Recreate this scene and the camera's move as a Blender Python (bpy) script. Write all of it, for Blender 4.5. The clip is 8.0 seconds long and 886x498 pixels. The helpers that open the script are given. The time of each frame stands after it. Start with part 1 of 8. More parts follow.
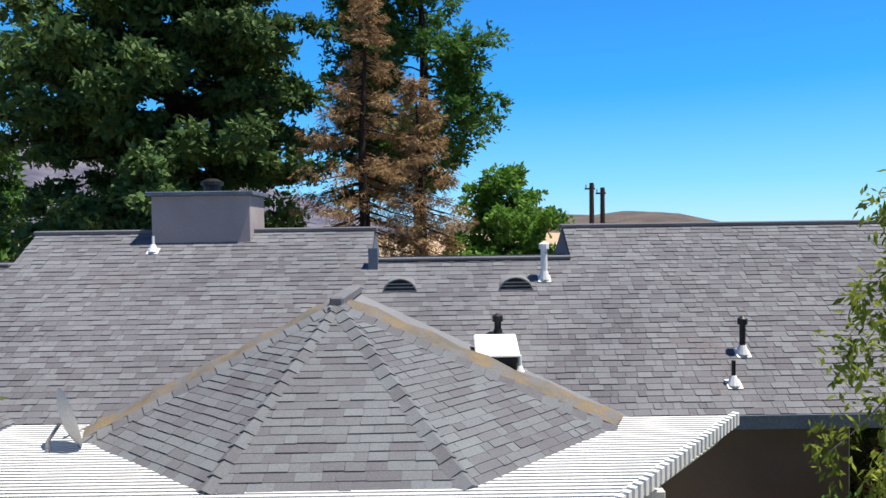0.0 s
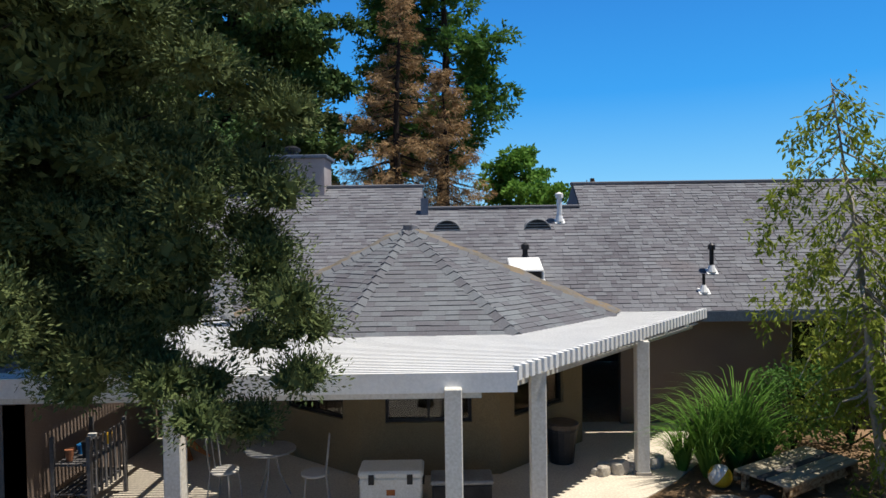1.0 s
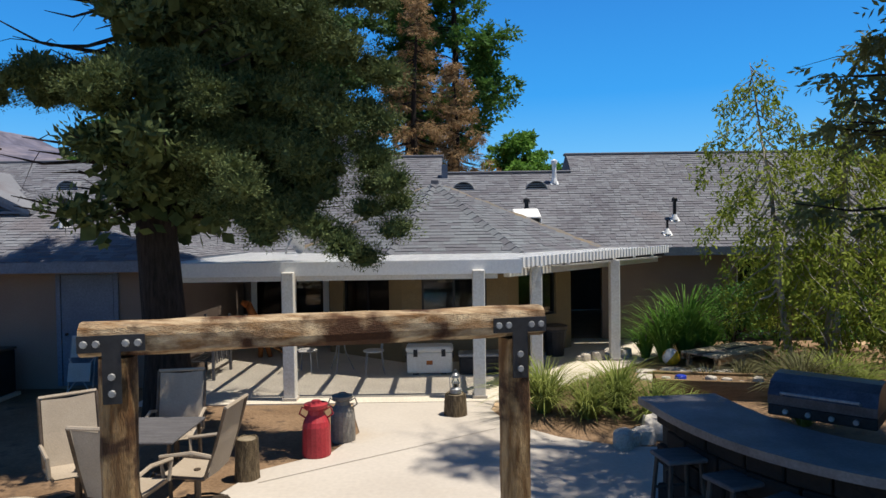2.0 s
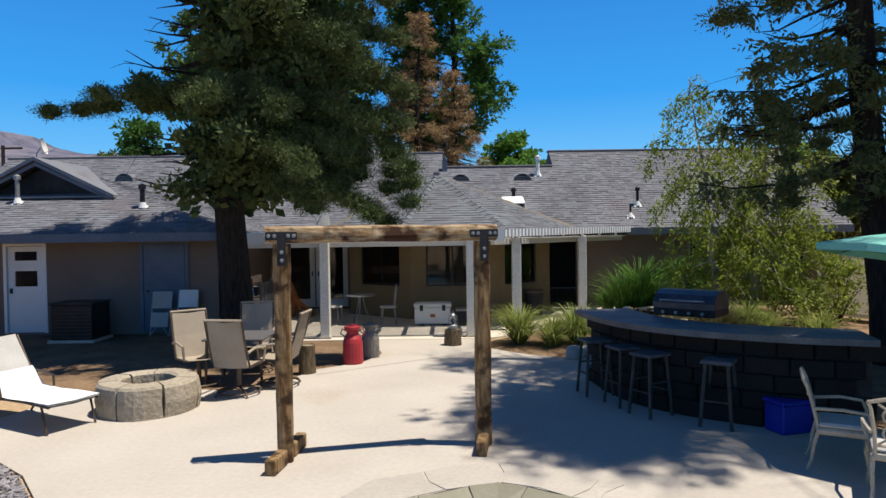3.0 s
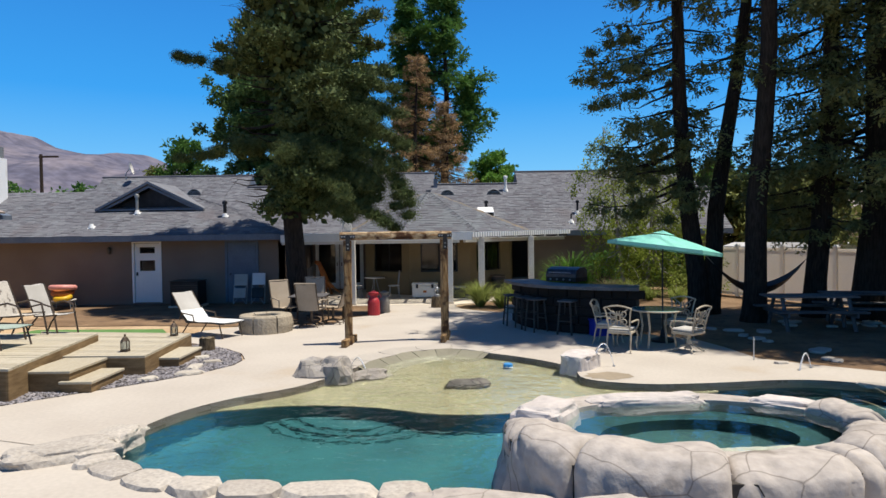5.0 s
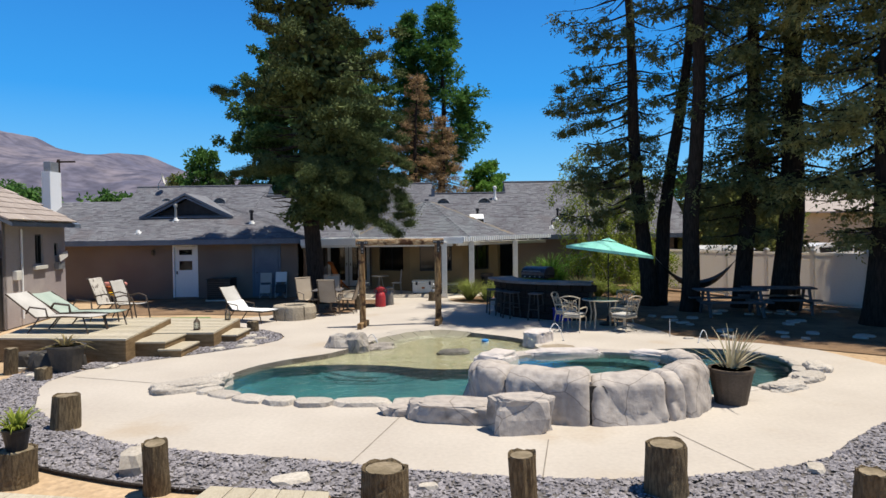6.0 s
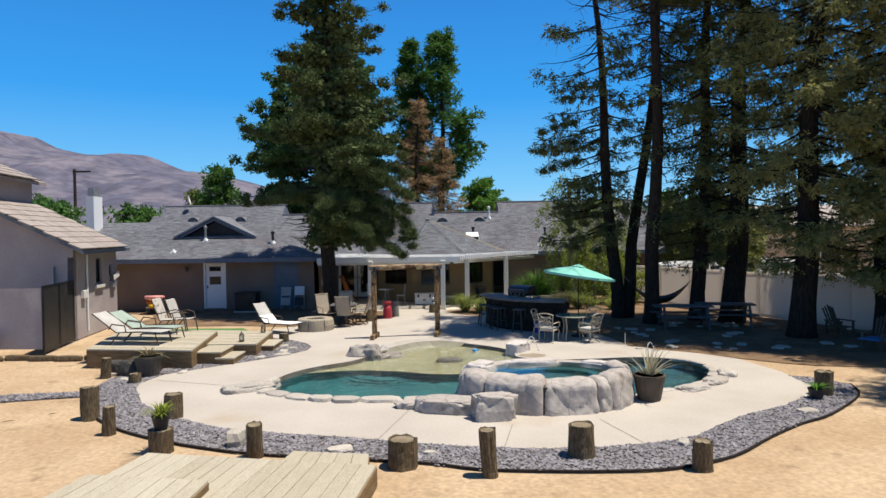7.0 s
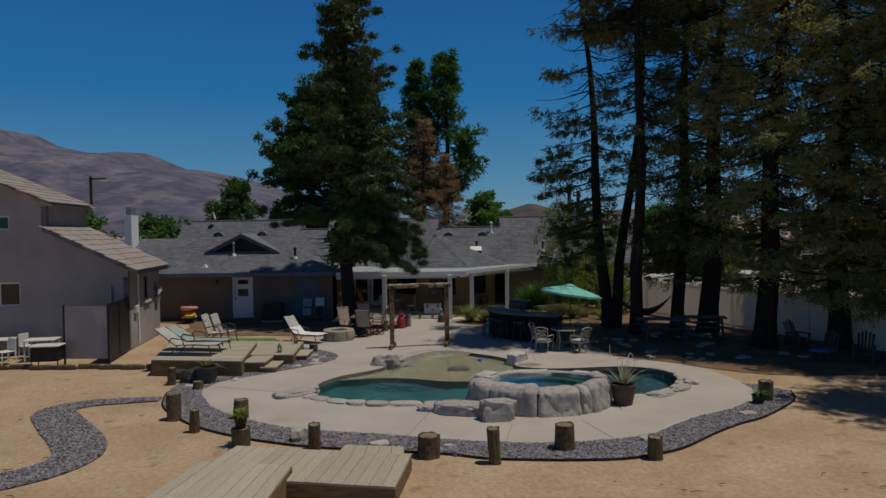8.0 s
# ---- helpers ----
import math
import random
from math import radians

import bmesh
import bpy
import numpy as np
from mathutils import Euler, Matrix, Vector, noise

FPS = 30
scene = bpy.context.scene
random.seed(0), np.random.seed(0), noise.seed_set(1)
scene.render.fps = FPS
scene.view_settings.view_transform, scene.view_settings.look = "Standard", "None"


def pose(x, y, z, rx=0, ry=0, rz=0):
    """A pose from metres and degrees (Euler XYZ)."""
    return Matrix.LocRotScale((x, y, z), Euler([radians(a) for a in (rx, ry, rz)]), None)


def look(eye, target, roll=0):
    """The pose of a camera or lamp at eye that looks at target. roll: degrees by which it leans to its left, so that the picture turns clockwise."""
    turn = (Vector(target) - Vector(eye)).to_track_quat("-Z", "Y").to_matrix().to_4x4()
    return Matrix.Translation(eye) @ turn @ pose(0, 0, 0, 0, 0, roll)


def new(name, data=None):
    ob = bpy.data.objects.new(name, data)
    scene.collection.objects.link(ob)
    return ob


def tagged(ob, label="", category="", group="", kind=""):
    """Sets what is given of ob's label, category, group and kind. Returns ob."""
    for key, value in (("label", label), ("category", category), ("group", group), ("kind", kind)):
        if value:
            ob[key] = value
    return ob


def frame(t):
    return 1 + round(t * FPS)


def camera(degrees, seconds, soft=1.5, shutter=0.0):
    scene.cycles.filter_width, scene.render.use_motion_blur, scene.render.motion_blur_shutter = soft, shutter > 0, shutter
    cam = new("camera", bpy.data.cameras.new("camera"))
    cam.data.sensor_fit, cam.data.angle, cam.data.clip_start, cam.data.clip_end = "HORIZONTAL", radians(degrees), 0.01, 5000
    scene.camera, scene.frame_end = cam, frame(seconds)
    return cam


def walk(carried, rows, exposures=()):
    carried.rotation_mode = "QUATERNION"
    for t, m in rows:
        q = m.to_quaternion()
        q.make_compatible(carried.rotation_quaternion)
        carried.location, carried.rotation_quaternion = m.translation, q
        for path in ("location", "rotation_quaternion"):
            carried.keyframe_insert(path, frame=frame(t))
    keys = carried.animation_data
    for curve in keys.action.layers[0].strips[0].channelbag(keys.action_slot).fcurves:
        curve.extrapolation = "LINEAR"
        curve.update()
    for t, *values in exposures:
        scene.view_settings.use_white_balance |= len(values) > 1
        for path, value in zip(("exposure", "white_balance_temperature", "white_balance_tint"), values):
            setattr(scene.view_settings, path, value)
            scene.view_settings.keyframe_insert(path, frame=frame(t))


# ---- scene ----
# the flight: seconds, place of the camera, yaw and pitch
cam = camera(68.0, 8.0)
ROLL = -0.80
PATH = [
    (0.0, -1.760, 1.251, 4.939, 0.000, -1.400),
    (0.5, -2.239, -0.347, 4.404, 0.000, -1.400),
    (1.0, -2.620, -2.010, 3.872, 0.000, -1.400),
    (1.5, -2.908, -3.760, 3.305, 0.000, -1.400),
    (2.0, -3.110, -5.520, 2.745, 0.000, -1.400),
    (2.2, -3.115, -6.190, 2.580, 0.000, -1.400),
    (3.3, -3.128, -9.770, 2.226, 0.000, -1.400),
    (3.5, -3.114, -10.439, 2.231, 0.000, -1.400),
    (4.0, -3.021, -12.147, 2.299, 0.000, -1.400),
    (4.5, -2.888, -13.972, 2.286, 0.000, -1.400),
    (5.8, -2.583, -18.931, 2.381, 0.000, -1.400),
    (6.0, -2.572, -19.645, 2.472, 0.000, -1.400),
    (6.5, -2.525, -21.417, 2.818, 0.000, -1.400),
    (7.0, -2.507, -23.158, 3.324, 0.000, -1.400),
    (7.5, -2.625, -24.740, 3.800, 0.000, -1.490),
    (8.0, -2.790, -26.141, 4.245, 0.080, -1.580),
]
walk(cam, [(t, pose(x, y, z, 90 + pitch, 0, yaw) @ pose(0, 0, 0, 0, 0, ROLL)) for t, x, y, z, yaw, pitch in PATH],
     exposures=[(0.0, 0.75), (0.3, 0.55), (0.6, 0.40), (1.2, 0.43), (6.9, 0.43), (7.2, 0.25), (7.5, -0.22), (7.75, -0.59), (8.0, -1.02)])

# ---- daylight: a clear noon sky and a high sun from the right ----
SUN_UP, SUN_TURN = 70.5, 97.0          # degrees above the horizon, degrees from +y towards +x
world = bpy.data.worlds.new("sky")
scene.world = world
world.use_nodes = True
wn = world.node_tree
sky = wn.nodes.new("ShaderNodeTexSky")
sky.sky_type = "NISHITA"
sky.sun_disc = False
sky.sun_elevation, sky.sun_rotation = radians(SUN_UP), radians(SUN_TURN)
sky.altitude, sky.air_density, sky.dust_density, sky.ozone_density = 700, 1.0, 0.0, 2.0
vivid = wn.nodes.new("ShaderNodeHueSaturation")
vivid.inputs["Saturation"].default_value = 1.45
wn.links.new(sky.outputs[0], vivid.inputs["Color"])
# the clear air of the valley: deep blue overhead, pale blue towards the horizon
tco, sep = wn.nodes.new("ShaderNodeTexCoord"), wn.nodes.new("ShaderNodeSeparateXYZ")
grade, gain, both = wn.nodes.new("ShaderNodeValToRGB"), wn.nodes.new("ShaderNodeVectorMath"), wn.nodes.new("ShaderNodeMix")
for at, col in ((0.0, (0.36, 0.68, 0.97, 1)), (0.07, (0.19, 0.58, 0.98, 1)), (0.2, (0.045, 0.37, 0.92, 1)), (0.38, (0.035, 0.23, 0.71, 1)), (0.6, (0.035, 0.11, 0.33, 1)), (1.0, (0.04, 0.075, 0.17, 1))):
    el = grade.color_ramp.elements.new(at) if at not in (0.0, 1.0) else grade.color_ramp.elements[-int(at)]
    el.color = col
gain.operation = "SCALE"
gain.inputs["Scale"].default_value = 6.7
both.data_type = "RGBA"
both.inputs[0].default_value = 0.9
wn.links.new(tco.outputs["Generated"], sep.inputs[0])
wn.links.new(sep.outputs[2], grade.inputs[0])
wn.links.new(grade.outputs[0], gain.inputs[0])
wn.links.new(vivid.outputs[0], both.inputs[6])
wn.links.new(gain.outputs[0], both.inputs[7])
wn.links.new(both.outputs[2], wn.nodes["Background"].inputs[0])
wn.nodes["Background"].inputs[1].default_value = 0.111
sun = new("sun", bpy.data.lights.new("sun", "SUN"))
sun.data.energy, sun.data.angle, sun.data.color = 5.0, radians(0.53), (1.0, 0.925, 0.80)
_e, _a = radians(SUN_UP), radians(SUN_TURN)
sun.matrix_world = look((0, 0, 30), (-30 * math.cos(_e) * math.sin(_a), -30 * math.cos(_e) * math.cos(_a), 30 - 30 * math.sin(_e)))


# ---- materials ----
def mk(name, c1, c2, scale=3.0, fine=40.0, rough=0.8, bump=0.15, rand="", c3=None, metal=0.0, spec=0.3, stretch=None, dist=0.01, spots=None, grain=0.45, cracks=None):
    """Two colours mixed by a coarse noise, a fine grain, relief, and by piece ("obj") or island ("isl") a third colour."""
    if not any(w in name for w in ("leaves", "needles", "mountain")):
        k = 0.9 if "white" in name else 0.74
        c1, c2, c3 = (c and tuple(v * k for v in c) for c in (c1, c2, c3))
        spots, cracks = (q and (tuple(v * k for v in q[0]), *q[1:]) for q in (spots, cracks))
    m = bpy.data.materials.new(name)
    m.use_nodes = True
    n, l = m.node_tree.nodes, m.node_tree.links
    p = n["Principled BSDF"]
    geo = n.new("ShaderNodeNewGeometry")
    vec = geo.outputs["Position"]
    if stretch:
        mp = n.new("ShaderNodeMapping")
        mp.inputs["Scale"].default_value = stretch
        l.new(vec, mp.inputs[0])
        vec = mp.outputs[0]
    a, b = n.new("ShaderNodeTexNoise"), n.new("ShaderNodeTexNoise")
    a.inputs["Scale"].default_value, a.inputs["Detail"].default_value = scale, 5
    b.inputs["Scale"].default_value, b.inputs["Detail"].default_value = fine, 4
    l.new(vec, a.inputs["Vector"]), l.new(vec, b.inputs["Vector"])
    r = n.new("ShaderNodeValToRGB")
    r.color_ramp.elements[0].position, r.color_ramp.elements[1].position = 0.36, 0.64
    r.color_ramp.elements[0].color, r.color_ramp.elements[1].color = (*c1, 1), (*c2, 1)
    l.new(a.outputs[0], r.inputs[0])
    col = r.outputs[0]
    if rand:
        src = n.new("ShaderNodeObjectInfo").outputs["Random"] if rand == "obj" else geo.outputs["Random Per Island"]
        mx = n.new("ShaderNodeMix")
        mx.data_type = "RGBA"
        cr = n.new("ShaderNodeValToRGB")
        cr.color_ramp.elements[0].color, cr.color_ramp.elements[1].color = (*(c3 or c1), 1), (*c2, 1)
        l.new(src, cr.inputs[0]), l.new(col, mx.inputs[6]), l.new(cr.outputs[0], mx.inputs[7])
        mx.inputs[0].default_value = 0.6
        col = mx.outputs[2]
    if spots:
        s = n.new("ShaderNodeTexNoise")
        s.inputs["Scale"].default_value, s.inputs["Detail"].default_value = spots[1], 6
        l.new(geo.outputs["Position"], s.inputs["Vector"])
        sr = n.new("ShaderNodeValToRGB")
        sr.color_ramp.elements[0].position, sr.color_ramp.elements[1].position = spots[2], spots[2] + 0.12
        l.new(s.outputs[0], sr.inputs[0])
        sm = n.new("ShaderNodeMix")
        sm.data_type = "RGBA"
        l.new(sr.outputs[0], sm.inputs[0]), l.new(col, sm.inputs[6])
        sm.inputs[7].default_value = (*spots[0], 1)
        col = sm.outputs[2]
    if cracks:      # fine dark joints that wander over the stone: colour, scale, width
        w1, wm = n.new("ShaderNodeTexNoise"), n.new("ShaderNodeMix")
        w1.inputs["Scale"].default_value = cracks[1] * 1.3
        wm.data_type = "VECTOR"
        wm.inputs[0].default_value = 0.16
        l.new(geo.outputs["Position"], w1.inputs["Vector"]), l.new(geo.outputs["Position"], wm.inputs[4]), l.new(w1.outputs[1], wm.inputs[5])
        vo = n.new("ShaderNodeTexVoronoi")
        vo.feature = "DISTANCE_TO_EDGE"
        vo.inputs["Scale"].default_value = cracks[1]
        l.new(wm.outputs[1], vo.inputs["Vector"])
        vr = n.new("ShaderNodeValToRGB")
        vr.color_ramp.elements[0].position, vr.color_ramp.elements[1].position = cracks[2] * 0.5, cracks[2]
        l.new(vo.outputs["Distance"], vr.inputs[0])
        vm = n.new("ShaderNodeMix")
        vm.data_type = "RGBA"
        l.new(vr.outputs[0], vm.inputs[0]), l.new(col, vm.inputs[7])
        vm.inputs[6].default_value = (*cracks[0], 1)
        col = vm.outputs[2]
    g = n.new("ShaderNodeMix")
    g.data_type, g.blend_type = "RGBA", "OVERLAY"
    g.inputs[0].default_value = grain
    l.new(col, g.inputs[6]), l.new(b.outputs[0], g.inputs[7])
    l.new(g.outputs[2], p.inputs["Base Color"])
    p.inputs["Roughness"].default_value, p.inputs["Metallic"].default_value = rough, metal
    p.inputs["Specular IOR Level"].default_value = spec
    if bump:
        bp = n.new("ShaderNodeBump")
        bp.inputs["Strength"].default_value, bp.inputs["Distance"].default_value = bump, dist
        l.new(b.outputs[0], bp.inputs["Height"]), l.new(bp.outputs[0], p.inputs["Normal"])
    return m


def leafy(name, c1, c2, c3, through_=0.25):
    """Leaves: colour by leaf cluster and by place, some light through them."""
    m = mk(name, c1, c2, 0.7, 9.0, 0.7, 0.0, "isl", c3, spec=0.12)
    n, l = m.node_tree.nodes, m.node_tree.links
    p, out = n["Principled BSDF"], n["Material Output"]
    t = n.new("ShaderNodeBsdfTranslucent")
    l.new(p.inputs["Base Color"].links[0].from_socket, t.inputs[0])
    mix = n.new("ShaderNodeMixShader")
    mix.inputs[0].default_value = through_
    l.new(p.outputs[0], mix.inputs[1]), l.new(t.outputs[0], mix.inputs[2]), l.new(mix.outputs[0], out.inputs[0])
    return m


def backlit(m, share, col):
    """Thin sheet that lets part of the light through."""
    n, l = m.node_tree.nodes, m.node_tree.links
    t, mix = n.new("ShaderNodeBsdfTranslucent"), n.new("ShaderNodeMixShader")
    t.inputs[0].default_value, mix.inputs[0].default_value = (*col, 1), share
    l.new(n["Principled BSDF"].outputs[0], mix.inputs[1]), l.new(t.outputs[0], mix.inputs[2]), l.new(mix.outputs[0], n["Material Output"].inputs[0])
    return m


def glassy(name, col, rough=0.02, trans=1.0, ior=1.45):
    m = bpy.data.materials.new(name)
    m.use_nodes = True
    p = m.node_tree.nodes["Principled BSDF"]
    p.inputs["Base Color"].default_value, p.inputs["Roughness"].default_value = (*col, 1), rough
    p.inputs["Transmission Weight"].default_value, p.inputs["IOR"].default_value = trans, ior
    return m


def rippled(m, scale, strength):
    n, l = m.node_tree.nodes, m.node_tree.links
    geo, a, bp = n.new("ShaderNodeNewGeometry"), n.new("ShaderNodeTexNoise"), n.new("ShaderNodeBump")
    a.inputs["Scale"].default_value, a.inputs["Detail"].default_value = scale, 3
    bp.inputs["Strength"].default_value, bp.inputs["Distance"].default_value = strength, 0.03
    l.new(geo.outputs["Position"], a.inputs["Vector"]), l.new(a.outputs[0], bp.inputs["Height"])
    l.new(bp.outputs[0], n["Principled BSDF"].inputs["Normal"])
    return m


M = dict(
    dirt=mk("sandy_dirt", (0.50, 0.35, 0.21), (0.60, 0.44, 0.28), 0.6, 14, 0.95, 0.5, dist=0.03, spots=((0.36, 0.25, 0.15), 1.6, 0.6)),
    # browner dirt whose colour also holds part of the shade on it
    bark_dirt=mk("dark_shaded_dirt", (0.20, 0.125, 0.07), (0.30, 0.195, 0.115), 1.2, 22, 0.95, 0.6, dist=0.03, spots=((0.13, 0.085, 0.055), 3.0, 0.58)),
    concrete=mk("pale_concrete", (0.54, 0.485, 0.425), (0.60, 0.545, 0.48), 0.7, 18, 0.85, 0.08, spots=((0.52, 0.44, 0.35), 0.5, 0.6), grain=0.14),
    joint=mk("deck_joint", (0.27, 0.24, 0.20), (0.33, 0.29, 0.25), 5, 30, 0.95, 0.1),
    patio=mk("patio_concrete", (0.66, 0.59, 0.49), (0.74, 0.67, 0.56), 1.2, 30, 0.85, 0.2),
    coping=mk("coping_stone", (0.47, 0.42, 0.36), (0.60, 0.55, 0.49), 2.2, 24, 0.85, 0.5, "obj", (0.43, 0.39, 0.35), dist=0.02),
    rock=mk("artificial_rock", (0.42, 0.372, 0.335), (0.56, 0.505, 0.46), 1.1, 10, 0.85, 0.45, "obj", (0.47, 0.42, 0.38), dist=0.03, spots=((0.29, 0.25, 0.215), 2.6, 0.6), grain=0.4, cracks=((0.24, 0.205, 0.18), 1.1, 0.005)),
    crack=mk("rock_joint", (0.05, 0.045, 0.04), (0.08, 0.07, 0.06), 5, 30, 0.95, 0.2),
    slate=mk("slate_chips", (0.235, 0.22, 0.235), (0.42, 0.395, 0.42), 4, 40, 0.8, 0.3, "isl", (0.15, 0.14, 0.155)),
    slate_bed=mk("slate_bed", (0.13, 0.115, 0.11), (0.20, 0.185, 0.18), 9, 60, 0.9, 0.8, dist=0.03),
    beach=mk("pool_beach", (0.25, 0.235, 0.15), (0.31, 0.285, 0.185), 1.5, 40, 0.8, 0.2, spots=((0.40, 0.375, 0.24), 7.0, 0.56)),
    pool_edge=mk("pool_edge_stone", (0.17, 0.15, 0.11), (0.27, 0.24, 0.18), 2.5, 24, 0.8, 0.4),
    # spa plaster; in the lagoon it stands in for the trees' dark reflection
    spa_tile=mk("dark_spa_plaster", (0.012, 0.055, 0.07), (0.02, 0.08, 0.085), 1.5, 30, 0.6, 0.1),
    table_glass=mk("blue_green_glass", (0.10, 0.26, 0.24), (0.14, 0.32, 0.30), 2, 60, 0.15, 0.0, spec=0.5),
    plaster=mk("pool_plaster", (0.010, 0.085, 0.105), (0.02, 0.125, 0.145), 1.2, 30, 0.7, 0.1),
    stucco=mk("tan_stucco", (0.23, 0.175, 0.145), (0.27, 0.21, 0.175), 0.8, 60, 0.9, 0.4),
    stucco_gold=mk("ochre_stucco", (0.25, 0.185, 0.10), (0.29, 0.215, 0.12), 0.8, 60, 0.9, 0.4),
    stucco_grey=mk("grey_stucco", (0.41, 0.36, 0.365), (0.48, 0.43, 0.43), 0.9, 50, 0.9, 0.3, spots=((0.53, 0.48, 0.47), 0.8, 0.56)),
    fascia=mk("blue_grey_fascia", (0.13, 0.17, 0.24), (0.17, 0.21, 0.28), 2, 30, 0.6, 0.1),
    white=mk("white_paint", (0.80, 0.81, 0.82), (0.84, 0.85, 0.86), 1.6, 30, 0.5, 0.08, spots=((0.66, 0.63, 0.57), 1.2, 0.66)),
    offwhite=mk("weathered_white_paint", (0.62, 0.60, 0.56), (0.74, 0.72, 0.68), 2.5, 30, 0.6, 0.12, "obj", (0.58, 0.56, 0.51)),
    shingle=mk("roof_shingle", (0.149, 0.160, 0.186), (0.240, 0.252, 0.283), 0.6, 60, 0.95, 0.35, "isl", (0.117, 0.104, 0.127), spots=((0.18, 0.17, 0.19), 0.9, 0.6)),
    shingle_p=mk("roof_shingle_piece", (0.149, 0.153, 0.178), (0.21, 0.234, 0.262), 0.6, 60, 0.95, 0.35, "obj", (0.121, 0.112, 0.136)),
    moss=mk("roof_debris", (0.15, 0.14, 0.125), (0.235, 0.18, 0.115), 2.2, 40, 1.0, 0.6, spots=((0.17, 0.172, 0.185), 3.5, 0.5)),
    tile=mk("roof_tile", (0.36, 0.30, 0.27), (0.48, 0.42, 0.385), 1.5, 30, 0.85, 0.3, "obj", (0.30, 0.25, 0.225)),
    dark_metal=mk("dark_metal", (0.03, 0.03, 0.033), (0.05, 0.05, 0.055), 4, 40, 0.45, 0.1, metal=0.6),
    grey_metal=mk("grey_metal", (0.35, 0.36, 0.37), (0.45, 0.46, 0.47), 4, 40, 0.45, 0.1, metal=0.5),
    steel=mk("brushed_steel", (0.10, 0.10, 0.115), (0.16, 0.16, 0.18), 6, 60, 0.38, 0.05, metal=0.9),
    black=mk("black_plastic", (0.02, 0.02, 0.022), (0.035, 0.035, 0.04), 5, 40, 0.5, 0.1),
    lumber=mk("weathered_beam", (0.32, 0.17, 0.07), (0.78, 0.6, 0.38), 3.2, 30, 0.8, 0.8, stretch=(1.3, 7.0, 7.0), dist=0.025, spots=((0.09, 0.035, 0.013), 4.0, 0.49)),
    post=mk("weathered_post", (0.19, 0.09, 0.03), (0.56, 0.37, 0.18), 3.2, 30, 0.8, 0.8, stretch=(7.0, 7.0, 1.1), dist=0.025, spots=((0.085, 0.04, 0.018), 5.5, 0.5)),
    plank=mk("pale_plank", (0.50, 0.44, 0.33), (0.62, 0.56, 0.44), 3, 24, 0.75, 0.3, "obj", (0.46, 0.40, 0.29), stretch=(6.0, 1.0, 6.0)),
    deck_side=mk("deck_side_board", (0.19, 0.12, 0.055), (0.30, 0.20, 0.10), 3, 24, 0.8, 0.4, stretch=(1.0, 1.0, 8.0)),
    log=mk("log_bark", (0.12, 0.085, 0.048), (0.27, 0.20, 0.115), 6, 26, 0.95, 0.9, stretch=(7.0, 7.0, 1.5), dist=0.03),
    log_top=mk("log_end", (0.20, 0.16, 0.10), (0.33, 0.265, 0.18), 7, 30, 0.9, 0.4),
    bark=mk("conifer_bark", (0.022, 0.016, 0.012), (0.060, 0.044, 0.034), 4, 20, 0.95, 1.0, stretch=(6.0, 6.0, 1.0), dist=0.04),
    birch=mk("birch_bark", (0.30, 0.27, 0.22), (0.50, 0.46, 0.40), 4, 20, 0.9, 0.6),
    turf=mk("artificial_turf", (0.10, 0.23, 0.06), (0.14, 0.28, 0.085), 3, 90, 0.9, 0.6),
    pot=mk("dark_pot", (0.05, 0.045, 0.04), (0.09, 0.08, 0.07), 3, 30, 0.6, 0.2),
    sling=mk("tan_sling", (0.40, 0.33, 0.25), (0.48, 0.40, 0.31), 2, 120, 0.8, 0.3),
    sling_grey=mk("grey_sling", (0.52, 0.50, 0.47), (0.62, 0.60, 0.57), 2, 120, 0.8, 0.3),
    towel=mk("white_towel", (0.76, 0.76, 0.76), (0.84, 0.84, 0.84), 3, 80, 0.95, 0.6),
    bronze=mk("bronze_frame", (0.10, 0.075, 0.055), (0.16, 0.12, 0.09), 4, 40, 0.45, 0.1, metal=0.5),
    cream=mk("cream_cast_metal", (0.46, 0.39, 0.29), (0.58, 0.51, 0.40), 4, 50, 0.55, 0.2),
    umbrella=mk("turquoise_canvas", (0.24, 0.68, 0.57), (0.30, 0.75, 0.64), 1.5, 90, 0.85, 0.2),
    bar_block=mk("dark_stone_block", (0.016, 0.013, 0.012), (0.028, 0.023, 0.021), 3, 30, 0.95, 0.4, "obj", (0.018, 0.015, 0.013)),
    bar_top=mk("slate_counter", (0.12, 0.115, 0.12), (0.19, 0.185, 0.19), 3, 40, 0.5, 0.2),
    pit=mk("pit_stone", (0.36, 0.30, 0.22), (0.52, 0.45, 0.35), 2.5, 20, 0.9, 0.7, "obj", (0.44, 0.38, 0.29), dist=0.02),
    red=mk("red_enamel", (0.42, 0.03, 0.04), (0.52, 0.05, 0.06), 3, 40, 0.45, 0.1, spots=((0.25, 0.05, 0.04), 6, 0.63)),
    blue=mk("blue_plastic", (0.01, 0.03, 0.38), (0.015, 0.045, 0.45), 3, 40, 0.4, 0.05),
    lightblue=mk("light_blue_plastic", (0.03, 0.25, 0.65), (0.05, 0.32, 0.72), 3, 40, 0.4, 0.05),
    orange=mk("orange_figure", (0.42, 0.12, 0.03), (0.52, 0.18, 0.05), 3, 40, 0.7, 0.2),
    yellow=mk("yellow_plastic", (0.75, 0.45, 0.02), (0.80, 0.52, 0.04), 3, 40, 0.4, 0.05),
    pink=mk("pink_plastic", (0.8, 0.32, 0.28), (0.86, 0.4, 0.36), 3, 40, 0.4, 0.05),
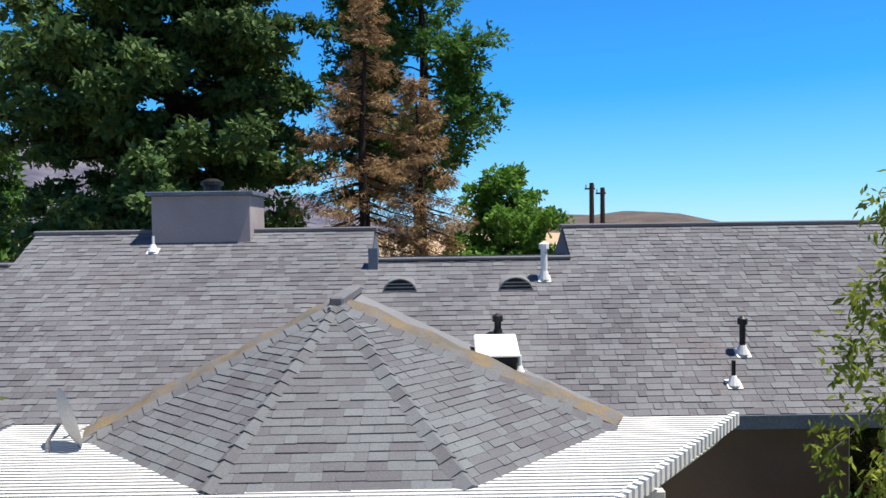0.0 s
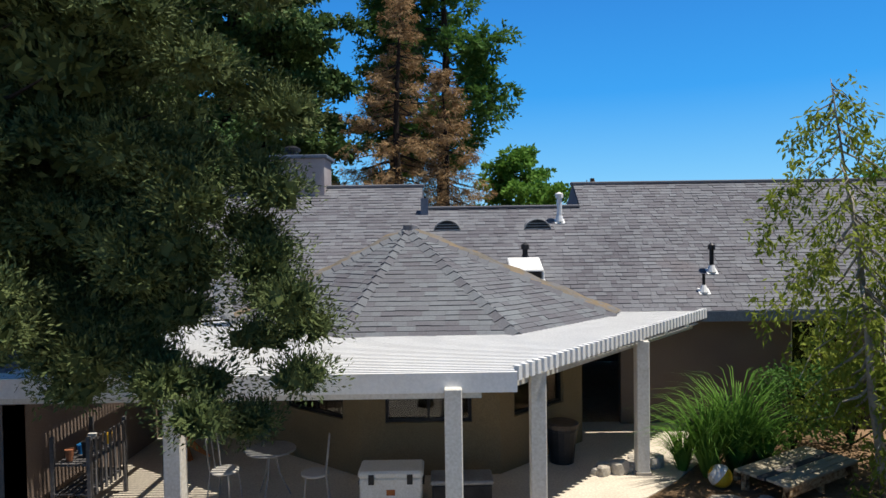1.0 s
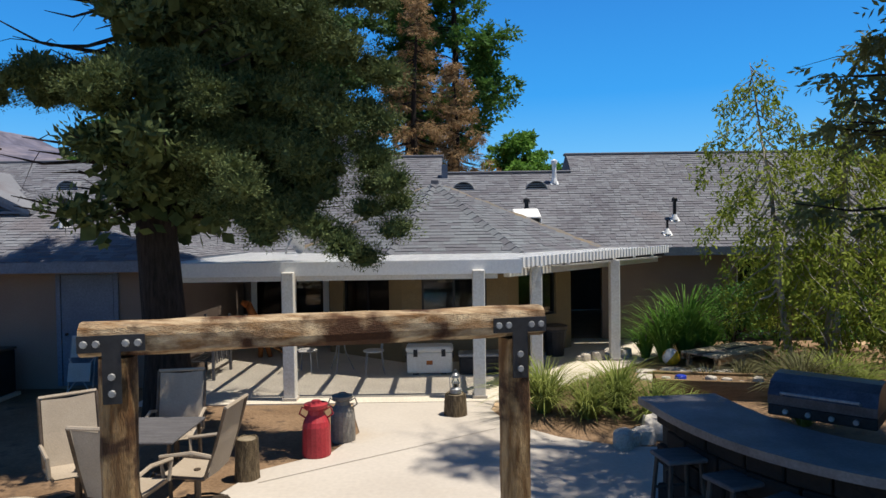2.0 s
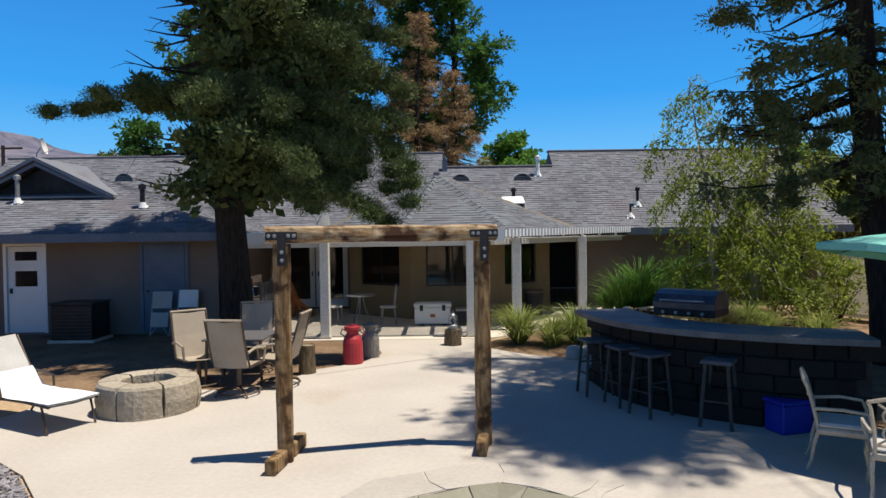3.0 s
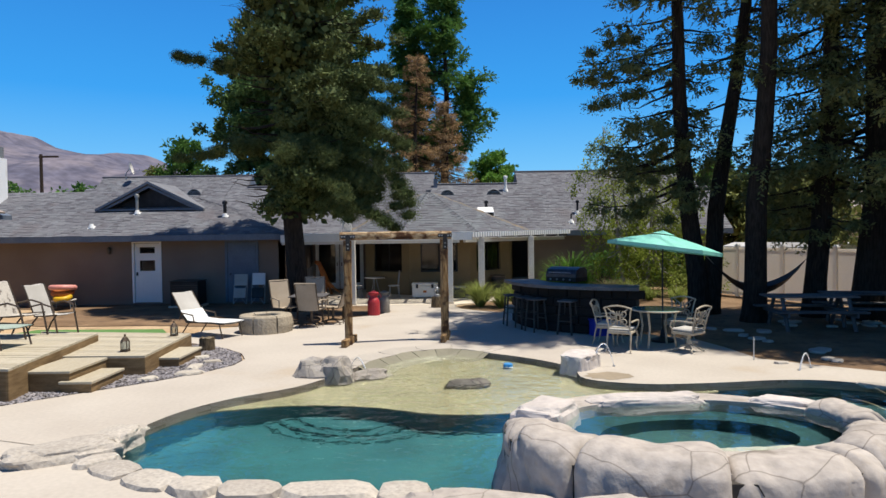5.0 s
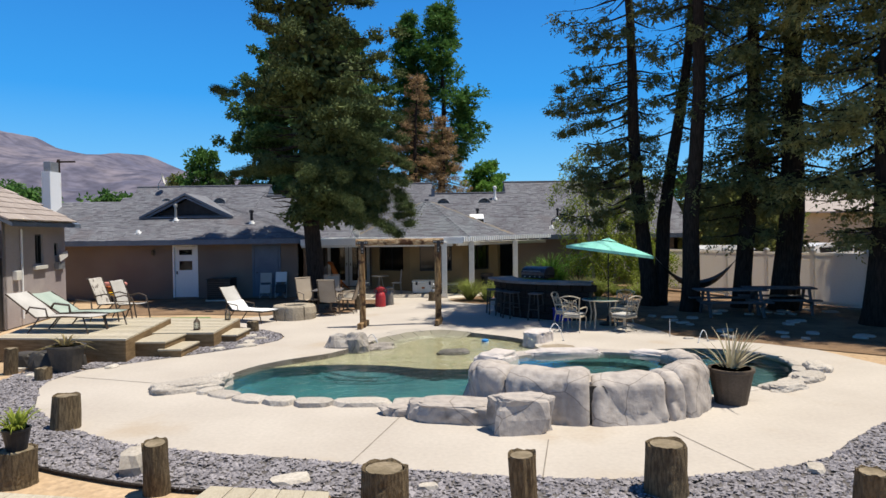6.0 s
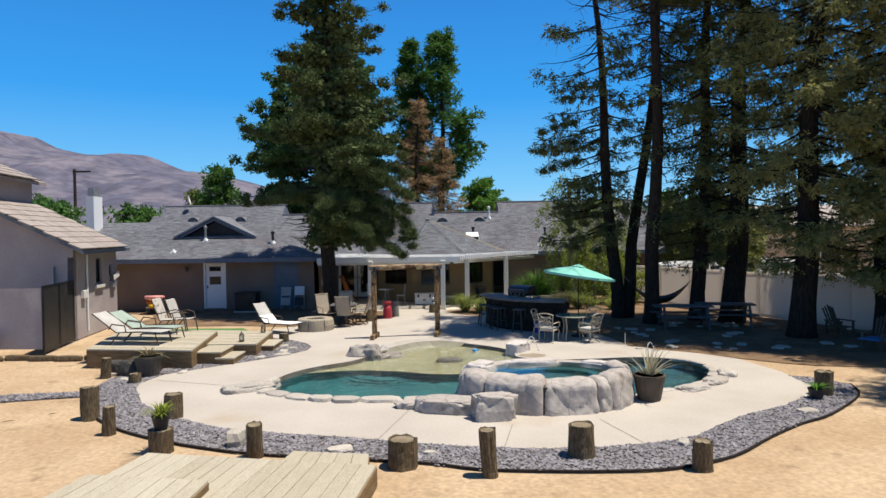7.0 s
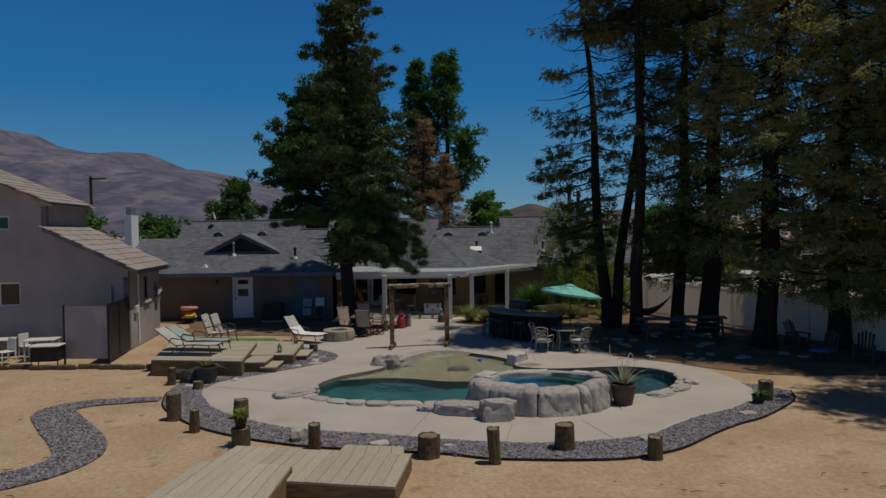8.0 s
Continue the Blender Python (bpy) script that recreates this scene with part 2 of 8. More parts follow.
    cooler=mk("cooler_white", (0.72, 0.69, 0.62), (0.78, 0.75, 0.69), 2, 40, 0.45, 0.05),
    stone_white=mk("pale_garden_stone", (0.50, 0.45, 0.38), (0.66, 0.61, 0.54), 4, 30, 0.9, 0.4, "obj", (0.45, 0.40, 0.34)),
    vinyl=backlit(mk("white_vinyl", (0.80, 0.77, 0.72), (0.85, 0.82, 0.77), 1.2, 30, 0.55, 0.05), 0.5, (0.90, 0.85, 0.78)),
    terracotta=mk("terracotta", (0.38, 0.14, 0.07), (0.48, 0.20, 0.10), 3, 30, 0.85, 0.2),
    car=mk("white_car_paint", (0.72, 0.72, 0.72), (0.76, 0.76, 0.76), 1, 20, 0.25, 0.0, spec=0.6),
    # far ridge: blue-purple air haze is mixed into its base colours
    hill=mk("haze_tinted_mountain", (0.088, 0.088, 0.13), (0.155, 0.138, 0.165), 0.0055, 0.03, 1.0, 0.0, spots=((0.075, 0.073, 0.105), 0.009, 0.48), grain=0.6),
    hill_low=mk("brown_hill", (0.09, 0.075, 0.07), (0.14, 0.11, 0.095), 0.01, 0.08, 1.0, 0.0),
    conifer=leafy("dark_conifer_needles", (0.034, 0.058, 0.019), (0.135, 0.168, 0.064), (0.04, 0.063, 0.023), 0.1),
    cedar=leafy("blue_green_needles", (0.07, 0.09, 0.036), (0.185, 0.2, 0.08), (0.085, 0.105, 0.042), 0.24),
    cedar_dry=leafy("olive_cedar_needles", (0.15, 0.17, 0.062), (0.36, 0.35, 0.135), (0.18, 0.18, 0.066), 0.35),
    olive_far=leafy("dry_olive_leaves", (0.10, 0.13, 0.035), (0.19, 0.21, 0.07), (0.13, 0.15, 0.045), 0.3),
    deep=leafy("deep_green_leaves", (0.030, 0.072, 0.021), (0.105, 0.173, 0.057), (0.041, 0.087, 0.027), 0.2),
    green=leafy("mid_green_leaves", (0.04, 0.11, 0.02), (0.10, 0.20, 0.05), (0.06, 0.14, 0.03), 0.3),
    bright=leafy("bright_green_leaves", (0.06, 0.17, 0.02), (0.15, 0.28, 0.05), (0.09, 0.20, 0.03), 0.35),
    dead=leafy("dead_brown_needles", (0.21, 0.125, 0.06), (0.41, 0.275, 0.145), (0.25, 0.17, 0.08), 0.2),
    olive=leafy("willow_leaves", (0.13, 0.185, 0.025), (0.29, 0.34, 0.06), (0.16, 0.21, 0.03), 0.4),
    blade=leafy("strap_leaves", (0.09, 0.15, 0.025), (0.30, 0.33, 0.10), (0.18, 0.23, 0.045), 0.4),
    blade_dark=leafy("dark_strap_leaves", (0.035, 0.045, 0.02), (0.13, 0.13, 0.06), (0.075, 0.06, 0.035), 0.2),
    blade_dry=leafy("dry_strap_leaves", (0.22, 0.16, 0.08), (0.36, 0.28, 0.15), (0.16, 0.17, 0.06), 0.25),
    window=glassy("window_glass", (0.45, 0.5, 0.52), 0.03, 1.0),
    spa_water=rippled(glassy("spa_water_surface", (0.62, 0.86, 0.86), 0.01, 1.0, 1.4), 3.0, 0.3),
    water=rippled(glassy("pool_water", (0.86, 0.97, 0.95), 0.02, 1.0, 1.33), 4.5, 0.75),
    jet=rippled(glassy("falling_water", (0.96, 0.98, 1.0), 0.15, 0.6, 1.33), 30, 0.5),
    # near-black colour standing in for the shade of unlit rooms
    room_shade=mk("dim_interior", (0.05, 0.042, 0.035), (0.07, 0.06, 0.05), 1, 20, 0.95, 0.0),
)


# ---- mesh helpers ----
def part(name, bm, material, parent=None, label="", smooth=False, kind=""):
    """One mesh object from a bmesh, under a thing or a part."""
    me = bpy.data.meshes.new(name)
    bm.normal_update()
    bm.to_mesh(me)
    bm.free()
    me.materials.append(M[material])
    if smooth:
        me.polygons.foreach_set("use_smooth", [True] * len(me.polygons))
    ob = new(name, me)
    ob.parent = parent
    return tagged(ob, label, "", "", kind)


def raw(name, verts, faces, material, parent=None, kind="", smooth=False):
    me = bpy.data.meshes.new(name)
    me.from_pydata(verts, [], faces)
    me.materials.append(M[material])
    if smooth:
        me.polygons.foreach_set("use_smooth", [True] * len(me.polygons))
    ob = new(name, me)
    ob.parent = parent
    return tagged(ob, "", "", "", kind)


def thing(name, label, category, m=None, group="", kind=""):
    ob = new(name)
    ob.empty_display_size = 0.2
    if m is not None:
        ob.matrix_basis = m
    return tagged(ob, label, category, group, kind)


def box(bm, x0, y0, z0, x1, y1, z1, bevel=0.0, m=None):
    r = bmesh.ops.create_cube(bm, size=1.0)
    vs = r["verts"]
    for v in vs:
        v.co = Vector(((x0 + x1) / 2 + v.co.x * (x1 - x0), (y0 + y1) / 2 + v.co.y * (y1 - y0), (z0 + z1) / 2 + v.co.z * (z1 - z0)))
    if bevel:
        es = list({e for v in vs for e in v.link_edges})
        vs = list({v for f in bmesh.ops.bevel(bm, geom=es, offset=bevel, segments=1, affect="EDGES")["faces"] for v in f.verts} | {v for v in vs if v.is_valid})
    if m is not None:
        bmesh.ops.transform(bm, matrix=m, verts=vs)
    return bm


def boxes(*rows, bevel=0.0):
    bm = bmesh.new()
    for r in rows:
        box(bm, *r, bevel=bevel)
    return bm


def tube(bm, pts, radii, n=7, cap=True):
    """A round bar along points, with a radius at each."""
    pts = [Vector(p) for p in pts]
    if not hasattr(radii, "__len__"):
        radii = [radii] * len(pts)
    rings, up = [], None
    for i, p in enumerate(pts):
        d = (pts[min(i + 1, len(pts) - 1)] - pts[max(i - 1, 0)]).normalized()
        if up is None:
            up = Vector((1, 0, 0)) if abs(d.x) < 0.8 else Vector((0, 1, 0))
        a = (up - d * up.dot(d)).normalized()
        up, b = a, d.cross(a)
        rings.append([bm.verts.new(p + (a * math.cos(k * math.tau / n) + b * math.sin(k * math.tau / n)) * radii[i]) for k in range(n)])
    for r, s in zip(rings, rings[1:]):
        for k in range(n):
            bm.faces.new((r[k], r[(k + 1) % n], s[(k + 1) % n], s[k]))
    if cap:
        bm.faces.new(rings[0][::-1]), bm.faces.new(rings[-1])
    return bm


def tubed(pts, radii, n=7):
    return tube(bmesh.new(), pts, radii, n)


def lathe(profile, n=16, cx=0.0, cy=0.0):
    """A turned form from (radius, height) pairs."""
    return tube(bmesh.new(), [(cx, cy, z) for _, z in profile], [max(r, 0.002) for r, _ in profile], n)


def slab(bm, poly, z0, z1, holes=()):
    """A plate over a plan outline, with holes, with its sides."""
    from mathutils.geometry import tessellate_polygon
    loops = [list(poly)] + [list(h) for h in holes]
    flat = [p for lp in loops for p in lp]
    tris = tessellate_polygon([[Vector((x, y, 0)) for x, y in lp] for lp in loops])
    top = [bm.verts.new((x, y, z1)) for x, y in flat]
    for t in tris:
        a, b, c = (flat[i] for i in t)
        if (b[0] - a[0]) * (c[1] - a[1]) - (b[1] - a[1]) * (c[0] - a[0]) < 0:
            t = t[::-1]
        bm.faces.new([top[i] for i in t])
    if z0 < z1:
        low = [bm.verts.new((x, y, z0)) for x, y in flat]
        k = 0
        for lp in loops:
            for i in range(len(lp)):
                a, b = k + i, k + (i + 1) % len(lp)
                bm.faces.new((top[a], low[a], low[b], top[b]))
            k += len(lp)
        bmesh.ops.recalc_face_normals(bm, faces=bm.faces[:])
    return bm


def smooth_loop(pts, per=5):
    """A closed smooth outline through points (Catmull-Rom)."""
    out, n = [], len(pts)
    for i in range(n):
        p0, p1, p2, p3 = (Vector(pts[(i + k) % n]) for k in (-1, 0, 1, 2))
        for j in range(per):
            t = j / per
            q = 0.5 * (2 * p1 + (p2 - p0) * t + (2 * p0 - 5 * p1 + 4 * p2 - p3) * t * t + (3 * p1 - p0 - 3 * p2 + p3) * t ** 3)
            out.append((q.x, q.y))
    return out


def smooth_line(pts, per=5):
    out, n = [], len(pts)
    for i in range(n - 1):
        p0, p1, p2, p3 = (Vector(pts[min(max(i + k, 0), n - 1)]) for k in (-1, 0, 1, 2))
        for j in range(per):
            t = j / per
            out.append(tuple(0.5 * (2 * p1 + (p2 - p0) * t + (2 * p0 - 5 * p1 + 4 * p2 - p3) * t * t + (3 * p1 - p0 - 3 * p2 + p3) * t ** 3)))
    return out + [tuple(pts[-1])]


def inside(poly, x, y):
    c, n = False, len(poly)
    for i in range(n):
        (x1, y1), (x2, y2) = poly[i], poly[i - 1]
        if (y1 > y) != (y2 > y) and x < (x2 - x1) * (y - y1) / (y2 - y1) + x1:
            c = not c
    return c


def boulder(sx, sy, sz, seed, rough=0.18, cuts=3, flat=0.0, e=0.72):
    """A faceted, worn stone standing on z = 0."""
    bm = bmesh.new()
    bmesh.ops.create_icosphere(bm, subdivisions=cuts, radius=1.0)
    off = Vector((seed * 7.3, seed * 3.1, seed * 5.7))
    for v in bm.verts:
        d = v.co.normalized()
        q = Vector((abs(d.x) ** e * (1 if d.x > 0 else -1), abs(d.y) ** e * (1 if d.y > 0 else -1), abs(d.z) ** e * (1 if d.z > 0 else -1)))
        k = 1 + rough * noise.noise(d * 1.7 + off) + 0.4 * rough * noise.noise(d * 4.3 + off)
        q = q * k
        if q.z > 0.75 - flat:
            q.z = 0.75 - flat + (q.z - 0.75 + flat) * 0.3
        v.co = Vector((q.x * sx, q.y * sy, (max(q.z, -0.55) + 0.5) * sz))
    return bm


# ---- ground, pool deck and pool ----
POOL = smooth_loop([(-6.5, -8.9), (-6.3, -7.6), (-5.8, -6.75), (-5.0, -6.05), (-4.5, -5.2), (-3.95, -3.95), (-3.3, -3.2), (-2.53, -3.0), (-1.9, -3.45),
                    (-1.09, -4.15), (-0.6, -4.9), (-0.55, -5.75), (0.23, -6.15), (1.2, -6.15), (2.28, -6.02), (2.99, -6.1), (3.65, -6.5), (3.9, -7.1),
                    (3.75, -7.95), (3.2, -8.85), (2.3, -9.5), (1.0, -10.0), (-0.8, -10.15), (-2.6, -10.2), (-3.6, -10.15), (-4.78, -10.1), (-5.6, -9.75), (-6.2, -9.35)], 4)
DECK = [(-9.45, -8.3), (-9.3, -8.8), (-8.58, -10.08), (-7.73, -10.99), (-6.39, -11.87), (-5.18, -12.23), (-4.16, -12.45), (-2.95, -12.82), (-2.02, -13.05), (-1.0, -13.17),
        (-0.06, -13.12), (0.93, -12.92), (1.55, -12.64), (2.16, -12.05), (2.9, -11.46), (3.84, -10.92), (4.77, -10.15), (5.23, -9.37), (5.3, -8.0), (5.0, -6.4),
        (4.3, -5.6), (3.5, -5.0), (2.8, -4.35), (2.7, -3.2), (2.5, -2.2), (1.6, -1.4), (0.6, 0.4), (0.1, 1.6), (-0.2, 2.7), (-0.9, 2.8), (-1.6, 3.2), (-2.2, 3.85), (-2.4, 4.6),
        (-2.3, 5.09), (-4.6, 5.09), (-4.45, 4.2), (-4.3, 3.5), (-4.55, 2.7), (-5.3, 2.1), (-5.6, 1.2), (-6.2, 0.75), (-7.6, 0.9), (-8.6, 0.0), (-8.75, -0.9), (-8.5, -1.6),
        (-7.8, -2.08), (-7.14, -2.61), (-6.68, -3.17), (-6.45, -3.74), (-6.47, -4.3), (-6.72, -4.76), (-7.3, -5.5), (-8.0, -6.15), (-8.7, -6.8), (-9.3, -7.4)]
PATIO = [(-8.2, 5.1), (-2.3, 5.1), (-1.9, 5.3), (0.9, 8.0), (1.9, 9.2), (2.2, 11.2), (-8.2, 11.2)]
GRAVEL = [(-10.3, -8.6), (-9.9, -9.8), (-9.2, -10.83), (-8.25, -11.79), (-7.2, -12.49), (-6.19, -12.97), (-5.18, -13.29), (-2.93, -13.7), (-2.07, -14.0), (-1.13, -14.12),
          (-0.19, -14.16), (0.68, -14.08), (1.72, -13.61), (2.68, -12.76), (3.54, -12.07), (4.39, -11.51), (5.71, -10.2), (6.1, -9.3), (5.6, -8.6), (5.25, -8.4), (5.23, -9.37), (4.77, -10.15), (3.84, -10.92),
          (2.9, -11.46), (2.16, -12.05), (1.55, -12.64), (0.93, -12.92), (-0.06, -13.12), (-1.0, -13.17), (-2.02, -13.05), (-2.95, -12.82), (-4.16, -12.45), (-5.18, -12.23),
          (-6.39, -11.87), (-7.73, -10.99), (-8.58, -10.08), (-9.3, -8.8), (-9.45, -8.3), (-9.3, -7.4), (-9.9, -7.2), (-10.4, -7.6)]
POCKET = [(-9.3, -7.3), (-8.7, -6.75), (-8.0, -6.1), (-7.3, -5.45), (-6.75, -4.8), (-6.5, -4.3), (-6.5, -3.74), (-6.7, -3.2), (-7.15, -2.65), (-7.8, -2.1), (-8.2, -2.1), (-8.4, -3.0),
          (-8.6, -5.0), (-9.3, -6.4), (-9.8, -7.0)]
CREEK = smooth_line([(-12.2, -16.4, 0.5), (-10.9, -15.1, 0.48), (-10.15, -14.4, 0.46), (-9.95, -13.6, 0.46), (-10.4, -12.7, 0.5), (-11.4, -11.5, 0.5), (-12.3, -10.3, 0.45), (-11.9, -9.6, 0.35), (-11.0, -9.35, 0.28), (-10.2, -9.25, 0.2)], 4)
_s = [(Vector(CREEK[min(i + 1, len(CREEK) - 1)][:2]) - Vector(CREEK[max(i - 1, 0)][:2])).normalized() for i in range(len(CREEK))]
CREEK = [(x - d.y * r, y + d.x * r) for (x, y, r), d in zip(CREEK, _s)] + [(x + d.y * r, y - d.x * r) for (x, y, r), d in list(zip(CREEK, _s))[::-1]]
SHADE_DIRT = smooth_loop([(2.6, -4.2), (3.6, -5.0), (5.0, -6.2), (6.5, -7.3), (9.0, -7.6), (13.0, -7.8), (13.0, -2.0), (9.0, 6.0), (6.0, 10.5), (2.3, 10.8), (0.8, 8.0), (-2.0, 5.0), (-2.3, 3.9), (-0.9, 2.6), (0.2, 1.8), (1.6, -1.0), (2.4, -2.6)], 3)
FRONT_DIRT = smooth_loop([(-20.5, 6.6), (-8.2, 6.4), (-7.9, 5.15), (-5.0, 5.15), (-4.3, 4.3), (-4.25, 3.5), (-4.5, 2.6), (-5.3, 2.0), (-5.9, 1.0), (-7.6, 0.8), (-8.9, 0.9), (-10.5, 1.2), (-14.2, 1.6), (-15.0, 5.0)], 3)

ground = part("ground", slab(bmesh.new(), [(-4500, -600), (4500, -600), (4500, 4500), (-4500, 4500)], -0.03, -0.03, [POOL]), "dirt")
tagged(ground, "flat sandy tan dirt of the yard", "ground", kind="structure")
# brown dirt patches, partly shade of trees and wing painted into the ground
for nm, outline, z, mat, lab in (("dirt_bed", SHADE_DIRT, -0.012, "bark_dirt", "brown bare dirt, darkened in colour for tree shade, under grove and bed"),
                                 ("dirt_strip", FRONT_DIRT, -0.014, "bark_dirt", "brown bare dirt, darkened in colour for shade, along the house wing")):
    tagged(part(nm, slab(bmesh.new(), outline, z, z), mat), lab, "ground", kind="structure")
deck = part("pool_deck", slab(bmesh.new(), DECK, -0.25, 0.0, [POOL]), "concrete")
tagged(deck, "pale sandy concrete pool deck with control joints", "pavement", kind="structure")
patio = part("patio_floor", slab(bmesh.new(), PATIO, -0.2, 0.004), "patio")
tagged(patio, "concrete patio floor under the slatted cover", "pavement", kind="structure")
# control joints, thin dark grooves
for a, b in (((-3.1, -10.5), (-3.6, -12.6)), ((-1.35, -11.9), (-1.6, -13.1)), ((0.22, -11.66), (0.59, -12.97)), ((-2.4, 3.6), (-5.2, 1.7)), ((-9.2, -8.0), (-6.9, -8.8))):
    p, q = Vector((*a, 0)), Vector((*b, 0))
    d = (q - p).normalized().cross(Vector((0, 0, 1))) * 0.007
    bm = bmesh.new()
    bm.faces.new([bm.verts.new(v + Vector((0, 0, 0.004))) for v in (p - d, q - d, q + d, p + d)])
    part("control_joint", bm, "joint", deck)

# damp patch where the deck jet lands short
M["damp"] = mk("damp_concrete", (0.33, 0.27, 0.19), (0.40, 0.33, 0.24), 2.0, 18, 0.6, 0.08, grain=0.14)
part("damp_patch", slab(bmesh.new(), [(-0.15 + (0.36 + 0.05 * math.sin(3 * k)) * math.cos(k * math.tau / 18), -5.58 + (0.27 + 0.04 * math.sin(2 * k)) * math.sin(k * math.tau / 18)) for k in range(18)], 0.004, 0.004), "damp", deck, "damp brown patch on the concrete")

turf = part("turf_strip", slab(bmesh.new(), [(-12.9, 0.45), (-9.7, 0.3), (-9.3, -0.4), (-9.3, -1.5), (-10.3, -1.9), (-12.5, -1.9), (-13.2, -0.5)], -0.03, 0.012), "turf")
tagged(turf, "bright green strip of artificial turf", "lawn", kind="structure")


def chips(name, poly, count, seed, label):
    """Loose slate chips over a bed."""
    rnd = random.Random(seed)
    bed = tagged(part(name, slab(bmesh.new(), poly, -0.03, -0.006), "slate_bed"), label, "gravel", kind="structure")
    xs, ys = [p[0] for p in poly], [p[1] for p in poly]
    vs, fs = [], []
    while count:
        x, y = rnd.uniform(min(xs), max(xs)), rnd.uniform(min(ys), max(ys))
        if not inside(poly, x, y):
            continue
        count -= 1
        s, a, h = rnd.uniform(0.016, 0.045), rnd.uniform(0, 6.28), rnd.uniform(0.006, 0.022)
        k = len(vs)
        for j in range(4):
            r = s * rnd.uniform(0.6, 1.2)
            vs.append((x + r * math.cos(a + j * 1.57), y + r * math.sin(a + j * 1.57), 0.0 + rnd.uniform(-0.012, 0.02)))
        vs.append((x + rnd.uniform(-0.3, 0.3) * s, y + rnd.uniform(-0.3, 0.3) * s, h))
        fs += [(k + j, k + (j + 1) % 4, k + 4) for j in range(4)]
    raw("slate_chips", vs, fs, "slate", bed, "stuff")


chips("gravel_band", GRAVEL, 15000, 1, "band of loose blue-grey slate chips round the deck")
chips("gravel_pocket", POCKET, 5000, 2, "pocket of blue-grey slate chips beside the wooden steps")
chips("gravel_path", CREEK, 5500, 3, "winding blue-grey slate path through the dirt")
for outline in (GRAVEL[:18],):   # plastic edging along the outer rim
    bm = tubed([(x * 1.0, y, 0.0) for x, y in smooth_line(outline, 4)], 0.022, 5)
    tagged(part("garden_edging", bm, "bark"), "thin dark brown edging along the slate band", "edging")

# pool basin: a shallow tan beach and a deep end
basin = thing("pool", "free-form pool with a tan shallow beach and teal deep end", "pool", kind="structure")
n_p = len(POOL)
for nm, z1, z0, mat in (("pool_rim", 0.0, -0.26, "pool_edge"), ("pool_wall", -0.26, -1.05, "plaster")):
    bm = bmesh.new()
    top = [bm.verts.new((x, y, z1)) for x, y in POOL]
    low = [bm.verts.new((x, y, z0)) for x, y in POOL]
    for i in range(n_p):
        bm.faces.new((top[i], top[(i + 1) % n_p], low[(i + 1) % n_p], low[i]))
    part(nm, bm, mat, basin)
part("pool_floor", slab(bmesh.new(), POOL, -1.05, -1.05), "plaster", basin)
# dark floor and walls added to imitate the grove mirrored in this water
LAGOON = [p for p in POOL if p[0] > 0.3]
part("lagoon_floor", slab(bmesh.new(), [(0.3 + (x - 0.3) * 0.995, y + (0.004 if y < -8 else -0.004)) for x, y in LAGOON], -1.05, -0.8), "spa_tile", basin, "lagoon floor coloured dark for the grove's reflection in the water")
for i in range(n_p):
    (x0, y0), (x1, y1) = POOL[i], POOL[(i + 1) % n_p]
    if x0 > 0.3 and x1 > 0.3:
        bm = bmesh.new()
        bm.faces.new([bm.verts.new((x + (-0.004 if x > 3 else 0), y + (0.004 if y < -8 else -0.004), z)) for x, y, z in ((x0, y0, -0.27), (x1, y1, -0.27), (x1, y1, -0.8), (x0, y0, -0.8))])
        part("lagoon_wall", bm, "spa_tile", basin)
BEACH = smooth_loop([(-6.9, -7.0), (-5.76, -6.85), (-4.86, -6.65), (-3.76, -6.8), (-2.82, -7.2), (-1.63, -7.15), (-0.5, -6.75), (0.3, -6.5), (1.4, -6.0), (0.0, -4.0), (-2.0, -2.4), (-4.0, -2.6), (-5.5, -4.5)], 4)
part("pool_shelf", slab(bmesh.new(), BEACH, -1.05, -0.29), "plaster", basin)
shelf = part("pool_beach", slab(bmesh.new(), BEACH, -0.288, -0.23), "beach", basin)
for i in range(3):   # curved steps into the deep end
    part("pool_step", slab(bmesh.new(), smooth_loop([(-5.2 + 0.2 * i, -6.5), (-3.0 - 0.2 * i, -6.7), (-3.3 - 0.2 * i, -7.25 + 0.12 * i - 0.1), (-4.1, -7.5 + 0.16 * i), (-4.9 + 0.15 * i, -7.2 + 0.12 * i)], 4), -1.05, -1.0 + 0.085 * i), "plaster", basin)
water = part("pool_water", slab(bmesh.new(), POOL, -0.08, -0.08), "water")
water.visible_shadow = False
tagged(water, "clear rippled pool water, teal over the deep end", "water", kind="structure")

# coping stones round the rim, uneven
rng = random.Random(5)
i = 0
while i < n_p - 1:
    step = rng.choice((2, 3, 3))
    x0, y0 = POOL[i]
    x1, y1 = POOL[min(i + step, n_p - 1)]
    cx, cy = (x0 + x1) / 2, (y0 + y1) / 2
    ln = math.hypot(x1 - x0, y1 - y0)
    front = y0 < -9.0 and x0 < -2.4
    if -2.5 < cx < 1.6 and cy < -9.3 or (cx > -4.6 and cy > -6.4) or (not front and cx < -4.6 and cy > -8.2):
        i += step
        continue
    bm = boulder(ln * 0.53, rng.uniform(0.17, 0.24) if front else rng.uniform(0.09, 0.12), rng.uniform(0.13, 0.18) if front else rng.uniform(0.05, 0.065), i, 0.2, 2, 0.3)
    st = part("coping_stone", bm, "coping", basin, smooth=False)
    st.matrix_basis = pose(cx, cy, -0.10 if front else -0.045, 0, 0, math.degrees(math.atan2(y1 - y0, x1 - x0)))
    i += step


# ---- the house ----
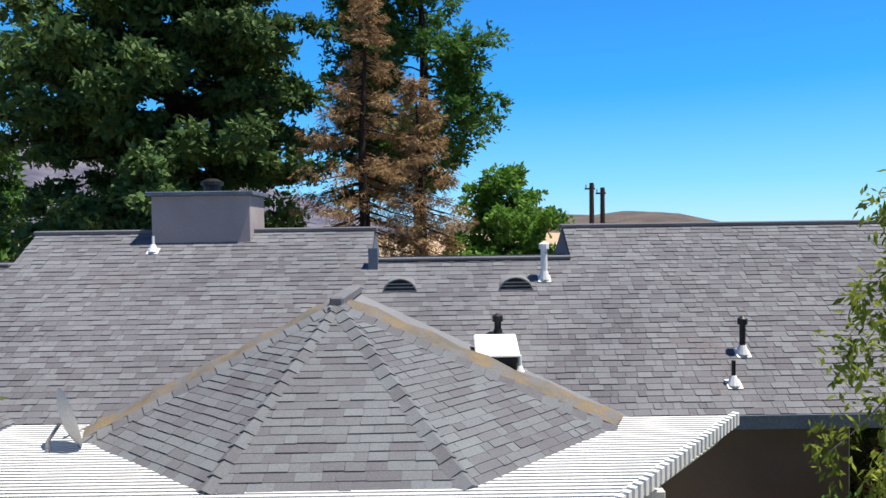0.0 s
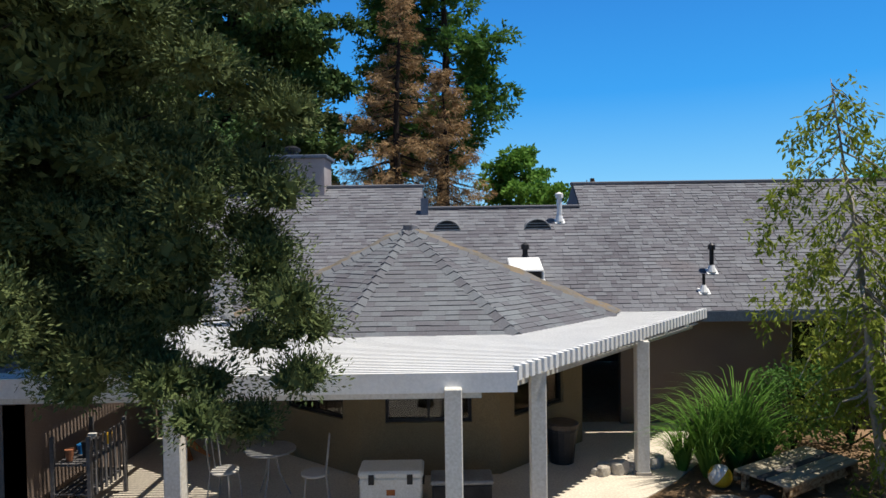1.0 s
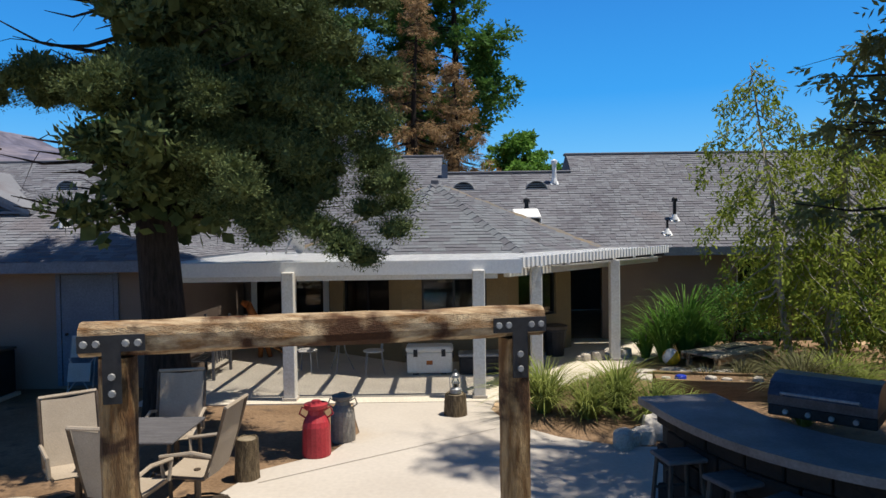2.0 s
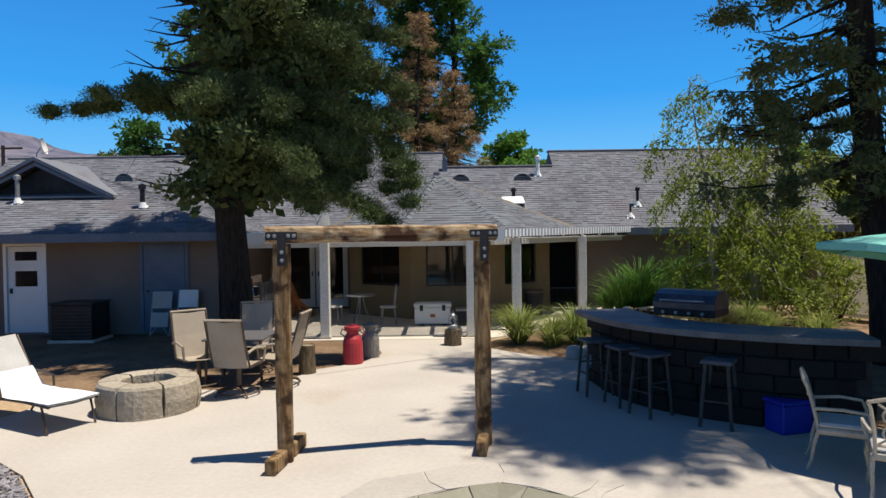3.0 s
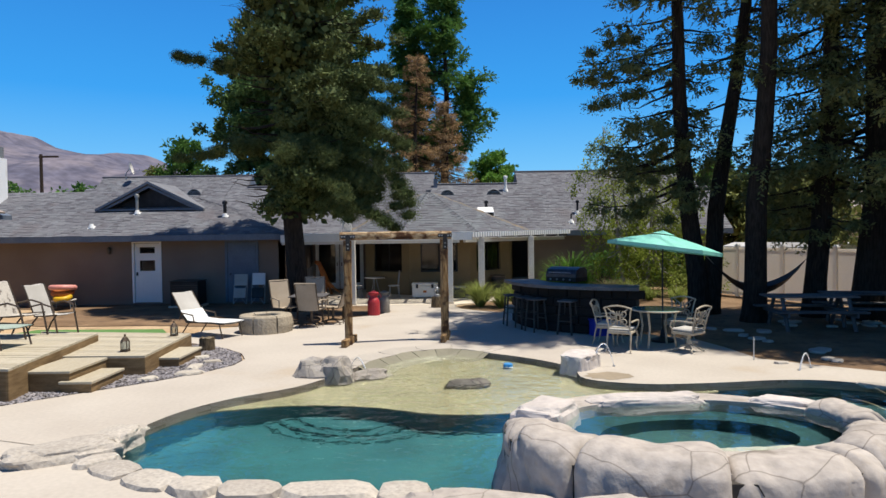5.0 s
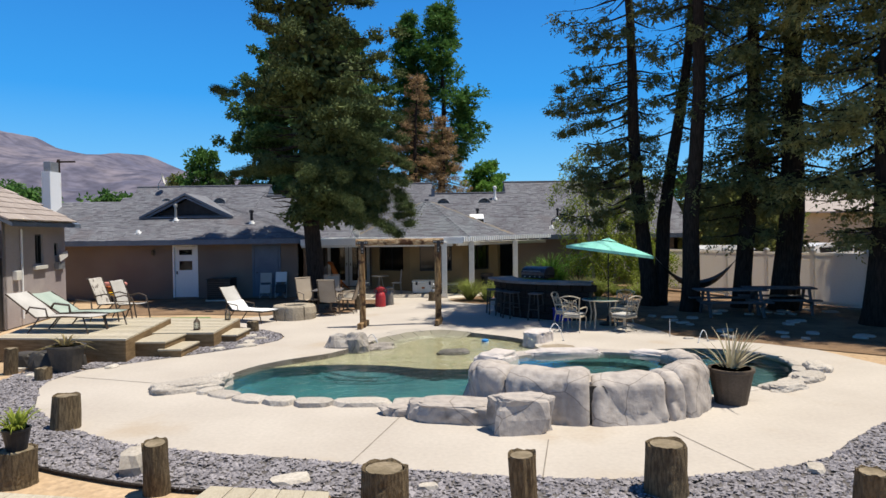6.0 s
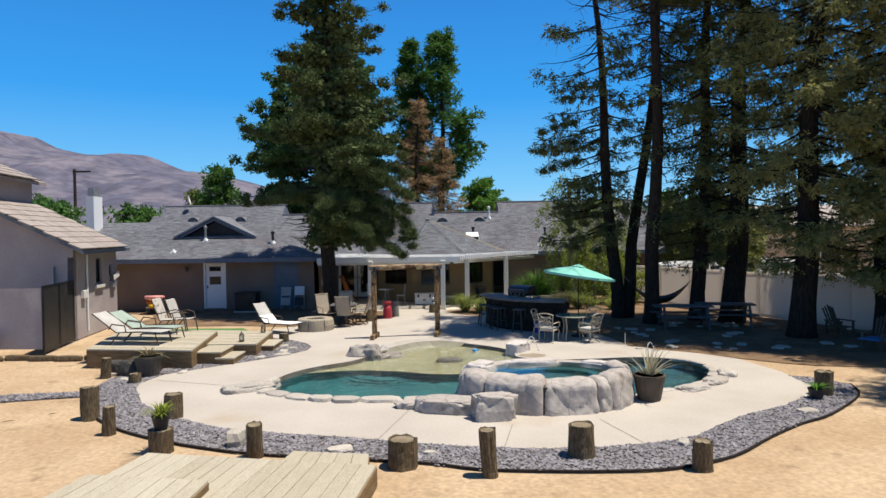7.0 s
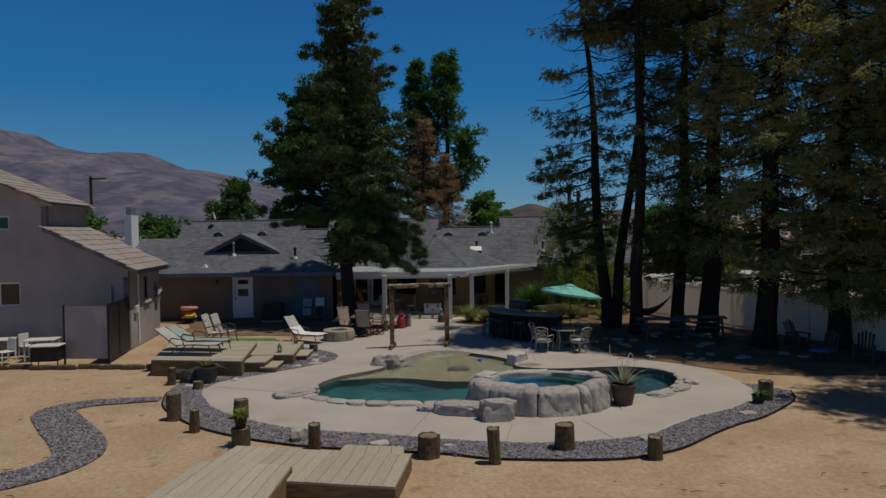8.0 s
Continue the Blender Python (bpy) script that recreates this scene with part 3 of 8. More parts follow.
S = 0.72                      # rise of the main roof
EAVE_Y, EAVE_Z, RIDGE_Y = 10.45, 2.32, 14.25
RIDGE_Z = EAVE_Z + S * (RIDGE_Y - EAVE_Y)
LOW_Y = 13.42
LOW_Z = EAVE_Z + S * (LOW_Y - EAVE_Y)
LEFT, RIGHT = -18.6, 8.9
house = thing("house", "low tan stucco house with grey shingle roofs", "house")


def sheet(bm, pts, thick=0.1):
    """A flat roof plate from its upper outline."""
    top = [bm.verts.new(p) for p in pts]
    low = [bm.verts.new((p[0], p[1], p[2] - thick)) for p in pts]
    bm.faces.new(top), bm.faces.new(low[::-1])
    n = len(pts)
    for i in range(n):
        bm.faces.new((top[i], low[i], low[(i + 1) % n], top[(i + 1) % n]))
    bmesh.ops.recalc_face_normals(bm, faces=bm.faces[:])
    return bm


def shingles(o, u, v, bounds, seed, width=0.25, gap=0.118, single=None):
    """Overlapping shingles on the plane o + a*u + b*v; bounds(b) gives the reach along u. Returns verts and faces, or one box list if single."""
    rnd = random.Random(seed)
    o, u, v = Vector(o), Vector(u).normalized(), Vector(v).normalized()
    n = u.cross(v).normalized()
    if n.z < 0:
        n = -n
    vs, fs, b, pieces = [], [], 0.0, []
    while True:
        lim = bounds(b)
        if lim is None:
            break
        a, end = lim
        a += 0.0
        first = True
        while a < end - 0.02:
            w = width * rnd.choice((0.45, 0.7, 0.9, 1.0, 1.15)) * (rnd.uniform(0.3, 1) if first else 1)
            first = False
            w = min(w, end - a)
            t0, t1 = rnd.choice((0.010, 0.014, 0.020)), 0.004
            b0, b1 = b - rnd.uniform(0.0, 0.012), b + gap * 1.05
            q = [o + u * (a + 0.003) + v * b0, o + u * (a + w - 0.003) + v * b0, o + u * (a + w - 0.004) + v * b1, o + u * (a + 0.004) + v * b1]
            up = [q[0] + n * t0, q[1] + n * t0, q[2] + n * t1, q[3] + n * t1]
            if single is not None:
                pieces.append([tuple(p) for p in q + up])
            else:
                k = len(vs)
                vs += [tuple(p) for p in q + up]
                fs += [(k + 4, k + 5, k + 6, k + 7), (k, k + 1, k + 5, k + 4), (k, k + 4, k + 7, k + 3), (k + 1, k + 2, k + 6, k + 5)]
            a += w
        b += gap
    return pieces if single is not None else (vs, fs)


BOXF = [(4, 5, 6, 7), (0, 1, 5, 4), (0, 4, 7, 3), (1, 2, 6, 5)]
vmax = math.hypot(RIDGE_Y - EAVE_Y, RIDGE_Z - EAVE_Z)
vlow = vmax * (LOW_Y - EAVE_Y) / (RIDGE_Y - EAVE_Y)
VDIR = (0, 1, S)
BLOCKS = [(-18.2, -11.4), (-9.75, -3.1), (0.6, RIGHT - 0.2)]

# main roof plates, front and back
roof = thing("main_roof", "", "")
roof.parent = house
bm = bmesh.new()
sheet(bm, [(LEFT, EAVE_Y, EAVE_Z), (RIGHT, EAVE_Y, EAVE_Z), (RIGHT, LOW_Y, LOW_Z), (LEFT, LOW_Y, LOW_Z)])
sheet(bm, [(LEFT, LOW_Y, LOW_Z), (RIGHT, LOW_Y, LOW_Z), (RIGHT, 2 * RIDGE_Y - LOW_Y, LOW_Z - 0.05), (LEFT, 2 * RIDGE_Y - LOW_Y, LOW_Z - 0.05)])
sheet(bm, [(LEFT, 2 * RIDGE_Y - LOW_Y, LOW_Z), (RIGHT, 2 * RIDGE_Y - LOW_Y, LOW_Z), (RIGHT, 2 * RIDGE_Y - EAVE_Y, EAVE_Z), (LEFT, 2 * RIDGE_Y - EAVE_Y, EAVE_Z)])
part("roof_deck", bm, "shingle", roof)
for x0, x1 in BLOCKS:
    bm = bmesh.new()
    tri = [(LOW_Y, LOW_Z - 0.02), (RIDGE_Y, RIDGE_Z), (2 * RIDGE_Y - LOW_Y, LOW_Z - 0.02)]
    a, b = [bm.verts.new((x0, *p)) for p in tri], [bm.verts.new((x1, *p)) for p in tri]
    for i in range(3):
        bm.faces.new((a[i], a[(i + 1) % 3], b[(i + 1) % 3], b[i]))
    bm.faces.new(a[::-1]), bm.faces.new(b)
    bmesh.ops.recalc_face_normals(bm, faces=bm.faces[:])
    part("raised_ridge", bm, "shingle", roof)
    for x in (x0 - 0.012, x1 + 0.012):
        bm = bmesh.new()
        f = [bm.verts.new((x, *p)) for p in ((LOW_Y + 0.12, LOW_Z + 0.03), (RIDGE_Y, RIDGE_Z - 0.06), (2 * RIDGE_Y - LOW_Y, LOW_Z + 0.03))]
        bm.faces.new(f)
        part("gable_end", bm, "fascia", roof, "small blue-grey gable end")
    part("ridge_cap", boxes((x0 - 0.05, RIDGE_Y - 0.11, RIDGE_Z - 0.06, x1 + 0.05, RIDGE_Y + 0.11, RIDGE_Z + 0.025), bevel=0.02), "shingle", roof)
vs, fs = shingles((LEFT, EAVE_Y, EAVE_Z), (1, 0, 0), VDIR, lambda b: (0, RIGHT - LEFT) if b < vlow - 0.05 else None, 11)
raw("shingle_field", vs, fs, "shingle", roof, "stuff")
for k, (x0, x1) in enumerate(BLOCKS):
    vs, fs = shingles((x0, LOW_Y, LOW_Z), (1, 0, 0), VDIR, lambda b: (0, x1 - x0) if b < vmax - vlow - 0.02 else None, 20 + k)
    raw("shingle_field", vs, fs, "shingle", roof, "stuff")
for x0, x1 in ((-11.4, -9.75), (-3.1, 0.6)):
    part("low_ridge_cap", boxes((x0, LOW_Y - 0.1, LOW_Z - 0.03, x1, LOW_Y + 0.1, LOW_Z + 0.035), bevel=0.02), "shingle", roof)
part("step_flashing", boxes((-3.12, LOW_Y - 0.25, LOW_Z - 0.2, -2.95, LOW_Y - 0.1, LOW_Z + 0.22)), "fascia", roof)
for x0, x1 in ((LEFT, -8.0), (1.9, RIGHT)):
    part("fascia_board", boxes((x0, EAVE_Y - 0.04, EAVE_Z - 0.2, x1, EAVE_Y + 0.0, EAVE_Z - 0.005)), "fascia", roof)

# walls with openings
WALL_Y = 11.05


def wall(name, p, q, height, openings, mat, thick=0.18, parent=None, z0=0.0):
    """An upright wall from p to q (its outer face), with real openings (start, end, sill, head) along it."""
    p, q = Vector((*p, 0)), Vector((*q, 0))
    ln = (q - p).length
    bm = slab(bmesh.new(), [(0, z0), (ln, z0), (ln, height), (0, height)], 0.0, thick, [[(a, c), (b, c), (b, d), (a, d)] for a, b, c, d in openings])
    for v in bm.verts:
        v.co = Vector((v.co.x, thick - v.co.z, v.co.y))
    bmesh.ops.recalc_face_normals(bm, faces=bm.faces[:])
    ob = part(name, bm, mat, parent)
    ang = math.degrees(math.atan2(q.y - p.y, q.x - p.x))
    ob.matrix_basis = pose(p.x, p.y, 0, 0, 0, ang)
    return ob


def window(parent, a, b, z0, z1, bars=(1, 0), frame_mat="white", depth=0.06, name="window"):
    """A framed pane in a wall's opening, in the wall's own frame."""
    w = thing(name, "", "")
    w.parent = parent
    t = 0.05
    part("window_frame", boxes((a, depth, z0, a + t, depth + 0.07, z1), (b - t, depth, z0, b, depth + 0.07, z1), (a + t, depth, z0, b - t, depth + 0.07, z0 + t), (a + t, depth, z1 - t, b - t, depth + 0.07, z1)), frame_mat, w)
    n = bars[0] + 1
    for i in range(1, n):
        x = a + (b - a) * i / n
        part("mullion", boxes((x - 0.02, depth + 0.005, z0 + t, x + 0.02, depth + 0.06, z1 - t)), frame_mat, w)
    for i in range(1, bars[1] + 1):
        z = z0 + (z1 - z0) * i / (bars[1] + 1)
        part("glazing_bar", boxes((a + t, depth + 0.008, z - 0.015, b - t, depth + 0.058, z + 0.015)), frame_mat, w)
    g = part("pane", boxes((a + t, depth + 0.03, z0 + t, b - t, depth + 0.038, z1 - t)), "window", w)
    g.visible_shadow = False
    # dark sheet behind the pane in place of the room's shade
    part("dim_room", boxes((a - 0.1, 0.5, z0 - 0.1, b + 0.1, 0.52, z1 + 0.1)), "room_shade", w)
    return w


# main wall: French doors to the left of the bay, a window and a tall sidelight to its right
w_main = wall("main_wall_left", (-8.1, WALL_Y), (-5.3, WALL_Y), 2.5, [(0.1, 2.1, 0.05, 2.08)], "stucco", parent=house)
for k in range(2):
    a = 0.1 + k * 1.0
    d = thing("french_door", "", "")
    d.parent = w_main
    part("door_leaf", boxes((a + 0.02, 0.03, 0.06, a + 0.16, 0.08, 2.06), (a + 0.84, 0.03, 0.06, a + 0.98, 0.08, 2.06), (a + 0.16, 0.03, 0.06, a + 0.84, 0.08, 0.3), (a + 0.16, 0.03, 1.9, a + 0.84, 0.08, 2.06)), "white", d)
    g = part("pane", boxes((a + 0.16, 0.05, 0.3, a + 0.84, 0.058, 1.9)), "window", d)
    g.visible_shadow = False
    part("door_handle", boxes((a + (0.9 if k == 0 else 0.08), -0.01, 1.0, a + (0.93 if k == 0 else 0.11), 0.03, 1.14)), "dark_metal", d, "dark lever handle")
# painted-dark sheet that plays the unlit room behind the doors
part("dim_room", boxes((0.0, 0.8, 0.0, 2.3, 0.82, 2.3)), "room_shade", w_main)
w_right = wall("main_wall_right", (0.9, WALL_Y), (8.4, WALL_Y), 2.5, [(3.4, 4.6, 0.05, 2.05), (5.6, 6.9, 0.9, 2.0)], "stucco", parent=house)
window(w_right, 3.4, 4.6, 0.05, 2.05, (1, 0), name="patio_door")
window(w_right, 5.6, 6.9, 0.9, 2.0, (1, 0), "dark_metal")
wall("end_wall", (8.4, WALL_Y), (8.4, 17.4), 2.5, [], "stucco", parent=house)
part("back_wall", boxes((LEFT + 0.5, 17.4, 0, 8.4, 17.6, 2.5)), "stucco", house)
part("end_wall", boxes((LEFT + 0.5, 9.5, 0, LEFT + 0.7, 17.4, 2.5)), "stucco", house)

# the eight-sided bay and its roof
BAY_C = Vector((-2.85, 10.6))
B_EAVE = [(-6.42, 9.62), (-4.25, 7.9), (-1.5, 7.93), (0.5, 9.85)]
B_Z, B_TOP = 2.30, Vector((-3.28, 10.6, 3.93))
bay = thing("bay_roof", "", "")
bay.parent = house
ridge_hit = Vector((-3.28, EAVE_Y + (B_TOP.z - EAVE_Z) / S, B_TOP.z))
facets = [((-6.9, 10.9, B_Z), (*B_EAVE[0], B_Z)), ((*B_EAVE[0], B_Z), (*B_EAVE[1], B_Z)), ((*B_EAVE[1], B_Z), (*B_EAVE[2], B_Z)), ((*B_EAVE[2], B_Z), (*B_EAVE[3], B_Z)), ((*B_EAVE[3], B_Z), (1.2, 10.9, B_Z))]
bm = bmesh.new()
for i, (p, q) in enumerate(facets):
    tri = [p, q, tuple(B_TOP)]
    if i in (0, 4):
        tri = [p, q, tuple(B_TOP), tuple(ridge_hit)] if i == 0 else [p, q, tuple(B_TOP)][:2] + [tuple(ridge_hit), tuple(B_TOP)]
        tri = [p, q, tuple(B_TOP), tuple(ridge_hit)] if i == 0 else [p, q, tuple(ridge_hit), tuple(B_TOP)]
    vv = [bm.verts.new(t) for t in tri]
    bm.faces.new(vv)
bmesh.ops.recalc_face_normals(bm, faces=bm.faces[:])
part("bay_roof_deck", bm, "shingle", bay)
for i in (1, 2, 3):
    p, q = Vector(facets[i][0]), Vector(facets[i][1])
    u, mid = (q - p), (p + q) / 2
    v = B_TOP - mid
    t_u = (B_TOP - p).dot(u.normalized())
    vv = (B_TOP - p) - u.normalized() * t_u
    hgt = vv.length
    for k8 in shingles(p, u, vv, lambda b: (t_u * b / hgt + 0.02, u.length - (u.length - t_u) * b / hgt - 0.02) if b < hgt - 0.25 else None, 70 + i, 0.32, 0.128, True):
        raw("shingle", k8, BOXF, "shingle_p", bay)
# debris lying along the two valleys
for p in (B_EAVE[0], B_EAVE[3]):
    a, b = Vector((*p, B_Z + 0.05)), B_TOP + Vector((0, 0.05, 0.0))
    s = -1 if p[0] < -3 else 1
    bm = bmesh.new()
    for i in range(14):
        t0, t1 = i / 14, (i + 1) / 14
        w0, w1 = 0.2 + 0.06 * math.sin(i * 2.1), 0.2 + 0.06 * math.sin(i * 2.1 + 2.1)
        c = [a.lerp(b, t0), a.lerp(b, t1)]
        bm.faces.new([bm.verts.new(v) for v in (c[0] + Vector((0, 0, 0.012)), c[1] + Vector((0, 0, 0.012)), c[1] + Vector((s * w1, 0.42, 0.03)), c[0] + Vector((s * w0, 0.42, 0.03)))])
    part("valley_debris", bm, "moss", bay, "brown leaf debris in the roof valley")
# hip caps: short overlapping pieces
for p in B_EAVE[0:4]:
    a, b = Vector((*p, B_Z + 0.02)), B_TOP + Vector((0, 0, 0.02))
    d = (b - a)
    n_c = int(d.length / 0.2)
    side = d.cross(Vector((0, 0, 1))).normalized()
    up = side.cross(d).normalized()
    for k in range(n_c):
        c0, c1 = a + d * (k / n_c) + up * 0.035, a + d * ((k + 1.35) / n_c) + up * 0.014
        v8 = []
        for c, z in ((c0, 0.02), (c1, 0.0)):
            v8 += [c - side * 0.14 - up * 0.075, c + up * z * 0.5, c + side * 0.14 - up * 0.075]
        raw("hip_cap", [tuple(x) for x in v8], [(0, 1, 4, 3), (1, 2, 5, 4), (0, 2, 1)], "shingle_p", bay)
part("bay_vent_cap", boxes((-3.38, 10.52, 3.9, -3.18, ridge_hit.y, 4.06), bevel=0.03), "shingle", bay, "dark shingled ridge cap")
part("bay_fascia", tubed([(*p, B_Z - 0.06) for p in B_EAVE], 0.05, 4), "white", bay)
# bay walls
def inset(p, k):
    v = Vector(p) - BAY_C
    return tuple(BAY_C + v * k)
BW = [inset(p, 0.82) for p in B_EAVE]
wall("bay_wall_left", (BW[0][0], 11.05), BW[0], 2.35, [], "stucco_gold", parent=house)
b1 = wall("bay_wall", BW[0], BW[1], 2.35, [(0.45, 1.9, 0.85, 1.95)], "stucco_gold", parent=house)
window(b1, 0.45, 1.9, 0.85, 1.95, (1, 0), "dark_metal")
b2 = wall("bay_wall", BW[1], BW[2], 2.35, [(0.42, 1.8, 0.85, 1.95)], "stucco_gold", parent=house)
window(b2, 0.42, 1.8, 0.85, 1.95, (1, 0), "dark_metal")
b3 = wall("bay_wall", BW[2], BW[3], 2.35, [(0.35, 1.7, 0.85, 1.95)], "stucco_gold", parent=house)
window(b3, 0.35, 1.7, 0.85, 1.95, (1, 0), "dark_metal")
wall("bay_wall_right", BW[3], (BW[3][0] + 0.2, 11.05), 2.35, [], "stucco_gold", parent=house)

# left wing
W_EY, W_Z, W_RY = 5.75, 2.34, 9.1
W_S = 0.5
W_RZ = W_Z + W_S * (W_RY - W_EY)
wing = thing("wing", "", "")
wing.parent = house
w_front = wall("wing_wall", (-20.5, 6.4), (-8.15, 6.4), 2.3, [(7.25, 8.15, 0.06, 2.12)], "stucco", parent=wing)
wall("wing_side", (-8.15, 6.4), (-8.15, 11.0), 2.3, [], "stucco", parent=wing)
d = thing("wing_door", "", "")
d.parent = w_front
part("door_frame", boxes((7.2, -0.02, 0.06, 7.27, 0.12, 2.16), (8.13, -0.02, 0.06, 8.2, 0.12, 2.16), (7.27, -0.02, 2.08, 8.13, 0.12, 2.16)), "white", d)
part("door_leaf", boxes((7.28, 0.03, 0.07, 8.12, 0.08, 1.14), (7.28, 0.03, 1.14, 7.44, 0.08, 2.07), (7.96, 0.03, 1.14, 8.12, 0.08, 2.07), (7.44, 0.03, 1.95, 7.96, 0.08, 2.07), (7.44, 0.03, 1.5, 7.96, 0.08, 1.74)), "white", d)
part("door_pane", boxes((7.44, 0.05, 1.14, 7.96, 0.058, 1.95)), "window", d).visible_shadow = False
part("door_handle", boxes((7.34, -0.02, 0.98, 7.38, 0.03, 1.1)), "dark_metal", d, "dark door handle")
# the same dark-coloured sheet as room shade behind the wing door
part("dim_room", boxes((7.2, 0.7, 0.0, 8.2, 0.72, 2.3)), "room_shade", d)
sd = thing("service_door", "", "")
sd.parent = w_front
part("door_leaf", boxes((10.45, -0.03, 0.06, 11.4, 0.02, 2.08), bevel=0.006), "fascia", sd, "plain blue-grey door")
part("door_trim", boxes((10.36, -0.04, 0.06, 10.44, 0.0, 2.16), (11.41, -0.04, 0.06, 11.49, 0.0, 2.16), (10.44, -0.04, 2.09, 11.41, 0.0, 2.16)), "fascia", sd)
part("door_handle", tubed([(10.55, -0.03, 1.0), (10.55, -0.08, 1.0)], 0.025, 8), "dark_metal", sd)
part("wall_lamp", lathe([(0.0, 1.72), (0.06, 1.74), (0.07, 1.9), (0.04, 1.96), (0.0, 1.98)], 8, 6.45, -0.08), "bronze", w_front, "small bronze wall lamp")
RX = -7.85
bm = bmesh.new()
sheet(bm, [(-24, W_EY, W_Z), (RX, W_EY, W_Z), (-12.9, W_RY, W_RZ), (-24, W_RY, W_RZ)], 0.08)
sheet(bm, [(RX, W_EY, W_Z), (RX, 12.5, W_Z), (-12.9, W_RY, W_RZ)], 0.08)
sheet(bm, [(-24, W_RY, W_RZ), (-12.9, W_RY, W_RZ), (RX, 12.45, W_Z), (-24, 12.45, W_Z)], 0.08)
w_roof = part("wing_roof", bm, "shingle", wing)
vl = math.hypot(W_RY - W_EY, W_RZ - W_Z)
vs, fs = shingles((-22, W_EY, W_Z), (1, 0, 0), (0, 1, W_S), lambda b: (0, 22 + RX + (-12.9 - RX) * b / vl - 0.03) if b < vl - 0.02 else None, 31)
raw("shingle_field", vs, fs, "shingle", wing, "stuff")
vs, fs = shingles((RX, W_EY, W_Z), (0, 1, 0), (-5.05, 0, W_RZ - W_Z), lambda b: (3.35 * b / 5.32 + 0.03, 6.7 - 3.35 * b / 5.32) if b < 5.25 else None, 32)
raw("shingle_field", vs, fs, "shingle", wing, "stuff")
part("fascia_board", boxes((-22, W_EY - 0.04, W_Z - 0.19, RX, W_EY, W_Z - 0.004)), "fascia", wing)
part("fascia_board", boxes((RX - 0.002, W_EY - 0.04, W_Z - 0.19, RX + 0.04, 10.4, W_Z - 0.004)), "fascia", wing)
part("soffit", boxes((-22, W_EY, W_Z - 0.2, RX, 6.4, W_Z - 0.17)), "stucco", wing)
# small gable with a dark louvred face on the wing roof
G0, G1, GX, GY, GB, GT = -15.05, -11.2, -13.15, 7.5, 3.30, 4.26
bm = bmesh.new()
back = W_EY + (GT - W_Z) / W_S + 0.2
for x in (G0, G1):
    yb = W_EY + (GB - W_Z) / W_S
    sheet(bm, [(x, GY - 0.12, GB), (GX, GY - 0.12, GT), (GX, back, GT), (x, yb, GB)], 0.07)
part("small_gable_roof", bm, "shingle", wing)
bm = bmesh.new()
bm.faces.new([bm.verts.new(p) for p in ((G0 + 0.45, GY + 0.25, GB - 0.02), (G1 - 0.45, GY + 0.25, GB - 0.02), (GX, GY + 0.25, GT - 0.24))])
part("gable_louvre", bm, "dark_metal", wing, "dark louvred gable face")
bm = bmesh.new()
for s, x in ((1, G0), (-1, G1)):
    for dz, off in ((0.0, 0.0), (-0.13, 0.07)):
        v = [(x + s * 0.02, GY - 0.13 + off, GB - 0.09 + dz * 0.8), (GX, GY - 0.13 + off, GT - 0.09 + dz), (GX, GY - 0.13 + off, GT + 0.0 + dz), (x + s * 0.02, GY - 0.13 + off, GB + dz * 0.8)]
        bm.faces.new([bm.verts.new(p) for p in (v if s > 0 else v[::-1])])
part("rake_board", bm, "fascia", wing, "blue-grey rake boards of the small gable")
part("gable_sill", boxes((G0 + 0.1, GY - 0.1, GB - 0.06, G1 - 0.1, GY + 0.3, GB - 0.015)), "fascia", wing)

# chimney of the main roof
ch = thing("chimney", "", "")
ch.parent = house
part("chimney_body", boxes((-7.36, 13.9, 4.5, -5.46, 14.9, 5.72), bevel=0.01), "stucco_grey", ch)
part("chimney_cap", boxes((-7.44, 13.82, 5.72, -5.38, 14.98, 5.80), bevel=0.01), "fascia", ch)
part("flue", lathe([(0.17, 5.8), (0.17, 5.93), (0.22, 5.95), (0.22, 6.02), (0.1, 6.08)], 12, -6.35, 14.4), "dark_metal", ch)


def roof_z(x, y):
    return EAVE_Z + S * (y - EAVE_Y)


def half_vent(x, y, z, tilt=S):
    """A half-round louvred roof vent, leaning with the roof."""
    v = thing("roof_vent", "half-round louvred metal roof vent on grey shingles", "vent", pose(x, y, z), "half-round vents along the roof")
    bm = bmesh.new()
    pr = [(-0.30 * math.cos(a), 0.27 * math.sin(a)) for a in [math.pi * k / 10 for k in range(11)]]
    f = [bm.verts.new((px, 0, pz)) for px, pz in pr]
    b = [bm.verts.new((px * 0.9, 0.42, 0.26 + pz * 0.1)) for px, pz in pr]
    for i in range(10):
        bm.faces.new((f[i], f[i + 1], b[i + 1], b[i]))
    part("hood", bm, "shingle", v, smooth=True)
    bm = bmesh.new()
    bm.faces.new([bm.verts.new((px * 0.93, 0.03, pz * 0.93)) for px, pz in pr])
    part("vent_face", bm, "black", v)
    for z1 in (0.05, 0.11, 0.17):
        w = math.sqrt(max(0.0, 1 - (z1 / 0.26) ** 2)) * 0.28
        part("louvre", boxes((-w, 0.0, z1, w, 0.035, z1 + 0.018)), "grey_metal", v)
    part("vent_rim", tubed([(px, -0.004, pz) for px, pz in pr], 0.014, 5), "grey_metal", v)
    return v


for x in (-2.52, -0.5):
    half_vent(x, 12.66, roof_z(x, 12.66) - 0.03)
for x in (-16.2, -13.6):
    half_vent(x, 12.9, roof_z(x, 12.9))


def pipe(x, y, z, h, r=0.05, mat="dark_metal", cap=True, collar="white"):
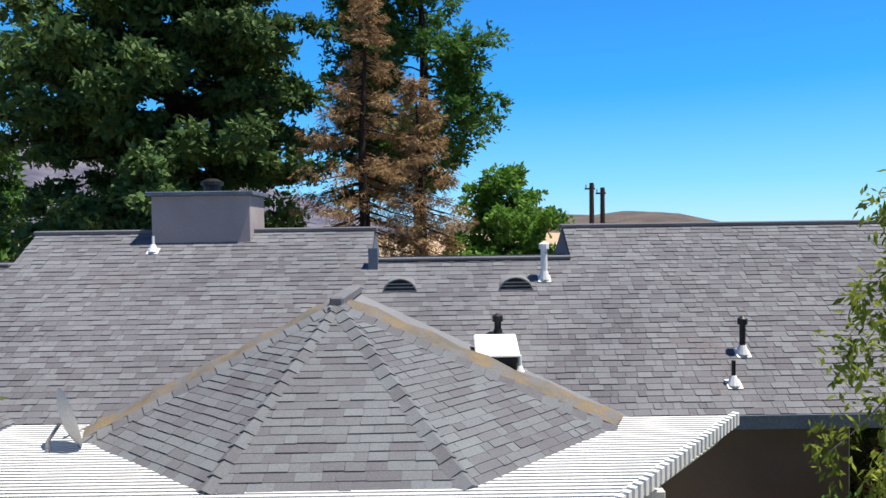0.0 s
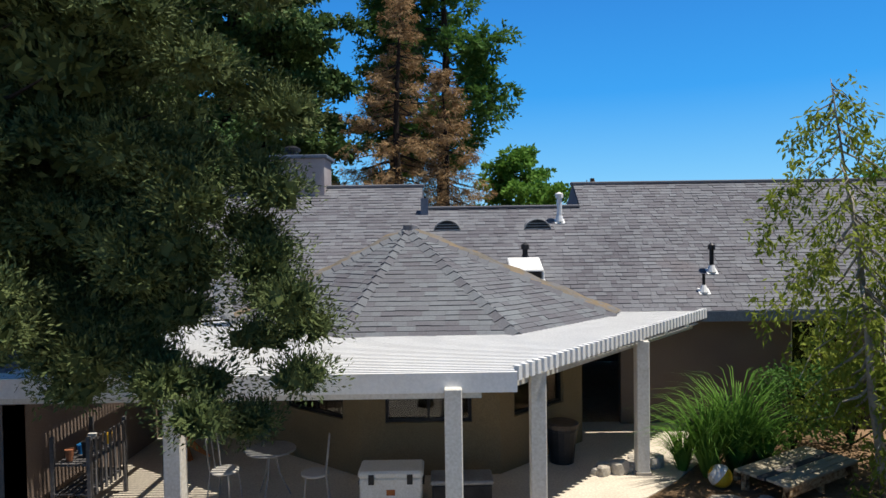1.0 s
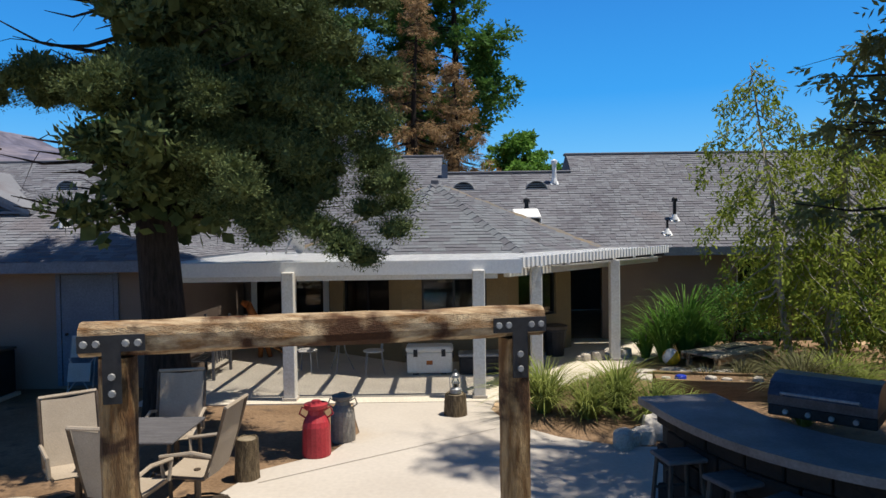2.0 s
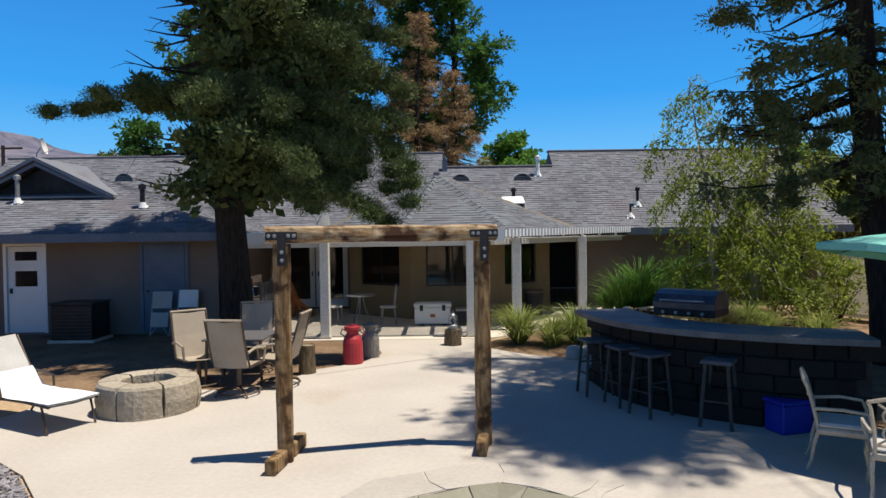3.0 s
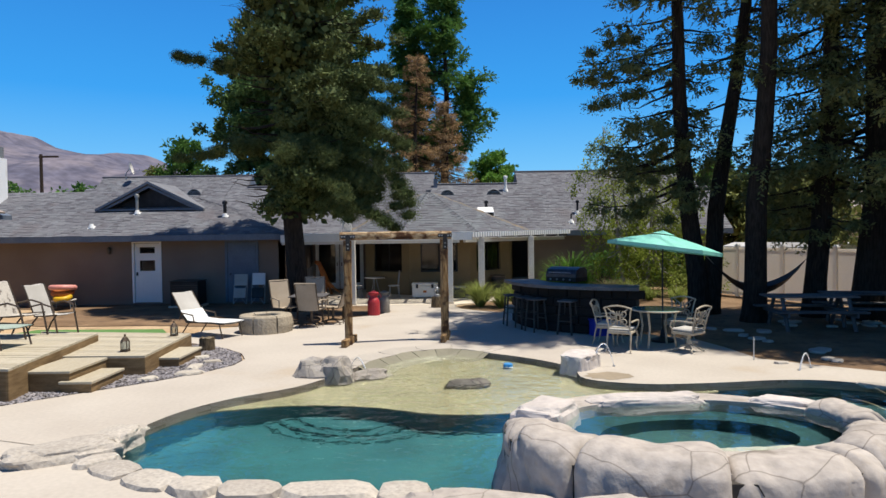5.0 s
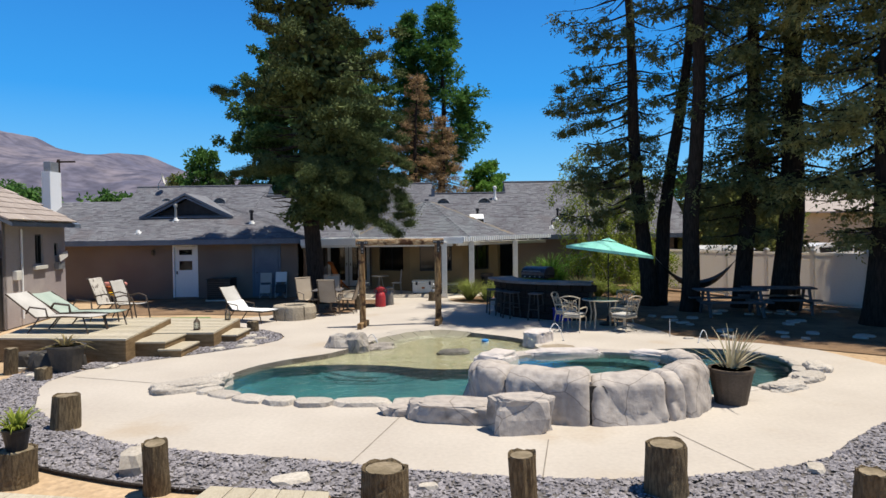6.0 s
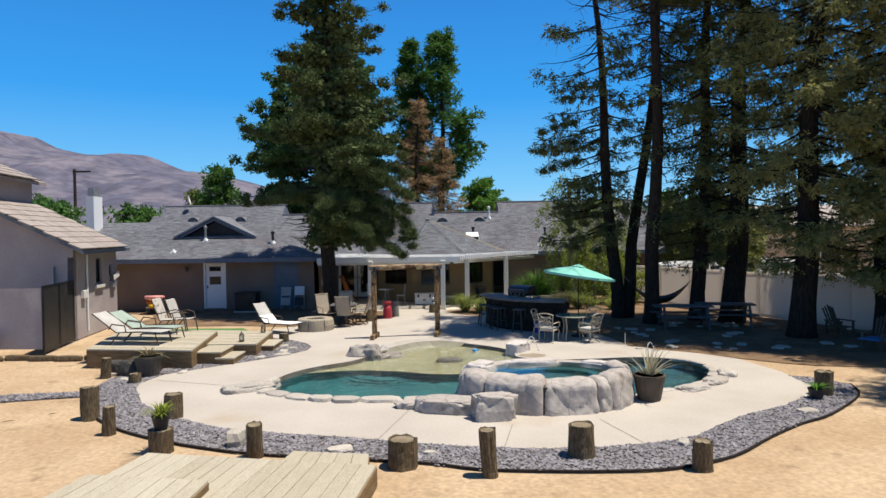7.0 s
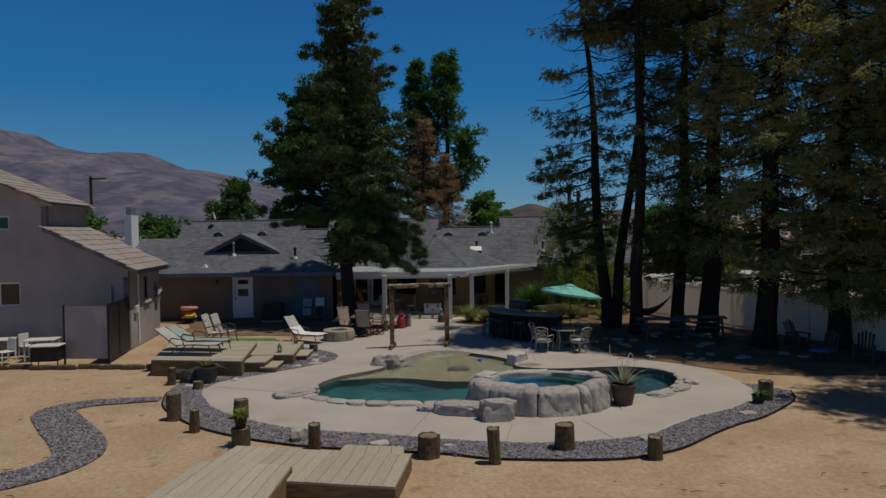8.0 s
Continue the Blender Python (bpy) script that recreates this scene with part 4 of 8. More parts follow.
    v = thing("vent_pipe", "thin metal roof pipe with a white flashing collar", "vent pipe", pose(x, y, z), "roof pipes")
    part("pipe_shaft", lathe([(r, -0.15), (r, h)], 10), mat, v)
    part("flashing", boxes((-0.11, -0.09, -0.02, 0.11, 0.09, 0.02)), collar, v, "metal flashing").matrix_basis = pose(0, 0, 0.0, math.degrees(math.atan(S)))
    part("flashing_cone", lathe([(0.1, 0.0), (r + 0.01, 0.14)], 10), collar, v)
    if cap:
        part("pipe_cap", lathe([(r + 0.03, h - 0.04), (r + 0.03, h + 0.05), (0.02, h + 0.09)], 10), mat, v)
    return v


# ---- the slatted patio cover ----
cover = thing("patio_cover", "white slatted patio cover on white posts", "patio cover")
C_EDGE = [(-8.0, 5.43), (-1.8, 5.6), (2.35, 10.42)]     # outer rim in plan
C_FZ, C_BZ = 2.26, 2.30


def cover_reach(y):
    """Right end of a slat at depth y."""
    return -1.8 + (y - 5.6) * (2.35 + 1.8) / (10.42 - 5.6) if y > 5.6 else -1.8


y = 5.46
while y < 10.4:
    z = C_FZ + (C_BZ - C_FZ) * (y - 5.46) / 5.0
    part("slat", boxes((-7.95, y, z, cover_reach(y) - 0.02, y + 0.047, z + 0.034)), "white", cover)
    y += 0.09
# hidden sheet below the rafters, added to shade the patio next to the house
part("cover_sheet", slab(bmesh.new(), [(-7.9, 9.35), (-7.35, 9.05), (-4.75, 7.3), (-3.7, 6.8), (-0.85, 6.8), (1.75, 9.8), (2.2, 10.4), (-7.9, 10.4)], 2.085, 2.105), "offwhite", cover)
for i in range(17):      # rafters under the slats
    x = -7.7 + i * 0.63
    y0 = 5.46 if x < -2.0 else 5.6 + (x + 1.8) * (10.42 - 5.6) / (2.35 + 1.8) + 0.1
    if y0 < 10.3:
        part("rafter", boxes((x, y0, C_FZ - 0.15, x + 0.055, 10.42, C_FZ - 0.003)), "white", cover)
part("front_fascia", boxes((-8.0, 5.38, C_FZ - 0.2, -1.8, 5.43, C_FZ + 0.03)), "white", cover)
part("front_beam", boxes((-8.0, 5.5, C_FZ - 0.29, -2.2, 5.6, C_FZ - 0.155)), "offwhite", cover)
dv = Vector((2.35 + 1.8, 10.42 - 5.6, 0))
ang = math.degrees(math.atan2(dv.y, dv.x))
ob = part("side_beam", boxes((0, 0.25, -0.29, dv.length, 0.35, -0.155)), "offwhite", cover)
ob.matrix_basis = pose(-1.8, 5.6, C_FZ, 0, 0, ang)
n_t = 46                 # rafter tails show as a toothed edge along the slanted side
for i in range(n_t):
    t = (i + 0.5) / n_t
    ob = part("slat_end", boxes((-0.035, -0.03, -0.15, 0.035, 0.06, 0.02)), "white", cover)
    ob.matrix_basis = pose(-1.8 + dv.x * t, 5.6 + dv.y * t, C_FZ + 0.03 + 0.06 * t, 0, 0, ang)
ob = part("side_fascia", boxes((0, 0.07, -0.14, dv.length, 0.1, 0.0)), "black", cover)
ob.matrix_basis = pose(-1.8, 5.6, C_FZ + 0.01, 0, 0, ang)
for x, y in ((-5.68, 5.36), (-2.53, 5.36), (-1.45, 6.25), (0.5, 8.35)):
    part("cover_post", boxes((x - 0.1, y - 0.1, 0.0, x + 0.1, y + 0.1, C_FZ - 0.13), bevel=0.012), "offwhite", cover)
    part("post_foot", boxes((x - 0.12, y - 0.12, 0.0, x + 0.12, y + 0.12, 0.05)), "concrete", cover)


# ---- trees ----
def leaf_cloud(centres, n, size, seed, aspect=0.45, droop=0.0, flat=0.6):
    """Small leaf blades in clusters (x, y, z, radius); every blade an open folded quad."""
    r = np.random.RandomState(seed)
    c = np.array(centres)
    k = len(c)
    o = r.normal(size=(k, n, 3))
    o /= np.linalg.norm(o, axis=2, keepdims=True) + 1e-9
    rad = c[:, None, 3:4] * r.uniform(0.25, 1.0, size=(k, n, 1)) ** 0.6
    pos = c[:, None, :3] + o * rad * np.array([1, 1, flat])
    d = o + r.normal(size=(k, n, 3)) * 0.7
    d[..., 2] -= droop
    d /= np.linalg.norm(d, axis=2, keepdims=True) + 1e-9
    s = np.cross(d, r.normal(size=(k, n, 3)))
    s /= np.linalg.norm(s, axis=2, keepdims=True) + 1e-9
    ln = size * r.uniform(0.6, 1.3, size=(k, n, 1))
    w = ln * aspect * 0.5
    a, b = pos - d * ln * 0.5, pos + d * ln * 0.5
    m = pos
    q = np.stack([a, m + s * w, b, m - s * w], axis=2).reshape(-1, 3)
    return q


def crown(name, quads, material, parent):
    nq = len(quads) // 4
    me = bpy.data.meshes.new(name)
    me.vertices.add(len(quads))
    me.vertices.foreach_set("co", quads.astype(np.float32).ravel())
    me.loops.add(nq * 4)
    me.loops.foreach_set("vertex_index", np.arange(nq * 4, dtype=np.int32))
    me.polygons.add(nq)
    me.polygons.foreach_set("loop_start", np.arange(nq, dtype=np.int32) * 4)
    me.polygons.foreach_set("loop_total", np.full(nq, 4, dtype=np.int32))
    me.materials.append(M[material])
    me.update()
    me.validate()
    ob = new(name, me)
    ob.parent = parent
    return ob


def tree(label, x, y, height, trunk_r, low, profile, branches, seed, leaf, bark="bark", clump=0.45, per=45, size=0.2, lean=(0, 0), droop=-0.1, aspect=0.45,
         category="conifer tree", along=(0.35, 1.0), dens=2.2, leafdroop=0.2, flat=0.6, core=0):
    """A tapered trunk, limbs and a crown of small leaf clusters whose reach at height h is profile(h in 0..1)."""
    rnd = random.Random(seed)
    t = thing("tree", label, category, pose(x, y, 0))
    bend = [(0, 0, 0)] + [(lean[0] * k / 8 + rnd.uniform(-0.05, 0.05), lean[1] * k / 8 + rnd.uniform(-0.05, 0.05), height * k / 8) for k in range(1, 9)]
    part("trunk", tubed([(bend[0][0], bend[0][1], -0.1)] + bend[1:], [trunk_r * 1.15] + [trunk_r * (1 - 0.93 * k / 8) for k in range(1, 9)], 10), bark, t, smooth=True)
    limbs, cl = bmesh.new(), []
    for i in range(branches):
        h = low + (1 - low) * ((i + rnd.random()) / branches) ** 0.9
        f = h * 8
        k = min(int(f), 7)
        b0, b1 = Vector(bend[k]), Vector(bend[k + 1])
        base = b0.lerp(b1, f - k)
        reach = profile(h) * rnd.uniform(0.6, 1.1)
        if reach < 0.15:
            continue
        sag = droop * (0.9 + 0.2 * rnd.random())
        az = rnd.uniform(0, math.tau)
        d = Vector((math.cos(az), math.sin(az), 0))
        pts = [base]
        for s in range(1, 5):
            u = s / 4
            pts.append(base + d * reach * u + Vector((rnd.uniform(-0.08, 0.08) * reach, rnd.uniform(-0.08, 0.08) * reach, (sag * u + rnd.uniform(-0.06, 0.06)) * reach)))
        r0 = max(0.012, trunk_r * 0.28 * (1 - h) + 0.012)
        tube(limbs, pts, [r0, r0 * 0.75, r0 * 0.5, r0 * 0.3, 0.006], 5, False)
        n = max(2, int(reach * dens))
        for j in range(n):
            u = along[0] + (along[1] - along[0]) * (j + rnd.random()) / n
            kk = min(int(u * 4), 3)
            p = pts[kk].lerp(pts[kk + 1], u * 4 - kk)
            rr = clump * rnd.uniform(0.6, 1.2)
            cl.append((p.x + rnd.uniform(-1, 1) * 0.35 * clump * 2, p.y + rnd.uniform(-1, 1) * 0.35 * clump * 2, p.z + rnd.uniform(-0.3, 0.4) * clump, rr))
    part("branchwork", limbs, bark, t, kind="stuff")
    quads = [leaf_cloud(cl, per, size, seed, aspect, leafdroop, flat)]
    if core:      # the close-set inner shoots of each bough
        quads.append(leaf_cloud([(a, b, c, r * 0.6) for a, b, c, r in cl], core, clump * 0.55, seed + 1, 0.8, leafdroop, flat))
    crown("crown", np.concatenate(quads), leaf, t)
    return t


def dome(r, low=0.2):
    def f(h):
        u = (h - low) / (1 - low)
        return r * math.sqrt(max(0.02, 1 - (2 * u - 0.85) ** 2 / 1.35))
    return f


def sprays(clumps, n, per, leaf, seed, aspect=0.3, droop=0.3, out=0.5, flat=0.7):
    """Feathery shoots in clusters (x, y, z, radius): each shoot an axis with short blades on both sides."""
    r = np.random.RandomState(seed)
    c = np.array(clumps)
    k = len(c)
    unit = lambda v: v / (np.linalg.norm(v, axis=-1, keepdims=True) + 1e-9)
    away = np.concatenate([c[:, :2], np.zeros((k, 1))], axis=1)
    d = unit(r.normal(size=(k, n, 3)) * np.array([1, 1, flat]))
    base = c[:, None, :3] + d * c[:, None, 3:4] * r.uniform(0.1, 0.75, size=(k, n, 1)) * np.array([1, 1, flat])
    d = unit(d + unit(away)[:, None, :] * out - np.array([0, 0, droop]))
    ln = c[:, None, 3:4] * r.uniform(0.45, 1.0, size=(k, n, 1))
    side = unit(np.cross(d, np.array([0, 0, 1.0]) + r.normal(size=(k, n, 3)) * 0.5))
    t = (np.arange(per) + 0.5) / per
    sgn = np.where(np.arange(per) % 2 == 0, 1.0, -1.0)
    pos = base[:, :, None, :] + d[:, :, None, :] * ln[:, :, None, :] * t[None, None, :, None]
    ld = unit(d[:, :, None, :] * 0.9 + side[:, :, None, :] * sgn[None, None, :, None] * 0.9 + r.normal(size=(k, n, per, 3)) * 0.35)
    w = unit(np.cross(ld, r.normal(size=(k, n, per, 3)) * 0.6 + np.cross(d, side)[:, :, None, :]))
    s = leaf * r.uniform(0.65, 1.25, size=(k, n, per, 1)) * (1.1 - 0.45 * t)[None, None, :, None]
    tip, mid = pos + ld * s, pos + ld * s * 0.45
    return np.stack([pos, mid + w * s * aspect * 0.5, tip, mid - w * s * aspect * 0.5], axis=3).reshape(-1, 3)


def tufts(clumps, n, leaf, seed, aspect=0.45, flat=0.6, plate=0.6):
    """Close rounded tufts of short blades (x, y, z, radius): an opaque heart and a shell that points up and outwards."""
    r = np.random.RandomState(seed)
    c = np.array(clumps)
    k = len(c)
    unit = lambda v: v / (np.linalg.norm(v, axis=-1, keepdims=True) + 1e-9)
    o = unit(r.normal(size=(k, n, 3)) + np.array([0, 0, 0.35]))
    lump = 1 + 0.35 * np.sin(o[..., 0:1] * 5 + c[:, None, 0:1] * 9) * np.sin(o[..., 1:2] * 5 + c[:, None, 1:2] * 7)
    pos = c[:, None, :3] + o * c[:, None, 3:4] * lump * r.uniform(0.55, 1.0, size=(k, n, 1)) * np.array([1, 1, flat])
    d = unit(o + r.normal(size=(k, n, 3)) * 0.45 + np.array([0, 0, 0.25]))
    w = unit(np.cross(d, o + r.normal(size=(k, n, 3)) * 0.8))
    s = leaf * r.uniform(0.6, 1.3, size=(k, n, 1))
    shell = np.stack([pos - d * s * 0.4, pos + w * s * aspect * 0.5, pos + d * s * 0.6, pos - w * s * aspect * 0.5], axis=2).reshape(-1, 3)
    heart = leaf_cloud([(x, y, z, q * 0.5) for x, y, z, q in clumps], 20 if plate > 0.5 else 90, float(c[:, 3].mean()) * plate, seed + 9, 0.9, 0.0, flat)
    return np.concatenate([shell, heart])


def conifer(label, x, y, height, trunk_r, low, reach, step, ring, seed, leaf, clump=0.36, n=18, per=8, size=0.1, lean=(0, 0), droop=-0.12, fill=(0.35, 1.0), dens=1.7,
            bare=0.0, heart=0, keep=None, extra=(), aspect=0.3, shoot=0.3, upturn=0.1, snags=0, category="conifer tree", flat=0.7, weight=1.0, tuft=0, thick=0):
    """A straight trunk with rings of limbs every step metres from low upwards; reach(z, azimuth) gives their length.
    bare: share of limbs without needles; heart: dense inner shoots; snags: thin dead twigs on a limb; keep(x, y, z) spares a gap."""
    rnd = random.Random(seed)
    t = thing("tree", label, category, pose(x, y, 0))
    axis = lambda z: Vector((lean[0] * z / height + (0.12 * math.sin(z * 0.55 + seed) if z > 1 else 0), lean[1] * z / height, z))
    zs = [-0.1, 0.25, 1.0] + [1.0 + (height - 1.0) * k / 10 for k in range(1, 11)]
    part("trunk", tubed([axis(z) for z in zs], [trunk_r * (1.3 if z < 0 else 1.1 if z < 0.5 else max(0.04, (1 - 0.94 * z / height))) for z in zs], 12), "bark", t, smooth=True)
    limbs, cl, inner, z = bmesh.new(), [], [], low
    while z < height - 0.15:
        for b in range(ring + (thick if z > 12.0 else 0)):
            az = rnd.uniform(0, math.tau)
            ln = reach(z, az) * rnd.uniform(0.62, 1.12)
            if ln < 0.12:
                continue
            a = axis(z + rnd.uniform(-0.4, 0.4) * step)
            d = Vector((math.cos(az), math.sin(az), 0))
            sw = Vector((-d.y, d.x, 0)) * rnd.uniform(-0.14, 0.14)
            pts = [a + (d + sw * u) * ln * u + Vector((0, 0, (droop * u + upturn * u * u * u + rnd.uniform(-0.025, 0.025)) * ln)) for u in (0, 0.25, 0.5, 0.75, 1.0)]
            r0 = max(0.014, min(0.06, trunk_r * 0.2) * (1 - 0.6 * z / height))
            tube(limbs, pts, [r0, r0 * 0.8, r0 * 0.55, r0 * 0.35, 0.006], 5, False)
            at = lambda u: pts[min(int(u * 4), 3)].lerp(pts[min(int(u * 4), 3) + 1], u * 4 - min(int(u * 4), 3))
            for _ in range(snags):
                u = rnd.uniform(0.1, 0.95)
                p, q = at(u), d * rnd.uniform(0.1, 0.5) + Vector((-d.y, d.x, 0)) * rnd.choice((-1, 1)) * rnd.uniform(0.3, 0.8) + Vector((0, 0, rnd.uniform(-0.5, 0.2)))
                tube(limbs, [p, p + q * 0.45 + Vector((0, 0, 0.05)), p + q * rnd.uniform(0.7, 1.2)], [0.009, 0.006, 0.003], 3, False)
            if z < 12.0 and rnd.random() < bare:
                continue
            m = max(2, int(ln * dens + rnd.random()))
            for k in range(m):
                u = fill[0] + (fill[1] - fill[0]) * (k + rnd.random()) / m
                p = at(min(u, 1.0))
                off = Vector((-d.y, d.x, 0)) * rnd.uniform(-1, 1) * 0.55 * min(1.0, ln * 0.4) * (1.15 - 0.5 * u)
                cl.append((p.x + off.x, p.y + off.y, p.z + rnd.uniform(-0.12, 0.12), clump * rnd.uniform(0.65, 1.2)))
            if heart:
                for u in (0.18, 0.42):
                    p = at(u)
                    inner.append((p.x, p.y, p.z, clump * 1.3))
        z += step * rnd.uniform(0.85, 1.15) * (1.0 if z < 0.5 * height else weight)
    part("branchwork", limbs, "bark", t, kind="stuff")
    if keep:
        cl, inner = [c for c in cl if keep(*c[:3])], [c for c in inner if keep(*c[:3])]
    quads = [tufts(cl, tuft, size, seed, aspect, flat) if tuft else sprays(cl, n, per, size, seed, aspect, shoot, flat=flat)]
    if extra:
        quads.append(tufts(extra, tuft * 9 or 260, size * (0.42 if tuft else 0.52), seed + 2, aspect * 0.8, flat, 0.35))
    if inner:
        quads.append(leaf_cloud(inner, heart, 0.24, seed + 1, 0.8, 0.2, 0.8))
    crown("crown", np.concatenate(quads), leaf, t)
    return t


def fir_reach(z, az):
    """Long low boughs, an even middle and a ragged, slowly narrowing top; a little longer towards +x."""
    r = 2.35 if z < 4.2 else 2.5 if z < 11.5 else 2.5 * max(0.05, (19.4 - z) / 7.9) ** 0.8
    return r * (1 + 0.14 * math.cos(az))


# the tall conifer beside the patio, with long low boughs
BOUGHS = [(3.5, -1.5, 3.4, 4.3, 0.46), (2.8, -1.7, 2.6, 3.5, 0.44), (3.4, -1.2, 4.2, 5.0, 0.48), (3.0, -1.6, 5.1, 5.8, 0.46), (1.8, -2.2, 3.3, 4.2, 0.44), (1.4, -1.8, 4.3, 5.0, 0.46),
          (-3.1, -0.7, 4.6, 4.8, 0.4), (-1.6, -1.6, 4.7, 5.0, 0.38), (0.3, -2.4, 4.4, 5.0, 0.44), (2.2, -0.6, 3.2, 4.0, 0.42), (-3.5, -0.3, 7.7, 7.3, 0.42)]
# the drooping sprays at their tips, above the deck
LOW_BOUGHS = [(3.45, -1.25, 2.8, 3.9, 0.44), (3.0, -1.25, 2.45, 3.6, 0.42), (3.5, -1.05, 3.15, 4.1, 0.46), (2.3, -1.25, 2.9, 3.8, 0.46), (1.75, -1.3, 2.75, 3.7, 0.46), (3.3, -1.15, 3.75, 4.5, 0.46),
              (3.3, -1.25, 5.7, 6.3, 0.5), (3.5, -1.1, 4.8, 5.5, 0.5), (2.9, -1.5, 4.1, 5.0, 0.5), (3.1, -1.35, 6.4, 7.0, 0.48), (2.6, -1.9, 5.4, 6.1, 0.48), (2.4, -1.5, 3.6, 4.4, 0.46)]
conifer("tall dark conifer with a bare lower trunk beside the patio", -7.2, 4.15, 19.0, 0.33, 3.3, fir_reach, 0.4, 8, 3, "conifer", clump=0.4, tuft=150, size=0.105, droop=-0.16, dens=1.35, heart=44,
        fill=(0.5, 1.0), aspect=0.4, upturn=0.12, weight=2.2, snags=1, flat=0.6,
        keep=lambda a, b, c: not ((a > 1.9 and b > -0.7 and c < 6.6) or (a < -0.6 and 5.4 < c < 7.1) or (-1.3 < a < -0.25 and 4.6 < c < 6.8) or (a < -0.6 and c < 4.2) or (c > 7.5 and math.hypot(a, b) > 1.2 and math.sin(2.6 * c + 1.3 * math.atan2(b, a)) > 0.55)),
        extra=[(tx * (0.3 + 0.7 * k / 6) + 0.12 * math.sin(k * 2.1 + tz), ty * (0.3 + 0.7 * k / 6) + 0.12 * math.cos(k * 1.7 + tx), z0 + (tz - z0) * (k / 6) ** 1.5, rr * (1.1 - 0.06 * k)) for tx, ty, tz, z0, rr in BOUGHS + LOW_BOUGHS for k in range(7)])
# behind the house
tree("broad dark evergreen tree behind the house", -11.5, 24.0, 16.4, 0.6, 0.15, dome(5.2, 0.1), 240, 5, "deep", lean=(0.9, 0), core=22, clump=0.62, per=70, size=0.24, droop=0.05, dens=1.7, category="evergreen tree", flat=0.8)
conifer("dying conifer with brown dead needles behind the house", -4.15, 22.0, 12.7, 0.26, 3.0, lambda z, az: 2.1 * min(1.0, (13.2 - z) / 6.0) ** 0.8, 0.42, 6, 7, "dead", clump=0.3, n=12, per=6, size=0.2, droop=-0.3, dens=2.2, bare=0.3, snags=3, aspect=0.16, shoot=0.9, upturn=0.05)
conifer("smaller dead brown conifer behind the house", -2.55, 22.2, 10.0, 0.2, 2.6, lambda z, az: 1.45 * min(1.0, (10.4 - z) / 4.0) ** 0.8, 0.38, 6, 17, "dead", clump=0.3, n=12, per=6, size=0.2, droop=-0.35, dens=2.4, bare=0.15, snags=2, aspect=0.16, shoot=0.9, upturn=0.05)
conifer("tall green conifer behind the house", -2.5, 26.0, 18.5, 0.34, 7.0, lambda z, az: (0.9 + 1.75 * min(1.0, (z - 6.5) / 2.0)) * min(1.0, (18.9 - z) / 8.0) ** 0.9, 0.62, 5, 8, "green", clump=0.6, n=22, per=7, size=0.26, droop=0.0, dens=1.15, fill=(0.45, 1.0), shoot=0.1, aspect=0.5, upturn=0.2)
conifer("slim green conifer behind the house", -4.75, 27.0, 17.9, 0.28, 6.5, lambda z, az: 1.3 * min(1.0, (18.3 - z) / 5.0) ** 0.8, 0.6, 5, 9, "green", clump=0.5, n=20, per=7, size=0.24, droop=0.0, dens=1.3, shoot=0.1, aspect=0.5, upturn=0.2)
tree("round bright green tree behind the roof", 0.45, 24.0, 6.9, 0.25, 0.2, dome(2.2, 0.2), 90, 10, "bright", core=6, clump=0.42, per=60, size=0.22, droop=0.25, dens=2.0, category="leafy tree", flat=0.8)
tree("leafy green tree beyond the wing roof", -19.4, 27.0, 8.4, 0.3, 0.2, dome(1.5, 0.2), 70, 11, "green", clump=0.55, per=50, size=0.3, droop=0.2, dens=1.6, category="leafy tree", flat=0.8)
tree("low olive tree beyond the wing roof", -21.6, 28.0, 6.6, 0.25, 0.2, dome(1.5, 0.2), 60, 13, "olive_far", clump=0.5, per=45, size=0.3, droop=0.2, dens=1.6, category="leafy tree", flat=0.8)
tree("leafy green tree beyond the roof end", 12.5, 20.0, 5.6, 0.2, 0.2, dome(2.2, 0.2), 50, 12, "bright", clump=0.55, per=45, size=0.3, droop=0.2, dens=1.6, category="leafy tree", flat=0.8)
for i, (tx, ty, th, tr) in enumerate(((14.2, 16.0, 4.6, 2.0), (23.0, 3.0, 4.0, 1.8), (11.6, 10.4, 4.4, 1.8), (18.5, 3.5, 4.0, 1.7), (18.0, -8.5, 4.4, 1.9), (11.5, 16.0, 4.6, 2.0), (30.0, 8.0, 4.6, 2.4), (30.0, -2.0, 4.6, 2.4))):
    tree("leafy tree beyond the white fence", tx, ty, th, 0.22, 0.15, dome(tr, 0.08), 65, 80 + i, ("olive_far", "green", "olive_far")[i % 3], clump=0.6, per=40, size=0.34, droop=0.2, dens=1.6, category="leafy tree", flat=0.8)
for i, (tx, ty, th, tr) in enumerate(((-30.0, 22.0, 5.2, 2.6), (-27.0, 30.0, 5.5, 2.8), (-36.0, 32.0, 6.5, 3.2), (-42.0, 24.0, 6.0, 3.0))):
    tree("leafy tree beyond the outbuilding", tx, ty, th, 0.22, 0.15, dome(tr, 0.12), 45, 90 + i, "green", clump=0.7, per=45, size=0.36, droop=0.2, dens=1.5, category="leafy tree", flat=0.8)


# the grove to the right of the pool
def high(z, az):
    """Above the lower crowns, mostly out of view, the limbs are spread wide to shade the deck, most of all towards the
    open pool side.
    """
    return 1.0 if z < 12.0 else 1.3 - 0.3 * math.sin(az) - 0.4 * math.cos(az)


def slim_reach(z, az):
    """The two leaning trees: a bare side between them, tufts towards -x and forward."""
    return (1.9 if z < 9 else 2.4 * max(0.1, (19.0 - z) / 10.0) ** 0.6) * (1 - 0.35 * math.cos(az))


